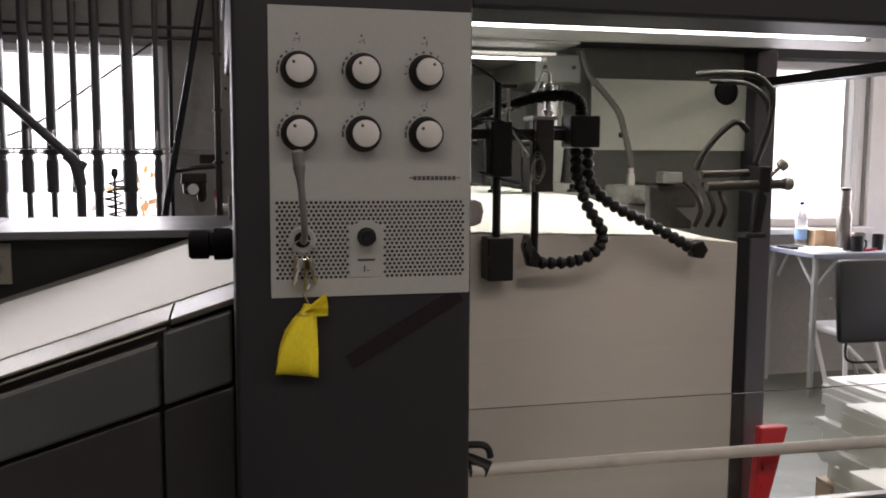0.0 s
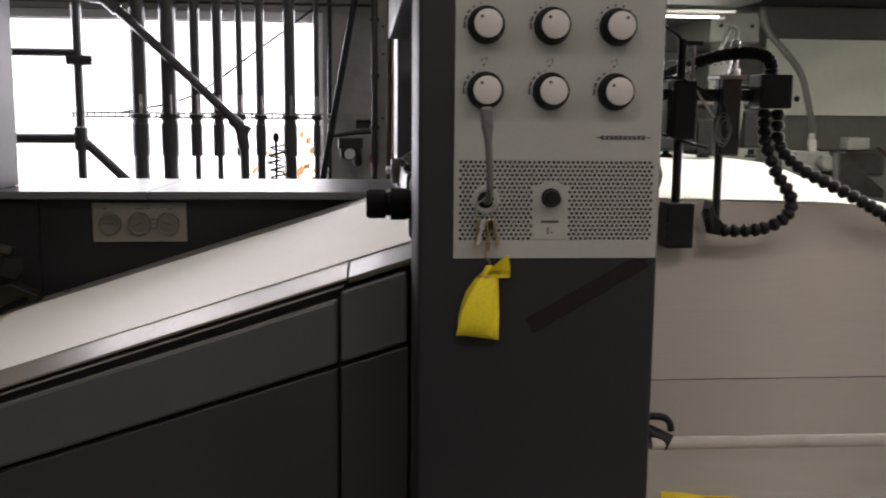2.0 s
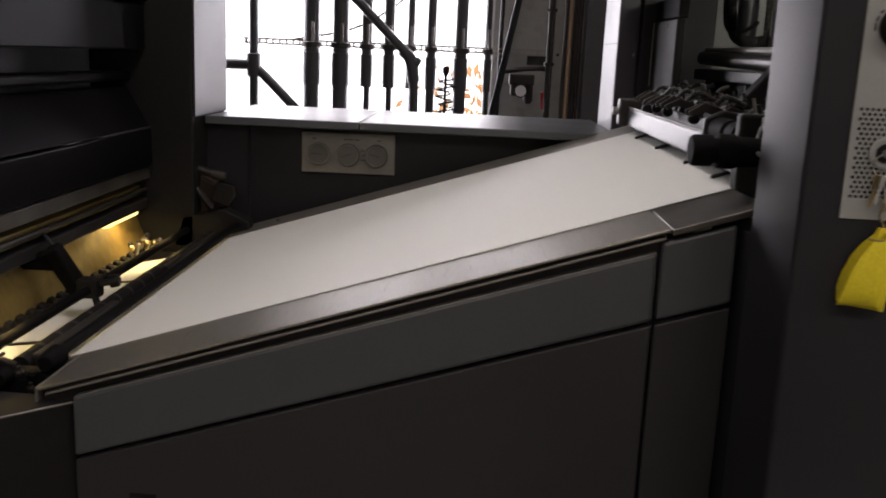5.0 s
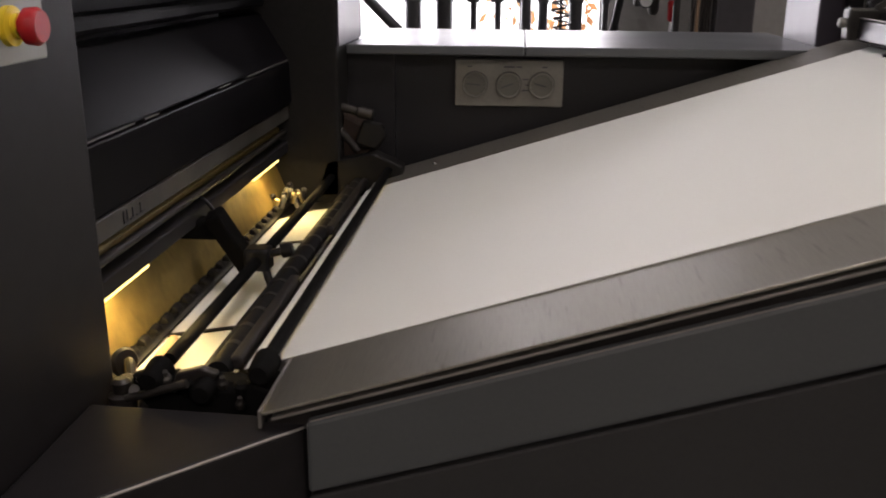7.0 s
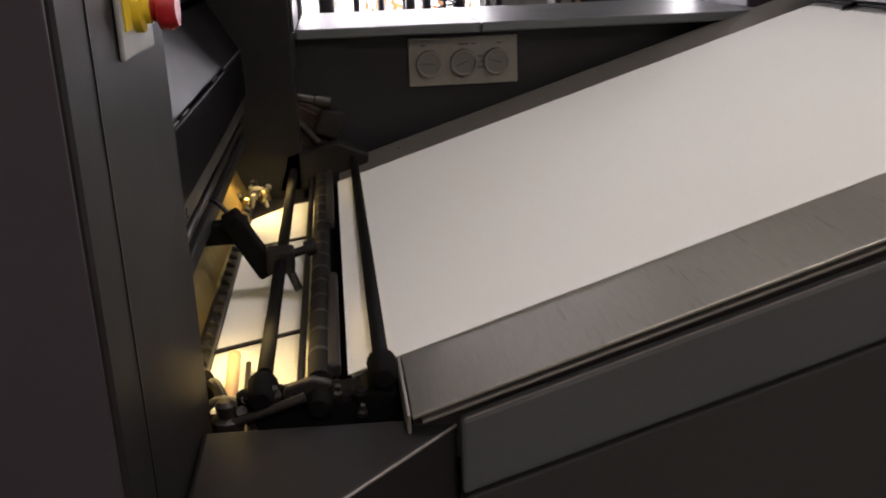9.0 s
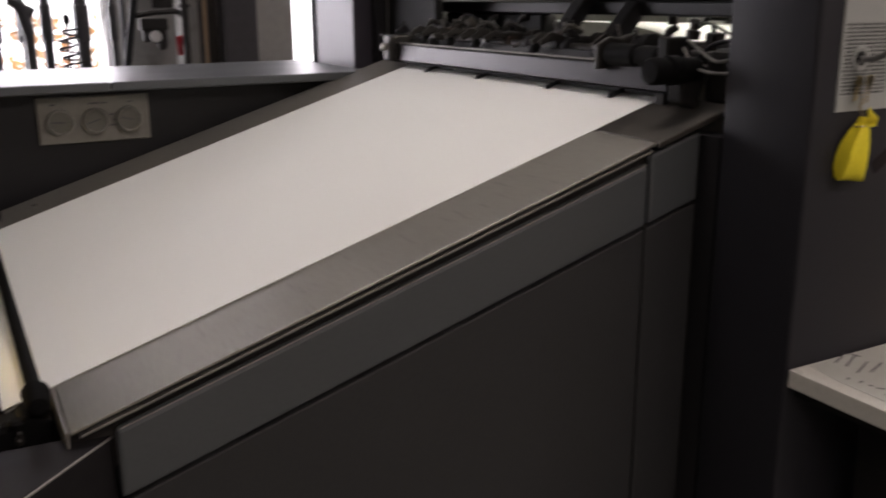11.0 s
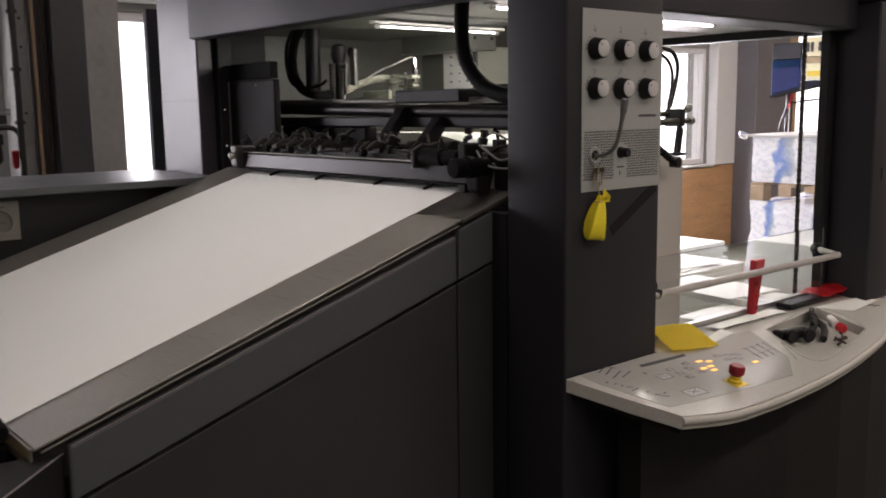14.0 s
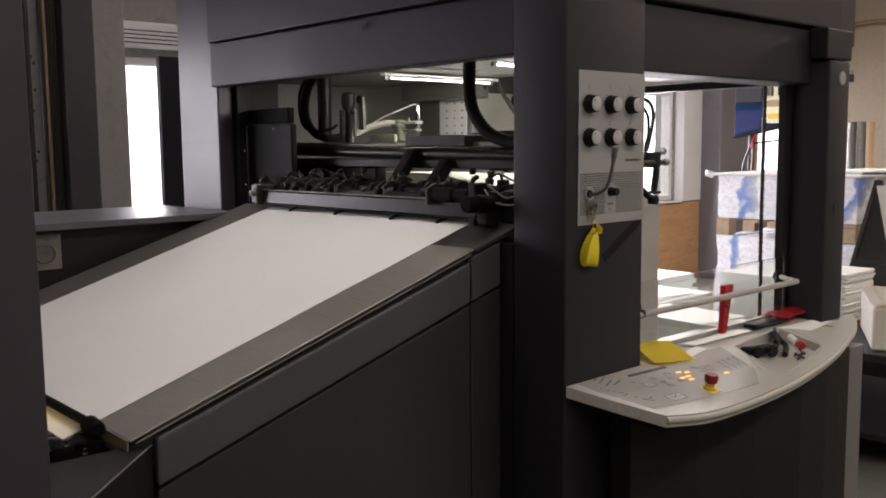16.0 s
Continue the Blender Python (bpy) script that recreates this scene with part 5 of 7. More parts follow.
part("drum_bracket", prism([(-0.04, 1.335), (0.02, 1.335), (0.03, 1.395), (-0.005, 1.40), (-0.038, 1.385)], "y", 0.545, 0.56, 0.004), STEEL_OILY, sh)
part("drum_bracket", box(-0.03, 0.03, 0.35, 0.38, 1.32, 1.405, 0.006), MATTE_BLACK, sh)
part("valve", turned((0.03, 0.352, 1.40), (0.1, -0.1, 1), [(0, 0.013), (0.016, 0.013), (0.018, 0.008), (0.028, 0.008), (0.03, 0.012), (0.038, 0.010)], 14), STEEL_OILY, sh, smooth=True)
for pts in ([(0.0, 0.33, 1.40), (-0.01, 0.29, 1.385), (-0.005, 0.25, 1.365), (0.02, 0.22, 1.375)], [(0.0, 0.34, 1.385), (-0.02, 0.29, 1.355), (-0.01, 0.24, 1.345), (0.03, 0.21, 1.35)], [(0.05, 0.36, 1.42), (0.03, 0.31, 1.43), (0.04, 0.26, 1.41), (0.06, 0.22, 1.40)]):
    part("cable", hose(pts, 0.003, 8, 7), DIM_CABLE, sh, smooth=True)
# clamp units along the two front shafts, each with its lever, screw and spring
for k, y in enumerate((0.60, 0.795, 0.83, 1.04, 1.10, 1.16, 1.24, 1.31, 1.38, 1.45)):
    a = (-18, 12, -30, 5, -12, 20, -25, 8, -6, 15)[k]
    m = (STEEL_OILY, MATTE_BLACK, RUSTY)[k % 3]
    u_ = part("clamp_unit", tilt(box(-0.02, 0.022, -0.014, 0.014, -0.016, 0.022, 0.005), pose(0.075, y, 1.374, 0, a, 0)), m, sh)
    part("lever", prism([(0.055, 1.372), (0.075, 1.386), (0.02, 1.405 - 0.002 * (k % 4)), (-0.012, 1.383), (-0.006, 1.372), (0.02, 1.388)], "y", y - 0.004, y + 0.005, 0.0015), STEEL_OILY, u_)
    part("screw", rod((0.07, y + 0.008, 1.39), (0.064, y + 0.012, 1.422), 0.0035, n=8), DULL_EDGE, u_)
    if k % 2:
        part("spring", hose([(0.04, y - 0.012, 1.40), (0.06, y - 0.014, 1.415), (0.10, y - 0.014, 1.40)], 0.005, 9, 8, 0.0018), STEEL_OILY, u_)
    else:
        part("roller", turned((0.012, y + 0.008, 1.366), (0, 1, 0), [(0, 0.009), (0.002, 0.012), (0.016, 0.012), (0.018, 0.009)], 14), RUBBER, u_, smooth=True)
for y0, y1, z in ((0.80, 0.86, 1.425), (1.03, 1.12, 1.42), (1.22, 1.34, 1.43)):
    part("wire_loop", hose([(0.09, y0, z - 0.02), (0.085, y0 + 0.03, z), (0.09, y1 - 0.03, z + 0.004), (0.10, y1, z - 0.03)], 0.0025, 8, 6), BLACK, sh, smooth=True)

# upper cross tubes that carry the suction head
ct = thing("head_carrier", (0.23, 1.0, 1.5), "pair of dark cross tubes carrying the suction head", "feeder tube")
part("tube", rod((0.225, 0.25, 1.475), (0.225, 1.70, 1.50), 0.020), STEEL_OILY, ct, smooth=True)
part("tube", rod((0.235, 0.25, 1.512), (0.235, 1.70, 1.522), 0.009), STEEL, ct, smooth=True)
part("rail", box(0.20, 0.26, 0.25, 1.70, 1.437, 1.468, 0.004), CHARCOAL_DARK, ct)
part("drive_body", box(0.225, 0.275, 1.13, 1.66, 1.30, 1.436, 0.006), MATTE_BLACK, ct)
part("strut", prism([(0.08, 1.36), (0.12, 1.36), (0.235, 1.49), (0.195, 1.50)], "y", 0.875, 0.92, 0.004), CHARCOAL_DARK, ct)
part("strut", prism([(0.10, 1.37), (0.15, 1.36), (0.23, 1.46), (0.19, 1.47)], "y", 0.70, 0.74, 0.004), CHARCOAL_DARK, ct)
part("junction_box", box(0.19, 0.36, 0.62, 0.92, 1.51, 1.548, 0.004), CHARCOAL_DARK, ct)
part("side_box", box(0.30, 0.42, 0.50, 0.62, 1.49, 1.56, 0.005), MATTE_BLACK, ct)
for y in (0.62, 0.78, 1.2):
    part("bolt", turned((0.225, y, 1.44), (0, 0, -1), [(0, 0.012), (0.02, 0.012), (0.022, 0.007)], 10), STEEL_OILY, ct)

# enclosure boxes at the rear of the feeder mouth
ENCLOSURE_BLACK = mat("dull_enclosure_black", (0.0075, 0.007, 0.007), 0.6, vary=0.25, grain=40, bump=0.06, spec=0.12)
eb = thing("drive_enclosure", (0.2, 1.65, 1.3), "dark boxed drive enclosure beside the rear column", "machine box")
part("lower_box", box(0.09, 0.115, 1.475, 1.815, 1.28, 1.602, 0.006), ENCLOSURE_BLACK, eb)
part("upper_box", box(0.10, 0.13, 1.51, 1.81, 1.606, 1.665, 0.005), DEEP_BLACK, eb)
part("edge", box(0.087, 0.091, 1.80, 1.806, 1.29, 1.60), STEEL, eb)
for x, y, z in ((0.089, 1.60, 1.585), (0.018, 1.70, 1.50), (0.018, 1.70, 1.37)):
    part("screw", turned((x, y, z), (-1, 0, 0), [(0, 0.005), (0.003, 0.004)], 10), STEEL_OILY, eb)

# suction head
sk = thing("suction_unit", (0.52, 1.3, 1.36), "grey suction head with hoses and sensor over the pile", "suction head")
CLAMP_GREEN = mat("pale_olive_casting", (0.22, 0.23, 0.18), 0.5, vary=0.2, grain=60, bump=0.1)
part("body", box(0.46, 0.60, 1.24, 1.48, 1.50, 1.535, 0.006), GREEN_GREY, sk)
part("cylinder", turned((0.53, 1.35, 1.50), (0, 0, 1), [(0, 0.034), (0.012, 0.034), (0.014, 0.026), (0.085, 0.026), (0.087, 0.036), (0.1, 0.036), (0.102, 0.02), (0.118, 0.02)], 20), CLAMP_GREEN, sk, smooth=True)
part("cross_arm", box(0.515, 0.555, 1.24, 1.37, 1.60, 1.612, 0.003), CLAMP_GREEN, sk)
part("cross_arm", box(0.52, 0.55, 1.24, 1.36, 1.57, 1.58, 0.003), CLAMP_GREEN, sk)
part("guide_pin", rod((0.535, 1.30, 1.54), (0.535, 1.30, 1.625), 0.005, n=10), STEEL, sk, smooth=True)
part("front_plate", box(0.44, 0.455, 1.28, 1.44, 1.50, 1.56, 0.003), CLAMP_GREEN, sk)
sn = part("sensor", turned((0.553, 1.27, 1.585), (0, 0, 1), [(0, 0.009), (0.015, 0.014), (0.02, 0.014), (0.022, 0.009), (0.035, 0.0095), (0.036, 0.011), (0.05, 0.011), (0.052, 0.0085), (0.075, 0.008), (0.08, 0.006), (0.09, 0.005)], 16), STEEL_BRIGHT, sk, "white and steel sensor", smooth=True)
part("sensor_cable", hose([(0.553, 1.27, 1.672), (0.55, 1.29, 1.678), (0.53, 1.36, 1.655), (0.50, 1.44, 1.625), (0.42, 1.5, 1.56)], 0.003, 8, 6), WHITE, sk, smooth=True)
CLEAR_HOSE = mat("milky_hose", (0.46, 0.46, 0.38), 0.35, vary=0.1)
part("pale_hose", hose([(0.53, 1.36, 1.60), (0.50, 1.41, 1.605), (0.44, 1.46, 1.585), (0.38, 1.49, 1.555), (0.34, 1.50, 1.545)], 0.012, 16, 10, 0.0026), CLEAR_HOSE, sk, smooth=True)
part("pale_cable", hose([(0.40, 1.49, 1.56), (0.39, 1.48, 1.52), (0.42, 1.44, 1.50), (0.45, 1.40, 1.505), (0.46, 1.36, 1.48)], 0.003, 8, 6), WHITE, sk, smooth=True)
part("lift_column", rod((0.30, 1.55, 1.56), (0.30, 1.55, 1.80), 0.028), BLACK, sk, smooth=True)
part("lift_spindle", rod((0.36, 1.47, 1.52), (0.36, 1.47, 1.70), 0.014, n=12), STEEL_OILY, sk, smooth=True)
part("motor", turned((0.36, 1.47, 1.66), (0, 0, 1), [(0, 0.022), (0.03, 0.03), (0.06, 0.026), (0.07, 0.012)], 18), CHARCOAL_DARK, sk, smooth=True)
part("eye_plate", turned((0.40, 1.445, 1.70), (-1, 0, 0), [(0, 0.017), (0.006, 0.017), (0.006, 0.009)], 18), STEEL_OILY, sk)
part("second_spindle", rod((0.36, 1.43, 1.55), (0.36, 1.43, 1.66), 0.007, n=10), DULL_EDGE, sk, smooth=True)
part("link_bar", box(0.355, 0.365, 1.42, 1.49, 1.64, 1.652, 0.002), DULL_EDGE, sk)
part("eye_bracket", prism([(1.40, 1.58), (1.43, 1.58), (1.43, 1.70), (1.42, 1.715), (1.405, 1.71)], "x", 0.38, 0.395, 0.003), GREEN_GREY, sk)
part("threaded_rod", hose([(0.34, 1.49, 1.52), (0.34, 1.49, 1.58), (0.34, 1.49, 1.66)], 0.008, 12, 8, 0.002), STEEL_OILY, sk)
hs = thing("suction_hose", (0.3, 1.5, 1.55), "ribbed black suction hose hanging in a loop", "hose", "black feeder hoses")
part("hose", hose([(0.28, 1.585, 1.80), (0.28, 1.635, 1.75), (0.28, 1.66, 1.685), (0.28, 1.648, 1.62), (0.285, 1.60, 1.568), (0.295, 1.53, 1.548), (0.31, 1.50, 1.545), (0.34, 1.49, 1.55)], 0.016, 12, 12, 0.002), RUBBER, hs, smooth=True)
part("thin_hose", hose([(0.27, 1.62, 1.80), (0.27, 1.675, 1.74), (0.27, 1.685, 1.66), (0.27, 1.645, 1.59), (0.28, 1.55, 1.575), (0.30, 1.50, 1.585), (0.31, 1.48, 1.60)], 0.006, 8, 8), RUBBER, hs, smooth=True)
h2 = thing("blower_hose", (0.1, 0.45, 1.6), "ribbed black blower hose curving to the column", "hose", "black feeder hoses")
part("hose", hose([(0.10, 0.50, 1.79), (0.10, 0.505, 1.70), (0.10, 0.49, 1.62), (0.10, 0.43, 1.555), (0.10, 0.35, 1.525), (0.10, 0.25, 1.515)], 0.019, 12, 12, 0.002), RUBBER, h2, smooth=True)
part("hose", hose([(0.16, 0.35, 1.72), (0.16, 0.33, 1.66), (0.16, 0.28, 1.60), (0.16, 0.22, 1.58)], 0.012, 10, 10, 0.002), RUBBER, h2, smooth=True)

hc = thing("head_casting", (0.68, 0.92, 1.41), "black castings of the suction head over the pile", "suction head")
part("block", box(0.56, 0.66, 0.86, 0.99, 1.425, 1.56, 0.006), MATTE_BLACK, hc)
part("block", box(0.665, 0.72, 0.88, 0.97, 1.415, 1.50, 0.005), MATTE_BLACK, hc)
part("cross_tube", rod((0.42, 0.93, 1.535), (0.86, 0.93, 1.535), 0.011), STEEL_OILY, hc, smooth=True)
part("bracket", prism([(0.725, 1.43), (0.765, 1.43), (0.775, 1.53), (0.76, 1.56), (0.725, 1.55)], "y", 0.87, 0.885, 0.003), GREEN_GREY, hc)
part("block", box(0.78, 0.84, 0.88, 0.96, 1.43, 1.52, 0.006), MATTE_BLACK, hc)
for x in (0.60, 0.69, 0.81):
    part("sucker", turned((x, 0.90, 1.428), (0, 0, -1), [(0, 0.008), (0.012, 0.008), (0.014, 0.014), (0.02, 0.016)], 14), RUBBER, hc, smooth=True)

gb = thing("hanging_box", (1.03, 1.5, 1.5), "grey-green box under the feeder roof with a notice", "machine box")
part("box", box(0.845, 0.99, 1.30, 1.72, 1.715, 1.798, 0.005), GREEN_GREY, gb)
part("hanging_plate", box(0.955, 0.966, 1.38, 1.72, 1.50, 1.716, 0.002), GREEN_GREY, gb)
nt_ = part("notice", box(0.951, 0.954, 1.40, 1.575, 1.54, 1.728), WHITE, gb, "white notice with small marks")
for i in range(5):
    for j, w in enumerate((0.014, 0.008, 0.012)):
        part("mark", box(0.9496, 0.9508, 1.42 + j * 0.05, 1.42 + j * 0.05 + w, 1.565 + i * 0.033, 1.57 + i * 0.033), INK, nt_)
for y, z in ((1.36, 1.76), (1.64, 1.76)):
    part("bolt", turned((0.875 + (y > 1.5) * 0.09, 1.30, z), (0, -1, 0), [(0, 0.006), (0.004, 0.006)], 10), BLACK, gb)

# ---- blower nozzles and guides at the near side of the pile ----
bl = thing("blower_guide", (0.5, 0.37, 1.26), "black post with sliding blocks and jointed air hoses", "blower guide")
part("post", rod((0.45, 0.385, 1.26), (0.45, 0.385, 1.638), 0.008), BLACK, bl, smooth=True)
part("foot", box(0.427, 0.478, 0.36, 0.41, 1.262, 1.345, 0.003), BLACK, bl)
part("slider", box(0.432, 0.475, 0.365, 0.405, 1.46, 1.565, 0.004), BLACK, bl)
part("cross_bar", box(0.30, 0.60, 0.40, 0.425, 1.53, 1.552, 0.003), BLACK, bl)
part("second_post", rod((0.533, 0.40, 1.30), (0.533, 0.40, 1.572), 0.0075), BLACK, bl, smooth=True)
part("second_block", box(0.528, 0.566, 0.385, 0.425, 1.43, 1.572, 0.004), STEEL_OILY, bl)
part("cap_plate", box(0.516, 0.566, 0.37, 0.43, 1.569, 1.576, 0.001), STEEL, bl)
part("thin_post", rod((0.473, 0.39, 1.50), (0.473, 0.39, 1.632), 0.003), STEEL, bl)
part("top_clamp", box(0.45, 0.488, 0.38, 0.40, 1.628, 1.636, 0.002), BLACK, bl)
part("manifold", box(0.592, 0.652, 0.365, 0.42, 1.517, 1.578, 0.003), BLACK, bl)
part("side_nut", turned((0.43, 0.36, 1.30), (0, -1, 0), [(0, 0.01), (0.006, 0.01)], 8), BLACK, bl)


def jointed_hose(points, r, owner):
    """A hose of ball-and-socket links: each link a turned bead."""
    path = smooth_path(points, 10)
    acc, last = 0.0, path[0]
    beads = [path[0]]
    for p in path[1:]:
        acc += (p - last).length
        last = p
        if acc >= r * 1.32:
            beads.append(p)
            acc = 0
    for a, b in zip(beads, beads[1:]):
        part("link", turned(a, b - a, [(0, r * 0.72), (r * 0.5, r * 1.08), (r * 1.0, r * 1.1), (r * 1.35, r * 0.8), (r * 1.7, r * 0.6)], 12), BLACK, owner, smooth=True)


jh = thing("jointed_air_hose", (0.6, 0.36, 1.29), "black ball-jointed air hose with a flat nozzle", "air hose", "jointed air hoses")
jointed_hose([(0.612, 0.39, 1.515), (0.613, 0.385, 1.46), (0.632, 0.37, 1.40), (0.66, 0.36, 1.352), (0.645, 0.355, 1.318), (0.60, 0.355, 1.298), (0.54, 0.36, 1.295), (0.52, 0.365, 1.298)], 0.0115, jh)
part("nozzle", prism([(0.497, 1.335), (0.505, 1.34), (0.535, 1.305), (0.53, 1.286), (0.505, 1.29)], "y", 0.355, 0.375, 0.003), BLACK, jh)
part("nozzle_lip", prism([(0.499, 1.325), (0.505, 1.35), (0.511, 1.33), (0.507, 1.30)], "y", 0.345, 0.385, 0.001), STEEL_OILY, jh)
jh2 = thing("jointed_air_hose", (0.75, 0.36, 1.3), "black ball-jointed air hose with a flat nozzle", "air hose", "jointed air hoses")
jointed_hose([(0.637, 0.39, 1.515), (0.64, 0.385, 1.45), (0.675, 0.37, 1.41), (0.73, 0.36, 1.38), (0.79, 0.355, 1.35), (0.835, 0.355, 1.325), (0.858, 0.355, 1.312)], 0.0115, jh2)
part("nozzle", prism([(0.845, 1.328), (0.87, 1.335), (0.882, 1.315), (0.872, 1.297), (0.85, 1.30)], "y", 0.345, 0.375, 0.004), BLACK, jh2)
sv = thing("supply_hose", (0.5, 0.4, 1.58), "ribbed black supply hose over the blower guide", "hose", "black feeder hoses")
part("hose", hose([(0.37, 0.46, 1.53), (0.42, 0.45, 1.565), (0.47, 0.44, 1.59), (0.53, 0.42, 1.612), (0.59, 0.40, 1.617), (0.618, 0.395, 1.605), (0.622, 0.392, 1.575)], 0.0105, 9, 10, 0.0022), RUBBER, sv, smooth=True)
CABLES = [([(0.33, 0.42, 1.68), (0.40, 0.41, 1.675), (0.44, 0.40, 1.65), (0.452, 0.39, 1.635)], 0.003, BLACK), ([(0.36, 0.40, 1.55), (0.43, 0.37, 1.57), (0.49, 0.37, 1.545), (0.525, 0.37, 1.52), (0.53, 0.37, 1.49)], 0.003, BLACK),
          ([(0.38, 0.42, 1.56), (0.43, 0.40, 1.60), (0.47, 0.40, 1.585), (0.48, 0.38, 1.545), (0.51, 0.37, 1.50)], 0.0022, WHITE), ([(0.42, 0.40, 1.47), (0.46, 0.37, 1.455), (0.50, 0.37, 1.445)], 0.003, BLACK),
          ([(0.43, 0.41, 1.565), (0.50, 0.43, 1.60), (0.55, 0.46, 1.63), (0.565, 0.46, 1.665), (0.575, 0.45, 1.665), (0.578, 0.45, 1.645)], 0.0035, WHITE)]
for pts, r, m in CABLES:
    solo("loose_cable", hose(pts, r, 8, 7), m, "thin loose cable at the blower guide", "cable", group="loose cables", smooth=True)
coil = [(0.523 + (0.011 + 0.003 * math.sin(a * 0.31)) * math.cos(a * 0.7) + 0.004 * math.sin(a * 0.17), 0.368 - 0.0006 * a, 1.478 + (0.024 + 0.007 * math.cos(a * 0.23)) * math.sin(a * 0.7)) for a in range(40)]
solo("cable_coil", hose(coil, 0.0013, 3, 6), CLAMP_GREY, "small coil of pale cable tied to the post", "cable", smooth=True)
se = thing("sensor_tip", (0.575, 0.45, 1.55), "slim steel sensor above the manifold", "sensor")
part("barrel", turned((0.575, 0.45, 1.56), (0, 0, 1), [(0, 0.011), (0.03, 0.011), (0.032, 0.007), (0.05, 0.007), (0.052, 0.010), (0.078, 0.010), (0.085, 0.006)], 16), STEEL_BRIGHT, se, smooth=True)
part("mount", box(0.555, 0.60, 0.43, 0.47, 1.545, 1.56, 0.002), STEEL_OILY, se)
solo("pile_stop", prism([(0.30, 1.36), (0.405, 1.418), (0.42, 1.412), (0.425, 1.395), (0.42, 1.372), (0.405, 1.366)], "y", 0.385, 0.395, 0.003), STEEL, "bent steel stop plate at the pile edge", "stop plate")

# rear guides and hoses seen beyond the pile
DIM_STEEL = mat("dull_round_steel", (0.075, 0.066, 0.055), 0.4, metal=0.6, vary=0.25)
BROWN_HOSE = mat("brown_rubber_hose", (0.018, 0.011, 0.008), 0.6, vary=0.3, spec=0.12)
rg = thing("side_guide", (1.1, 0.55, 1.32), "steel rods with clamps and knobs at the pile side", "side guide")
part("rod", rod((0.97, 0.52, 1.435), (1.175, 0.52, 1.44), 0.011), DIM_STEEL, rg, smooth=True)
part("rod", rod((0.98, 0.56, 1.46), (1.15, 0.56, 1.465), 0.009), DIM_STEEL, rg, smooth=True)
part("clamp", box(1.095, 1.122, 0.505, 0.575, 1.42, 1.48, 0.005), BLACK, rg)
part("rod_end", turned((1.16, 0.52, 1.44), (1, 0, 0.02), [(0, 0.012), (0.01, 0.015), (0.02, 0.014)], 14), STEEL, rg, smooth=True)
part("wing_knob", turned((1.13, 0.53, 1.455), (0.6, -0.2, 0.6), [(0, 0.005), (0.03, 0.005), (0.032, 0.013), (0.045, 0.014), (0.05, 0.01)], 12), STEEL, rg, smooth=True)
part("drop_arm", prism([(1.08, 1.33), (1.10, 1.325), (1.114, 1.41), (1.098, 1.43)], "y", 0.505, 0.525, 0.003), BLACK, rg)
part("foot", box(1.055, 1.105, 0.49, 0.535, 1.322, 1.333, 0.003), BLACK, rg)
for k in range(3):
    x = 1.015 + 0.032 * k
    part("bent_hose", hose([(x, 0.7 - 0.03 * k, 1.44), (x + 0.014, 0.67, 1.415), (x + 0.018, 0.65, 1.375), (x + 0.008, 0.66, 1.335)], 0.006, 6, 8), RUBBER if k % 2 else BROWN_HOSE, rg, smooth=True)
part("bracket", prism([(0.94, 1.33), (1.05, 1.325), (1.05, 1.345), (0.97, 1.40), (0.95, 1.43), (0.935, 1.43)], "y", 0.72, 0.75, 0.004), STEEL_OILY, rg)
GREY_HOSE = mat("grey_hose", (0.055, 0.055, 0.046), 0.45, vary=0.25, spec=0.3)
DARK_HOSE = mat("dark_grey_hose", (0.013, 0.0125, 0.011), 0.5, vary=0.25, spec=0.15)
for pts, r in (([(1.015, 0.66, 1.69), (1.06, 0.62, 1.691), (1.125, 0.58, 1.68), (1.158, 0.57, 1.635), (1.148, 0.57, 1.56), (1.12, 0.57, 1.485)], 0.0085), ([(1.05, 0.66, 1.675), (1.12, 0.61, 1.665), (1.165, 0.60, 1.62), (1.17, 0.60, 1.55), (1.14, 0.59, 1.50), (1.13, 0.58, 1.46)], 0.007), ([(1.13, 0.62, 1.56), (1.10, 0.62, 1.58), (1.06, 0.62, 1.555), (1.02, 0.62, 1.51), (1.0, 0.62, 1.47)], 0.0085)):
    solo("dark_hose", hose(pts, r * 0.85, 9, 10), DARK_HOSE, "dark grey hose arching down to the side guide", "hose", group="grey hoses", smooth=True)
part("panel_hole", turned((1.408, 1.926, 1.577), (0, -1, 0), [(0, 0.011), (0.002, 0.011)], 14), BLACK, fh)
solo("cable_port", turned((1.84, 1.924, 1.745), (0, -1, 0), [(0, 0.048), (0.006, 0.05), (0.012, 0.046), (0.004, 0.04)], 26), BLACK, "round black cable port in the rear panel", "port", smooth=True)
solo("grey_hose", hose([(0.945, 1.2, 1.80), (0.965, 1.2, 1.74), (1.012, 1.2, 1.69), (1.066, 1.2, 1.628), (1.09, 1.2, 1.56), (1.108, 1.2, 1.49), (1.11, 1.2, 1.465)], 0.009, 9, 9, 0.001), GREY_HOSE, "thick grey hose arching down to the side guide", "hose", group="grey hoses", smooth=True)
cl = thing("pile_clamp", (1.07, 1.2, 1.34), "pale grey clamp blocks standing on the pile", "clamp")
part("block", box(0.875, 0.945, 1.18, 1.27, 1.375, 1.43, 0.006), CLAMP_GREY, cl)
part("block", box(1.055, 1.158, 1.18, 1.26, 1.36, 1.415, 0.006), CLAMP_GREY, cl)
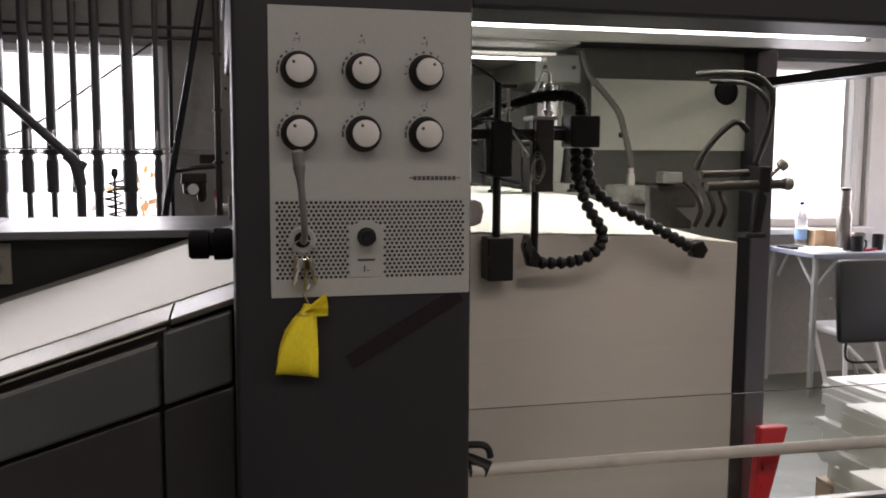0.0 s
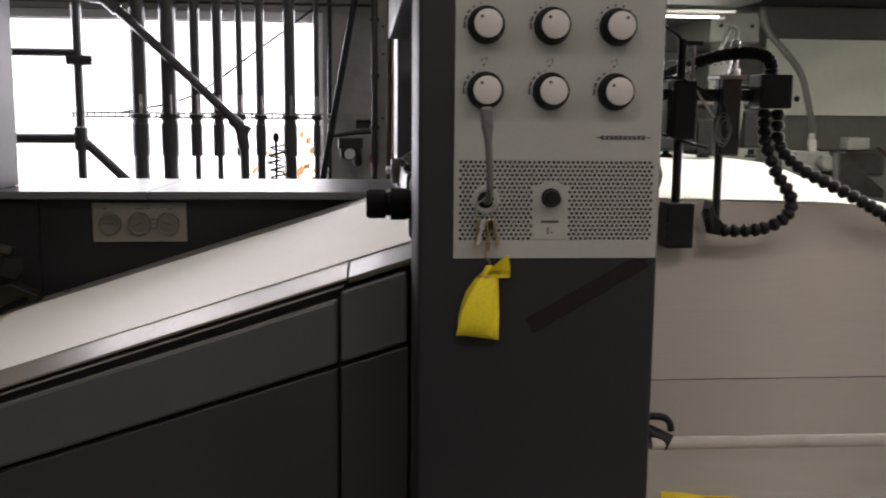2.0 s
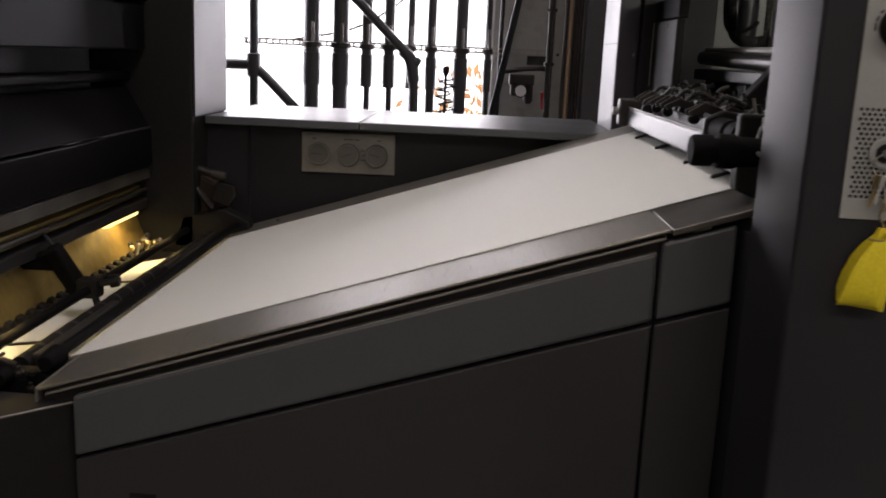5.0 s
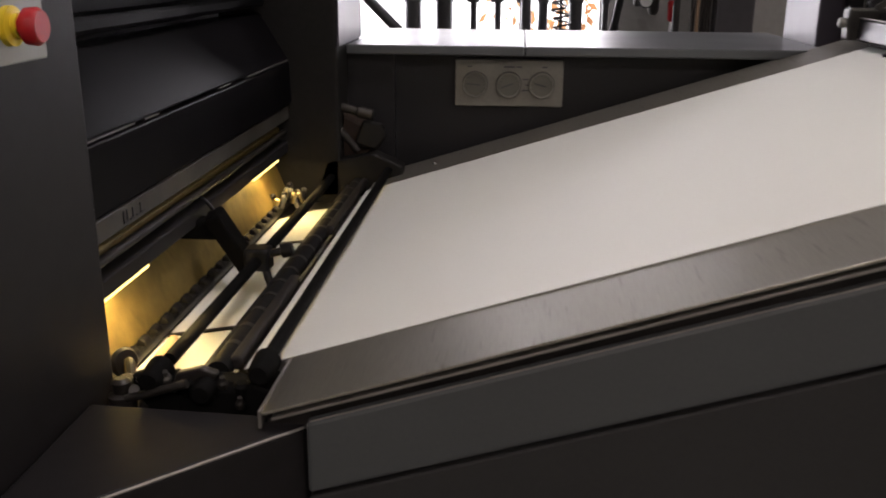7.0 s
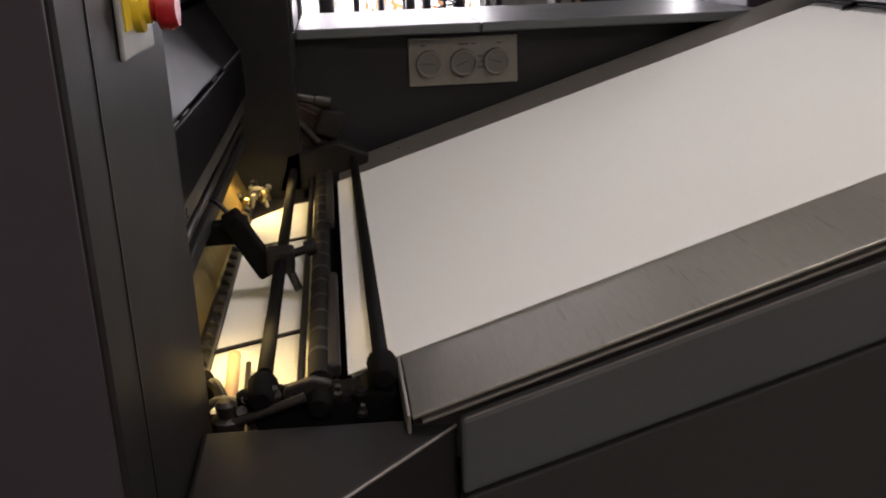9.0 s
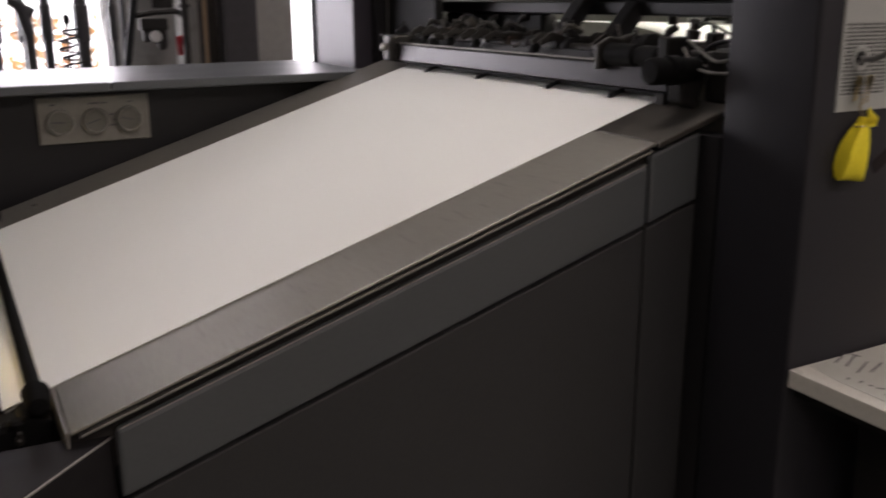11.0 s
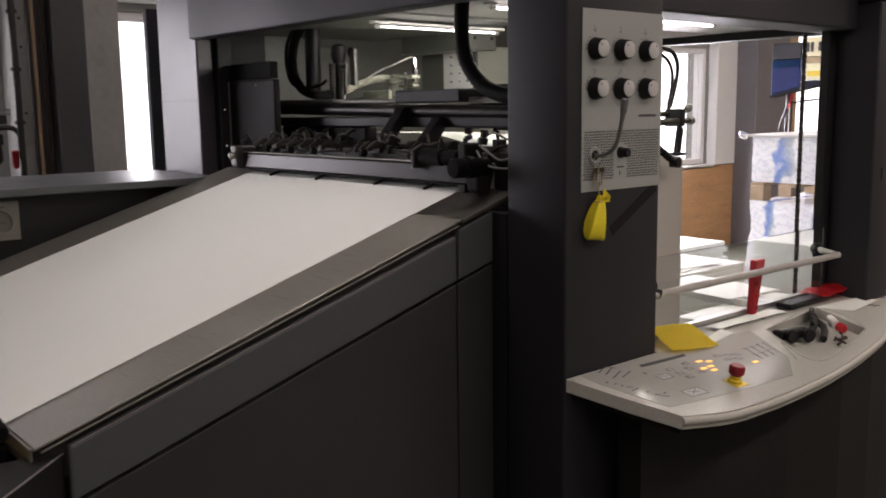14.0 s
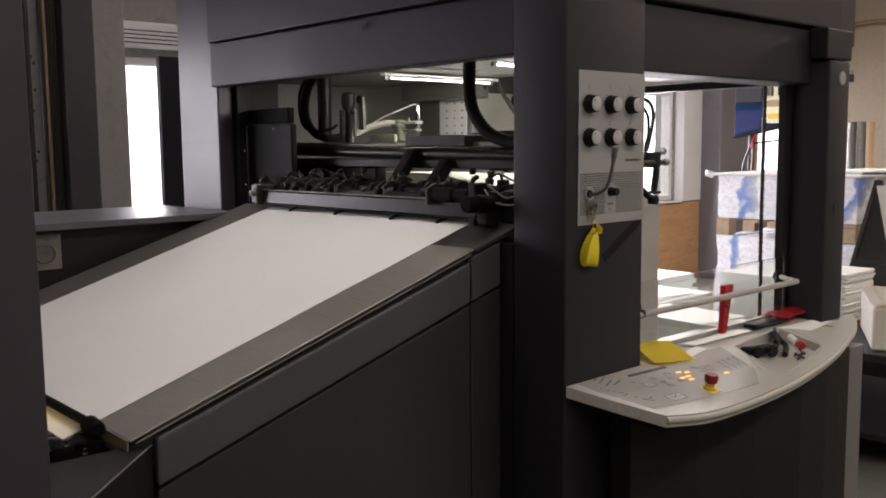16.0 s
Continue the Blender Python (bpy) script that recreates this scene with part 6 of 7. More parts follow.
part("stem", turned((1.11, 1.2, 1.414), (0, 0, 1), [(0, 0.014), (0.03, 0.012), (0.032, 0.009), (0.05, 0.008)], 14), STEEL, cl, smooth=True)
part("dark_block", box(1.19, 1.33, 1.2, 1.4, 1.345, 1.42, 0.01), STEEL_OILY, cl)
part("block", box(1.19, 1.252, 1.15, 1.2, 1.42, 1.455, 0.006), CLAMP_GREY, cl)
part("round_block", turned((1.13, 1.17, 1.385), (0, -1, 0), [(0, 0.02), (0.03, 0.022), (0.035, 0.016)], 16), CLAMP_GREY, cl, smooth=True)
part("suction_disc", turned((0.87, 1.1, 1.352), (0, 0, 1), [(0, 0.07), (0.006, 0.06), (0.012, 0.03), (0.03, 0.02)], 24), STEEL, cl, smooth=True)

# roof plate detail
holes = bmesh.new()
for i in range(90):
    for j in range(19):
        own = bmesh.new()
        cx, cy = 0.34 + i * 0.018, 0.20 + j * 0.02 + (i % 2) * 0.01
        for k in range(6):
            own.verts.new((cx + 0.005 * math.cos(k * math.pi / 3), cy + 0.005 * math.sin(k * math.pi / 3), 1.7985))
        own.faces.new(own.verts)
        merge(holes, own)
tagged(part("vent_holes", holes, BLACK, fh, "rows of small vent holes"), kind="stuff")
part("hole", turned((-0.0505, 0.846, 1.905 - 0.01), (-1, 0, 0), [(0, 0.014), (0.0015, 0.014)], 18), BLACK, fh)
part("stud", turned((1.39, -0.06, 1.735), (0, -1, 0), [(0, 0.024), (0.004, 0.024), (0.006, 0.02)], 24), PANEL_GREY, fh, "round grey stud")
part("joint", box(-0.0135, -0.0115, 1.865, 2.175, 1.533, 1.536), INK, fh)
part("latch", box(1.36, 1.372, -0.063, -0.059, 1.25, 1.29, 0.002), BLACK, fh)

# chain of the pile lift
chain = thing("lift_chain", (1.255, 0.16, 0.9), "dark roller chain hanging beside the end column", "chain")
for k in range(60):
    z = 0.84 + k * 0.0165
    part("link", box(1.2455 - 0.0025 * (k % 2), 1.2595 + 0.0025 * (k % 2), 0.150 + 0.002 * (k % 2), 0.163 - 0.002 * (k % 2), z, z + 0.0175, 0.003, seg=1), STEEL_OILY, chain)
for a, b in ((0.6, 0.84),):
    part("chain_guide", box(1.24, 1.263, 0.145, 0.165, a, b), STEEL_OILY, chain)

# safety screen, hand rail and wedge
sc = thing("safety_screen", (0.75, 0.07, 0.87), "clear acrylic safety screen between the columns", "safety screen")
sheet = part("pane", box(0.296, 1.262, 0.068, 0.074, 0.892, 1.10, 0.0008), GLASS, sc)
sheet.visible_shadow = False
part("foot_rail", box(0.296, 1.262, 0.06, 0.082, 0.885, 0.901, 0.002), ALU, sc)
hr = thing("hand_rail", (0.75, -0.015, 1.025), "pale grey tubular hand rail across the feeder", "hand rail")
part("tube", hose([(0.325, 0.0205, 1.018), (0.33, 0.020, 1.018), (0.7, 0.004, 1.021), (1.15, -0.015, 1.025), (1.185, -0.012, 1.025), (1.203, 0.008, 1.026), (1.22, 0.04, 1.027), (1.262, 0.09, 1.027)], 0.0098, 8, 16), RAIL_PAINT, hr, smooth=True)
part("end_socket", rod((0.292, 0.038, 1.036), (0.331, 0.0205, 1.018), 0.0100, 0.0135, 18), BLACK, hr, smooth=True)
part("end_hook", hose([(0.294, 0.045, 1.050), (0.308, 0.043, 1.052), (0.326, 0.040, 1.051), (0.335, 0.038, 1.044), (0.338, 0.037, 1.031)], 0.0055, 8, 10), BLACK, hr, smooth=True)
part("wall_socket", turned((1.264, 0.095, 1.027), (-0.7, -0.7, 0), [(0, 0.02), (0.01, 0.022), (0.03, 0.016)], 16), BLACK, hr, smooth=True)
wg = bmesh.new()
prism([(0.806, 0.886), (0.829, 0.886), (0.868, 1.045), (0.816, 1.045)], "y", 0.040, 0.060, 0.003, wg)
wedge = thing("red_wedge", (0.82, 0.05, 0.886), "tall red plastic wedge standing behind the rail", "wedge")
part("body", wg, RED, wedge)
for k in range(4):
    z = 0.90 + k * 0.036
    part("rib", box(0.818 + k * 0.001, 0.830 + k * 0.006, 0.036, 0.0405, z, z + 0.01, 0.001), RED, wedge)

# ---- wall fittings behind the press ----
vg = thing("air_regulator", (-0.2, 4.0, 1.25), "compressed-air regulator with a small gauge and red handle", "regulator")
part("body", box(-0.27, -0.13, 3.97, 4.03, 1.33, 1.39, 0.008), STEEL_OILY, vg)
part("bowl", turned((-0.16, 4.0, 1.33), (0, 0, -1), [(0, 0.025), (0.08, 0.028), (0.1, 0.016)], 16), STEEL_OILY, vg, smooth=True)
part("bowl", turned((-0.24, 4.0, 1.33), (0, 0, -1), [(0, 0.02), (0.05, 0.02), (0.06, 0.01)], 16), STEEL_OILY, vg, smooth=True)
g = part("gauge", turned((-0.204, 3.97, 1.30), (0, -1, 0), [(0, 0.036), (0.02, 0.036), (0.022, 0.032)], 24), BLACK, vg, smooth=True)
part("dial", turned((-0.204, 3.9475, 1.30), (0, -1, 0), [(0, 0.030), (0.001, 0.030)], 24), WHITE, g)
part("handle", turned((-0.075, 3.98, 1.30), (0, 0, -1), [(0, 0.012), (0.01, 0.02), (0.09, 0.016), (0.1, 0.008)], 14), RED, vg, "red handle", smooth=True)
part("pipe", hose([(-0.30, 4.03, 1.40), (-0.15, 4.03, 1.42), (-0.05, 4.0, 1.40), (-0.02, 3.95, 1.2), (-0.02, 3.93, 0.8)], 0.014, 8, 10), STEEL_OILY, vg, smooth=True)
part("plate", box(-0.17, -0.06, 4.14, 4.16, 1.44, 1.49, 0.003), STEEL_OILY, vg)
for z in (2.13, 2.19):
    solo("wall_conduit", rod((-2.6, 4.12, z), (-0.07, 4.12, z + 0.004), 0.009), STEEL_OILY, "thin conduit running above the window", "conduit", group="conduits above the window", smooth=True)
for z in (1.44, 1.72, 2.02):
    solo("pipe_flange", rod((-0.066, 3.88, z), (-0.066, 3.88, z + 0.02), 0.028, bev=0.003), STEEL_OILY, "dark flange round the wall pipe", "flange", group="pipe flanges", smooth=True)
for z in (1.5, 1.85, 2.0):
    for x in (-0.02, 0.10):
        solo("wall_bolt", turned((x, 3.92, z), (0, -1, 0), [(0, 0.008), (0.006, 0.008), (0.008, 0.005)], 10), STEEL_OILY, "dark bolt head in the wall pillar", "bolt", group="bolts in the pillar")
cw = thing("curled_wire", (-0.617, 4.0, 1.0), "dark post wrapped in curled wire before the window", "wire")
part("post", rod((-0.617, 4.0, 0.95), (-0.617, 4.0, 1.41), 0.008), BLACK, cw)
part("knob", turned((-0.617, 4.0, 1.36), (0, 0, 1), [(0, 0.01), (0.02, 0.02), (0.045, 0.018), (0.055, 0.008)], 14), BLACK, cw, smooth=True)
part("wire", hose([(-0.617 + (0.042 + 0.016 * math.sin(k * 1.7)) * math.cos(k * 1.3), 4.0 + 0.03 * math.sin(k * 1.3), 1.02 + k * 0.0085) for k in range(40)], 0.006, 3, 6), BLACK, cw, smooth=True)
solo("sagging_cable", hose([(-1.5, 4.16, 1.52), (-1.1, 4.16, 1.62), (-0.7, 4.16, 1.9), (-0.4, 4.16, 2.12)], 0.0065, 8, 6), STEEL_OILY, "thin cable slanting across the window", "cable")
ac = thing("air_unit", (1.0, 4.12, 2.2), "white slotted air unit above the narrow window", "air unit")
part("casing", box(0.54, 1.5, 4.03, 4.195, 2.15, 2.30, 0.012), WHITE, ac)
for k in range(4):
    part("slot", box(0.56, 1.48, 4.027, 4.031, 2.165 + k * 0.025, 2.172 + k * 0.025), BLACK, ac)
solo("dark_partition", box(0.285, 1.1, 2.98, 3.02, 0, 1.985, 0.004), CHARCOAL, "dark metal partition panel behind the press", "partition")
solo("riser_cable", rod((-0.33, 4.14, 0.2), (-0.31, 4.14, 3.6), 0.012), BLACK, "thick black cable bundle running up the pillar", "cable", smooth=True)

# ---- bench by the middle window ----
BENCH = mat("blue_grey_laminate", (0.19, 0.21, 0.26), 0.4, vary=0.08)
tb = thing("work_bench", (4.3, 3.85, 0), "blue-grey topped work bench on white steel legs", "bench")
part("top", box(3.46, 5.3, 3.58, 4.16, 0.875, 0.905, 0.004), BENCH, tb)
for x in (3.5, 5.2):
    for y in (3.62, 4.1):
        part("leg", box(x - 0.014, x + 0.014, y - 0.014, y + 0.014, 0.0, 0.875, 0.003), PANEL_GREY, tb)
part("leg", rod((3.50, 4.05, 0.87), (3.42, 4.08, 0.0), 0.015), PANEL_GREY, tb)
for a, b in (((3.5, 3.62, 0.68), (3.66, 3.62, 0.87)), ((3.5, 3.62, 0.68), (3.5, 3.8, 0.87)), ((3.5, 4.0, 0.72), (3.5, 3.9, 0.87)), ((3.62, 3.62, 0.62), (3.95, 3.7, 0.0))):
    part("brace", rod(a, b, 0.010), PANEL_GREY, tb)
FLASK = mat("satin_flask_steel", (0.14, 0.125, 0.115), 0.42, metal=0.6, vary=0.1, grain=60)
th = thing("thermos_flask", (3.78, 3.74, 0.905), "brushed steel thermos flask with black lid on the bench", "flask")
part("body", turned((3.78, 3.74, 0.906), (0, 0, 1), [(0, 0.043), (0.005, 0.045), (0.22, 0.045), (0.26, 0.032), (0.275, 0.032)], 22), FLASK, th, smooth=True)
part("lid", turned((3.78, 3.74, 1.182), (0, 0, 1), [(0, 0.034), (0.10, 0.034), (0.105, 0.03)], 20), FLASK, th, smooth=True)
part("rim", turned((3.78, 3.74, 1.285), (0, 0, 1), [(0, 0.035), (0.014, 0.035)], 20), BLACK, th)
mg = thing("mug", (3.82, 3.68, 0.905), "black mug on the bench", "mug")
part("cup", turned((3.82, 3.66, 0.906), (0, 0, 1), [(0, 0.034), (0.004, 0.038), (0.095, 0.04), (0.095, 0.035), (0.02, 0.032)], 20), BLACK, mg, smooth=True)
part("handle", hose([(3.86, 3.66, 0.975), (3.885, 3.66, 0.97), (3.885, 3.66, 0.93), (3.857, 3.66, 0.925)], 0.006, 5, 8), BLACK, mg, smooth=True)
wb = thing("water_bottle", (3.62, 3.95, 0.905), "clear water bottle with blue label and cap", "bottle")
part("body", turned((3.62, 3.95, 0.906), (0, 0, 1), [(0, 0.036), (0.2, 0.038), (0.26, 0.016), (0.275, 0.014)], 20), FILM, wb, smooth=True)
part("label", turned((3.62, 3.95, 0.96), (0, 0, 1), [(0, 0.0395), (0.07, 0.0395)], 20), mat("light_blue_label", (0.25, 0.42, 0.7), 0.4), wb)
part("cap", turned((3.62, 3.95, 1.18), (0, 0, 1), [(0, 0.017), (0.025, 0.017)], 16), BLUE, wb)
for x, y, w, h_ in ((3.66, 3.86, 0.09, 0.12), (3.76, 3.90, 0.16, 0.11), (3.92, 3.88, 0.10, 0.09)):
    solo("cardboard_box", box(x, x + w, y, y + 0.12, 0.906, 0.906 + h_, 0.002), CARD, "small brown cardboard box on the bench", "box", group="boxes on the bench")
for k, (x, y) in enumerate(((3.50, 3.62), (3.53, 3.64), (3.55, 3.80))):
    solo("paper_sheaf", tilt(box(0, 0.22, 0, 0.16, 0, 0.008, 0.001), pose(x, y, 0.906 + 0.0085 * (k == 1), 0, 0, 12 * k)), PAPER, "loose white papers on the bench", "paper", group="papers on the bench")
solo("dark_folder", box(3.48, 3.62, 3.84, 4.0, 0.906, 0.92, 0.002), BLACK, "dark folder lying on the bench", "folder")
solo("red_pen", rod((3.87, 3.66, 0.913), (4.0, 3.70, 0.913), 0.008), RED, "red marker pen on the bench", "pen")
for x, y, m in ((4.02, 3.72, BLACK), (3.98, 3.84, GREEN_GREY)):
    solo("beaker", turned((x, y, 0.906), (0, 0, 1), [(0, 0.033), (0.10, 0.036), (0.10, 0.03), (0.02, 0.028)], 18), m, "small dark beaker on the bench", "cup", group="beakers on the bench", smooth=True)
ch = thing("work_chair", (3.75, 3.35, 0), "black padded work chair on a pale frame", "chair")
part("backrest", tilt(box(-0.33, 0.3, -0.03, 0.03, -0.27, 0.22, 0.03), pose(3.75, 3.30, 0.68, -6, 0, 0)), BLACK, ch, smooth=True)
part("seat", box(3.52, 4.00, 3.32, 3.70, 0.42, 0.47, 0.02), WHITE, ch)
for x in (3.54, 3.96):
    part("leg", rod((x, 3.36, 0.42), (x - 0.03, 3.30, 0.0), 0.014), WHITE, ch)
    part("leg", rod((x, 3.66, 0.42), (x + 0.02, 3.50, 0.0), 0.014), WHITE, ch)
part("brace", rod((3.53, 3.32, 0.38), (3.75, 3.32, 0.18), 0.012), WHITE, ch)
part("stay", hose([(3.50, 3.28, 0.5), (3.48, 3.28, 0.36), (3.52, 3.28, 0.3), (3.70, 3.28, 0.29)], 0.008, 6, 8), BLACK, ch, smooth=True)


# ---- paper stacks behind the feeder ----
def pallet(x0, x1, y0, y1, z0, owner):
    for k in range(5):
        a = y0 + (y1 - y0 - 0.1) * k / 4
        part("board", box(x0, x1, a, a + 0.1, z0 + 0.1, z0 + 0.122, 0.002), PALLET, owner)
    for k in range(3):
        a = x0 + (x1 - x0 - 0.1) * k / 2
        for b in (y0, (y0 + y1) / 2 - 0.05, y1 - 0.1):
            part("block", box(a, a + 0.1, b, b + 0.1, z0, z0 + 0.098, 0.002), PALLET, owner)


def ream_stack(name, x0, x1, y0, y1, z1, label, seed, layer=0.045, loose=0.02, on=0.125, turn=0):
    rnd = random.Random(seed)
    t = thing(name, ((x0 + x1) / 2, (y0 + y1) / 2, 0), label, "paper stack", "paper stacks behind the feeder")
    pallet(x0, x1, y0, y1, 0.0, t)
    z = on
    while z < z1 - 0.005:
        h_ = min(layer * rnd.uniform(0.6, 1.4), z1 - z)
        dx, dy = rnd.uniform(-loose, loose), rnd.uniform(-loose, loose)
        part("ream", box(x0 + dx, x1 + dx, y0 + dy, y1 + dy, z, z + h_ - 0.0012, 0.0015, seg=1), PAPER, t)
        z += h_
    return t


s2 = ream_stack("paper_stack", 2.10, 2.37, 0.72, 1.50, 0.62, "stack of white printed sheets on a pallet", 1)
for k in range(14):
    x, y = 2.12 + 0.015 * k, 0.80 + 0.3 * abs(math.sin(k * 1.9))
    part("print_mark", box(x, x + 0.02, y, y + 0.03 + 0.05 * abs(math.cos(k)), 0.6202, 0.6208), mat("grey_print", (0.3, 0.3, 0.31), 0.6) if k == 0 else bpy.data.materials["grey_print"], s2)
ream_stack("paper_stack", 1.69, 2.06, 0.32, 0.90, 0.60, "low stack of loose printed sheets on a pallet", 7, 0.03, 0.02)
ream_stack("paper_stack", 3.3, 3.95, 2.12, 2.5, 0.57, "stack of white paper reams on a pallet", 8, 0.05, 0.02)
ream_stack("paper_stack", 2.42, 3.3, 1.60, 2.06, 0.56, "uneven stack of white paper reams on a pallet", 2, 0.05, 0.035)
ream_stack("paper_stack", 3.45, 4.1, 1.12, 1.62, 0.68, "tall trimmed stack of white paper on a pallet", 3, 0.25, 0.001)
for k, (x, y, a) in enumerate(((2.75, 1.82, 6), (2.95, 1.85, -9), (2.05, 1.3, 20))):
    z = 0.562 if k < 2 else 0.5712
    solo("loose_sheet", tilt(box(-0.25, 0.25, -0.18, 0.18, 0, 0.004, 0.0005), pose(x, y, z + 0.005 * k, 0, 0, a) if k < 2 else pose(2.25, 1.12, 0.6215, 0, 0, 84)), PAPER, "loose white sheet lying on a stack", "paper", group="loose sheets on the stacks")

# wrapped pallet stacks
WRAP = mat("printed_film_wrap", (0.90, 0.905, 0.93), 0.25, vary=0.07, grain=9, bump=0.5, stretch=(1, 1, 4))
wt = WRAP.node_tree
wc = wt.nodes.new("ShaderNodeTexCoord")


slant = wt.nodes.new("ShaderNodeVectorRotate")
slant.rotation_type = "X_AXIS"
slant.inputs["Angle"].default_value = radians(-14)
wt.links.new(wc.outputs["Object"], slant.inputs["Vector"])


def wrap_bands(scale, warp, low, high):
    """Upright bands of print, a soft mask between low and high."""
    w_ = wt.nodes.new("ShaderNodeTexWave")
    w_.bands_direction = "Y"
    w_.inputs["Scale"].default_value, w_.inputs["Distortion"].default_value, w_.inputs["Detail"].default_value, w_.inputs["Detail Scale"].default_value = scale, warp, 4.0, 5.0
    wt.links.new(slant.outputs[0], w_.inputs["Vector"])
    r_ = wt.nodes.new("ShaderNodeValToRGB")
    r_.color_ramp.elements[0].position, r_.color_ramp.elements[1].position = low, high
    wt.links.new(w_.outputs["Color"], r_.inputs["Fac"])
    return r_.outputs["Color"]


print_tone = wt.nodes.new("ShaderNodeMixRGB")
print_tone.inputs[1].default_value, print_tone.inputs[2].default_value = (0.22, 0.33, 0.66, 1), (0.56, 0.60, 0.62, 1)
wt.links.new(wrap_bands(0.45, 2.0, 0.4, 0.7), print_tone.inputs[0])
wrap_mix = wt.nodes.new("ShaderNodeMixRGB")
wt.links.new(wrap_bands(0.9, 3.0, 0.80, 0.95), wrap_mix.inputs[0])
wt.links.new(wt.nodes["Color Ramp"].outputs["Color"], wrap_mix.inputs[1])
wt.links.new(print_tone.outputs[0], wrap_mix.inputs[2])
seams = wt.nodes.new("ShaderNodeTexWave")
seams.bands_direction = "Z"
seams.inputs["Scale"].default_value, seams.inputs["Distortion"].default_value, seams.inputs["Detail Scale"].default_value = 6.0, 9.0, 3.0
wt.links.new(wc.outputs["Object"], seams.inputs["Vector"])
seam_tone = wt.nodes.new("ShaderNodeValToRGB")
seam_tone.color_ramp.elements[0].color, seam_tone.color_ramp.elements[1].color = (0.85, 0.86, 0.91, 1), (1, 1, 1, 1)
seam_tone.color_ramp.elements[1].position = 0.35
wt.links.new(seams.outputs["Color"], seam_tone.inputs["Fac"])
ream_mix = wt.nodes.new("ShaderNodeMixRGB")
ream_mix.blend_type = "MULTIPLY"
ream_mix.inputs[0].default_value = 1.0
wt.links.new(wrap_mix.outputs[0], ream_mix.inputs[1])
wt.links.new(seam_tone.outputs["Color"], ream_mix.inputs[2])
wt.links.new(ream_mix.outputs[0], wt.nodes["Principled BSDF"].inputs["Base Color"])


def wrapped(x0, x1, y0, y1, z0, z1, owner, seed, slack):
    """Reams in film: one body with ream edges and wrinkles pressing through the wrap."""
    bm = box(x0, x1, y0, y1, z0, z1, 0.0)
    bmesh.ops.subdivide_edges(bm, edges=bm.edges[:], cuts=30, use_grid_fill=True)
    mid = Vector(((x0 + x1) / 2, (y0 + y1) / 2, 0))
    for v in bm.verts:
        out = Vector((v.co.x - mid.x, v.co.y - mid.y, 0)).normalized()
        seam = noise.noise(Vector((seed, v.co.y * 0.6, v.co.z * 26)))
        fold = noise.noise(Vector((v.co.x * 5, v.co.y * 5 + v.co.z * 4, v.co.z * 9 + seed)))
        bulge = noise.noise(Vector((v.co.x * 1.5 + seed, v.co.y * 2, v.co.z * 3)))
        v.co += out * (slack * (0.5 * seam + 0.7 * fold) + 2.2 * slack * bulge) + Vector((0, 0, 0.4 * slack * fold))
    part("film_wrap", bm, WRAP, owner, smooth=True)


ws = thing("wrapped_pallet", (4.6, 1.58, 0), "two film-wrapped paper pallets stacked on each other", "pallet stack")
pallet(4.16, 5.0, 1.06, 2.08, 0.0, ws)
wrapped(4.17, 5.0, 1.06, 2.09, 0.125, 0.836, ws, 5, 0.014)
pallet(4.16, 5.0, 1.06, 2.08, 0.84, ws)
wrapped(4.17, 5.0, 1.06, 2.08, 0.967, 1.272, ws, 6, 0.008)
lid = box(4.13, 5.02, 1.03, 2.12, 1.272, 1.292, 0.008)
part("cover_sheet", lid, WHITE, ws, "white cover sheet")
part("film_corner", tilt(box(-0.05, 0.05, -0.03, 0.03, -0.012, 0.012, 0.01), pose(4.13, 2.13, 1.285, 20, -15, 30)), WRAP, ws)
for k, (x, y, a) in enumerate(((4.5, 1.3, 12), (4.55, 1.15, -8))):
    solo("loose_sheet", tilt(box(-0.22, 0.22, -0.16, 0.16, 0, 0.012, 0.002), pose(x, y, 1.294 + 0.0125 * k, 0, 0, a)), PAPER, "loose white sheet lying on a stack", "paper", group="loose sheets on the stacks")
for x, y, h_, m in ((4.93, 1.445, 0.36, GREEN_GREY), (4.95, 1.385, 0.36, CLAMP_GREY), (4.96, 1.325, 0.355, CARD)):
    solo("upright_roll", turned((x, y, 1.293), (0, 0, 1), [(0, 0.029), (h_, 0.029), (h_, 0.022), (h_ - 0.02, 0.02)], 14), m, "cardboard roll standing on the pallet cover", "roll", group="rolls on the pallet", smooth=True)

# blue machine on a stand
NAVY = mat("dark_navy_lacquer", (0.003, 0.0045, 0.012), 0.5, vary=0.15, spec=0.15)
CREAM_LACQUER = mat("cream_lacquer", (0.74, 0.68, 0.44), 0.4, vary=0.08)
bmach = thing("blue_machine", (5.4, 2.3, 0), "blue and cream machine head with black tray on thin legs", "machine")
part("dark_hood", box(5.2, 5.29, 2.315, 2.555, 1.835, 1.96, 0.006), CHARCOAL, bmach)
part("blue_side", prism([(2.555, 1.565), (2.555, 1.833), (2.315, 1.833), (2.315, 1.625)], "x", 5.2, 5.29, 0.006), mat("deep_blue_plastic", (0.003, 0.014, 0.10), 0.5, vary=0.15, spec=0.2), bmach)
part("head", box(5.21, 5.29, 2.085, 2.312, 1.85, 1.995, 0.006), CREAM_LACQUER, bmach)
part("head_middle", box(5.215, 5.29, 2.095, 2.312, 1.80, 1.848, 0.004), mat("tan_lacquer", (0.40, 0.30, 0.17), 0.5, vary=0.15), bmach)
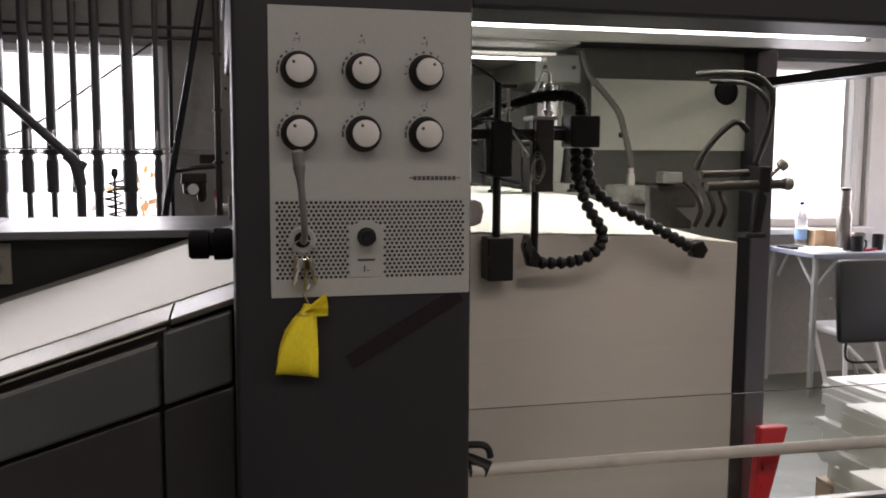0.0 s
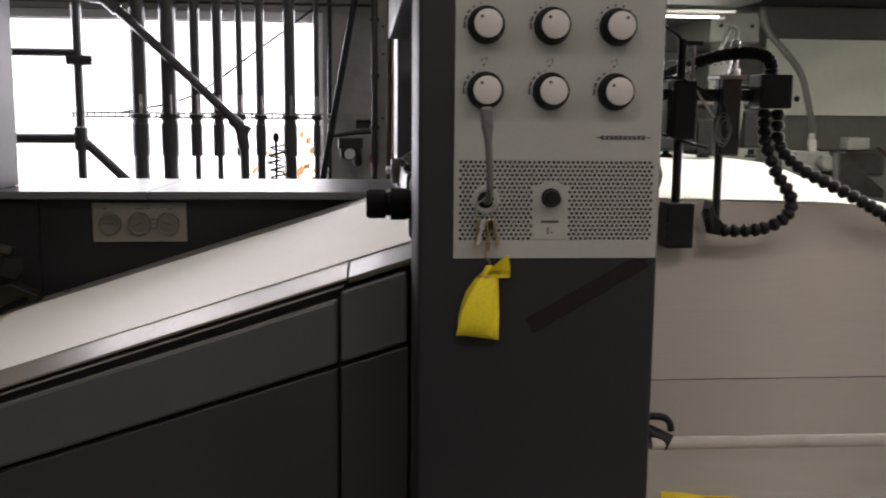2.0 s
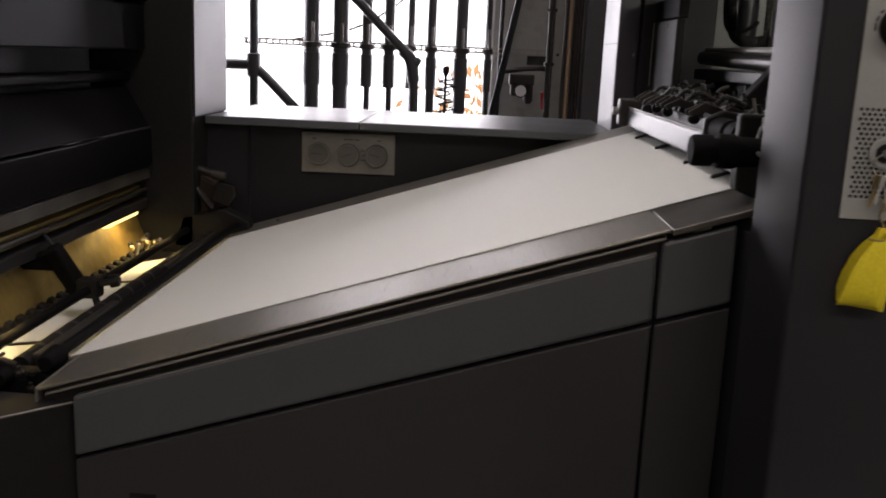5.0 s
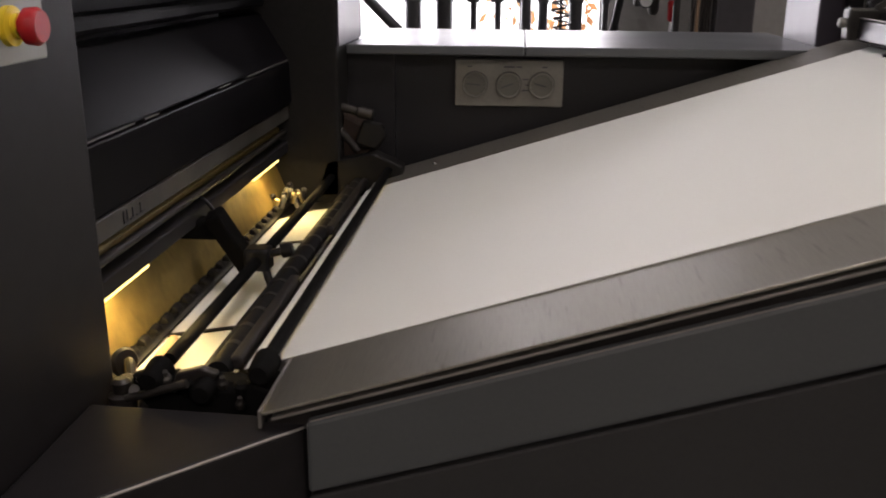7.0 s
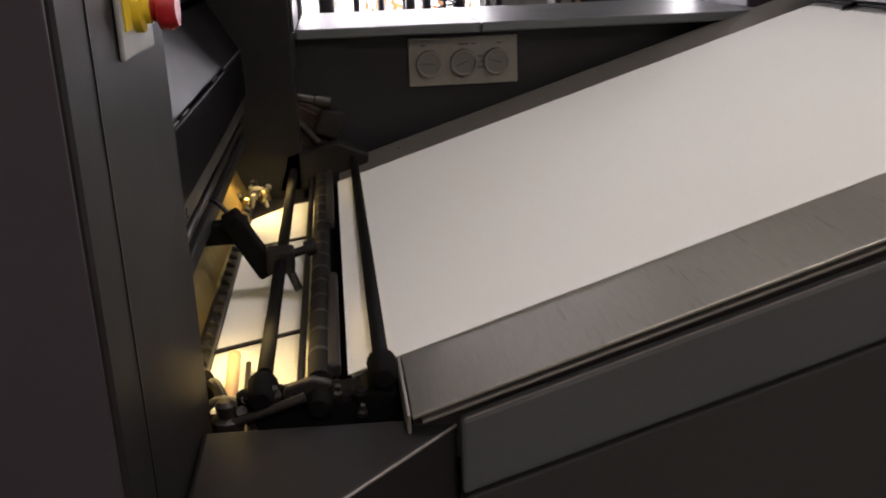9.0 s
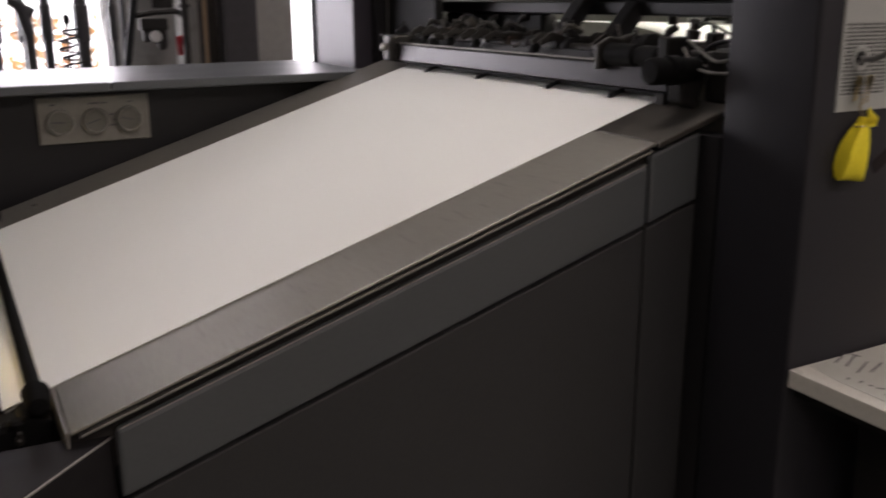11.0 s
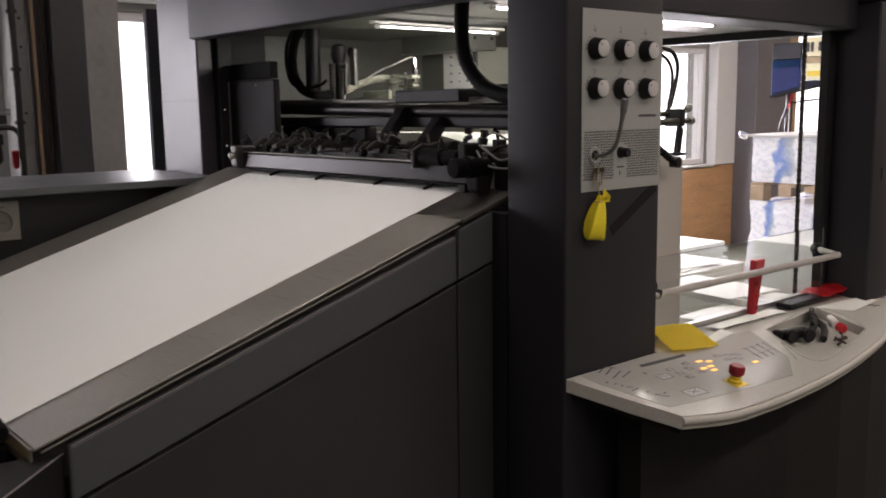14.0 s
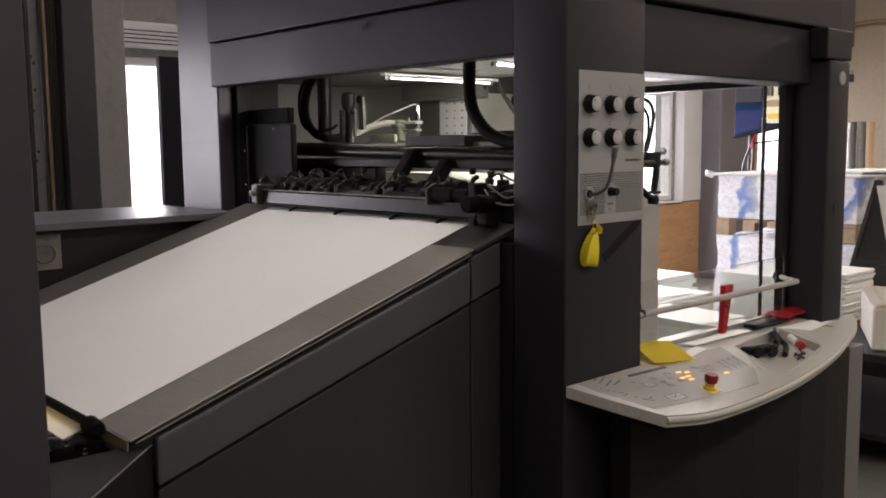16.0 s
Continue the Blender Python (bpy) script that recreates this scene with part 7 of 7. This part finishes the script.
part("head_lower", box(5.205, 5.29, 2.09, 2.312, 1.672, 1.798, 0.006), mat("pale_yellow_lacquer", (0.80, 0.76, 0.50), 0.4, vary=0.08), bmach)
part("side_band", box(5.192, 5.199, 2.33, 2.545, 1.775, 1.83), mat("steel_blue_plastic", (0.008, 0.03, 0.085), 0.8, spec=0.1), bmach)
for y in (2.125, 2.16, 2.22, 2.255):
    part("vent", box(5.2, 5.209, y, y + 0.018, 1.885, 1.955), INK, bmach)
part("label_plate", box(5.198, 5.204, 2.13, 2.26, 1.70, 1.74), YELLOW_PLASTIC, bmach)
part("tray", prism([(2.56, 1.545), (2.10, 1.640), (2.085, 1.668), (2.31, 1.668), (2.31, 1.622), (2.56, 1.562)], "x", 5.19, 5.3, 0.003), NAVY, bmach)
for x, y in ((5.22, 2.42), (5.22, 2.15), (5.28, 2.42), (5.28, 2.15)):
    part("leg", rod((x, y, 1.58), (x - 0.02, y + 0.03, 0.0), 0.011), STEEL_OILY, bmach)
part("cross_brace", rod((5.25, 2.42, 1.50), (5.25, 2.15, 1.53), 0.007), STEEL_OILY, bmach)
part("cable", hose([(5.22, 2.40, 1.57), (5.2, 2.42, 1.45), (5.2, 2.47, 1.3), (5.25, 2.52, 0.9)], 0.008, 6, 7), BLACK, bmach, smooth=True)
part("cable", hose([(5.22, 2.38, 1.57), (5.2, 2.39, 1.50), (5.2, 2.40, 1.46)], 0.009, 6, 7), RED, bmach, smooth=True)
solo("timber_post", box(7.805, 8.06, 3.9, 4.19, 0, 3.6, 0.006), CARD, "pale timber post beside the pillar", "post", "structure")

# ---- shelf and boards on the right of the console ----
ct2 = thing("dark_trolley", (2.5, 0.0, 0), "dark low trolley carrying wrapped paper", "trolley")
part("shelf", box(2.4, 3.5, -0.45, 1.0, 0.49, 0.53, 0.006), CHARCOAL_DARK, ct2)
part("lower_shelf", box(2.4, 3.5, -0.45, 1.0, 0.12, 0.15, 0.006), CHARCOAL_DARK, ct2)
for x in (2.43, 3.47):
    for y in (-0.42, 0.97):
        part("leg", box(x - 0.02, x + 0.02, y - 0.02, y + 0.02, 0.0, 0.49, 0.003), CHARCOAL_DARK, ct2)
DOTS = mat("cream_patterned_paper", (0.70, 0.66, 0.58), 0.6, vary=0.05, grain=40)
dp = thing("dotted_bundle", (3.0, 0.25, 0.53), "bundle of cream patterned paper in clear film", "paper bundle")


def laid(bm):
    """Turns a mesh round to lie as the bundle does, its near corner at the origin."""
    bm.transform(Matrix.Translation((2.46, 0.235, 0)) @ Matrix.Rotation(math.radians(27.8), 4, "Z"))
    return bm


part("wrapped_block", laid(box(0.0, 0.60, -0.52, 0.0, 0.531, 0.74, 0.012)), DOTS, dp)
part("cover", laid(crumpled(-0.008, 0.608, -0.528, 0.008, lambda x, y: 0.742, 0.02, 9.0, 14, 0.002)), DOTS, dp, smooth=True)
for i in range(8):
    for j in range(8):
        x, y = 0.03 + i * 0.072, -0.49 + j * 0.064
        part("dot", laid(turned((x + 0.03 * (j % 2), y, 0.766), (0, 0, 1), [(0, 0.007), (0.0006, 0.007)], 7)), mat("brown_print", (0.25, 0.16, 0.12), 0.6) if i == j == 0 else bpy.data.materials["brown_print"], dp)
solo("yellow_slip", laid(crumpled(-0.05, 0.06, -0.18, -0.06, lambda x, y: 0.766 - 0.8 * max(0, -x), 0.012, 5.0, 8, 0.001)), YELLOW, "yellow paper slip over the bundle edge", "paper", smooth=True)
fp = thing("folded_sheet_pile", (3.2, 0.78, 0.53), "pile of loosely folded white sheets on the trolley", "paper pile")
rnd = random.Random(21)
z = 0.531
while z < 0.80:
    h_ = rnd.uniform(0.006, 0.02)
    dx, dy = rnd.uniform(-0.012, 0.012), rnd.uniform(-0.012, 0.012)
    part("folded_sheet", box(3.0 + dx, 3.36 + dx, 0.60 + dy, 0.95 + dy, z, z + h_ - 0.001, min(0.004, h_ * 0.4), seg=1), PAPER, fp)
    z += h_
rk = thing("shelf_rack", (4.5, 0.3, 0), "grey rack with boxes and papers", "rack")
part("top_shelf", box(4.3, 4.75, -0.3, 0.98, 1.20, 1.23, 0.004), PANEL_GREY, rk)
part("low_shelf", box(4.3, 4.75, -0.3, 0.98, 0.42, 0.45, 0.004), PANEL_GREY, rk)
for x in (4.32, 4.73):
    for y in (-0.28, 0.96):
        part("upright", box(x - 0.018, x + 0.018, y - 0.018, y + 0.018, 0, 1.20, 0.002), PANEL_GREY, rk)
solo("white_carton", box(4.35, 4.65, 0.68, 0.95, 1.231, 1.55, 0.01), DOTS, "pale carton with a yellow note", "box")
solo("yellow_note", box(4.346, 4.349, 0.84, 0.91, 1.38, 1.46), YELLOW_PLASTIC, "yellow note stuck on the carton", "note")
solo("white_carton", box(4.35, 4.68, 0.36, 0.65, 1.231, 1.41, 0.004), PAPER, "open white carton with papers", "box")
af = thing("a_board", (4.0, 0.85, 0), "glossy black A-frame board with a metal edge", "A-frame board")
GLOSS_BLACK = mat("gloss_black_board", (0.03, 0.028, 0.027), 0.14, vary=0.15, grain=20, bump=0.02)
part("leaf_edge", prism([(1.20, 0.0), (1.175, 0.0), (0.862, 1.27), (0.885, 1.27)], "x", 3.995, 4.02, 0.001), STEEL_OILY, af)
part("panel", prism([(1.173, 0.0), (0.52, 0.0), (0.84, 1.27), (0.860, 1.27)], "x", 4.0, 4.015), GLOSS_BLACK, af)
part("cross_bar", box(3.99, 3.999, 0.68, 1.01, 0.74, 0.77, 0.002), STEEL_OILY, af)
solo("wall_pipe", rod((9.72, -3.9, 2.95), (9.72, 4.1, 2.95), 0.03), CARD, "pipe along the cream wall", "pipe", smooth=True)
solo("wall_pipe", rod((9.74, 2.3, 0.2), (9.74, 2.3, 3.6), 0.02), CARD, "pipe along the cream wall", "pipe", smooth=True)
wbd = thing("white_board", (3.98, 0.4, 0), "plain off-white board leaning on the black A-frame", "board")
part("panel", prism([(0.595, 0.003), (0.862, 1.235), (0.40, 1.25), (0.14, 0.003)], "x", 3.968, 3.984, 0.002), mat("off_white_board", (0.62, 0.59, 0.54), 0.5, vary=0.08, grain=20, spots=0.2), wbd)
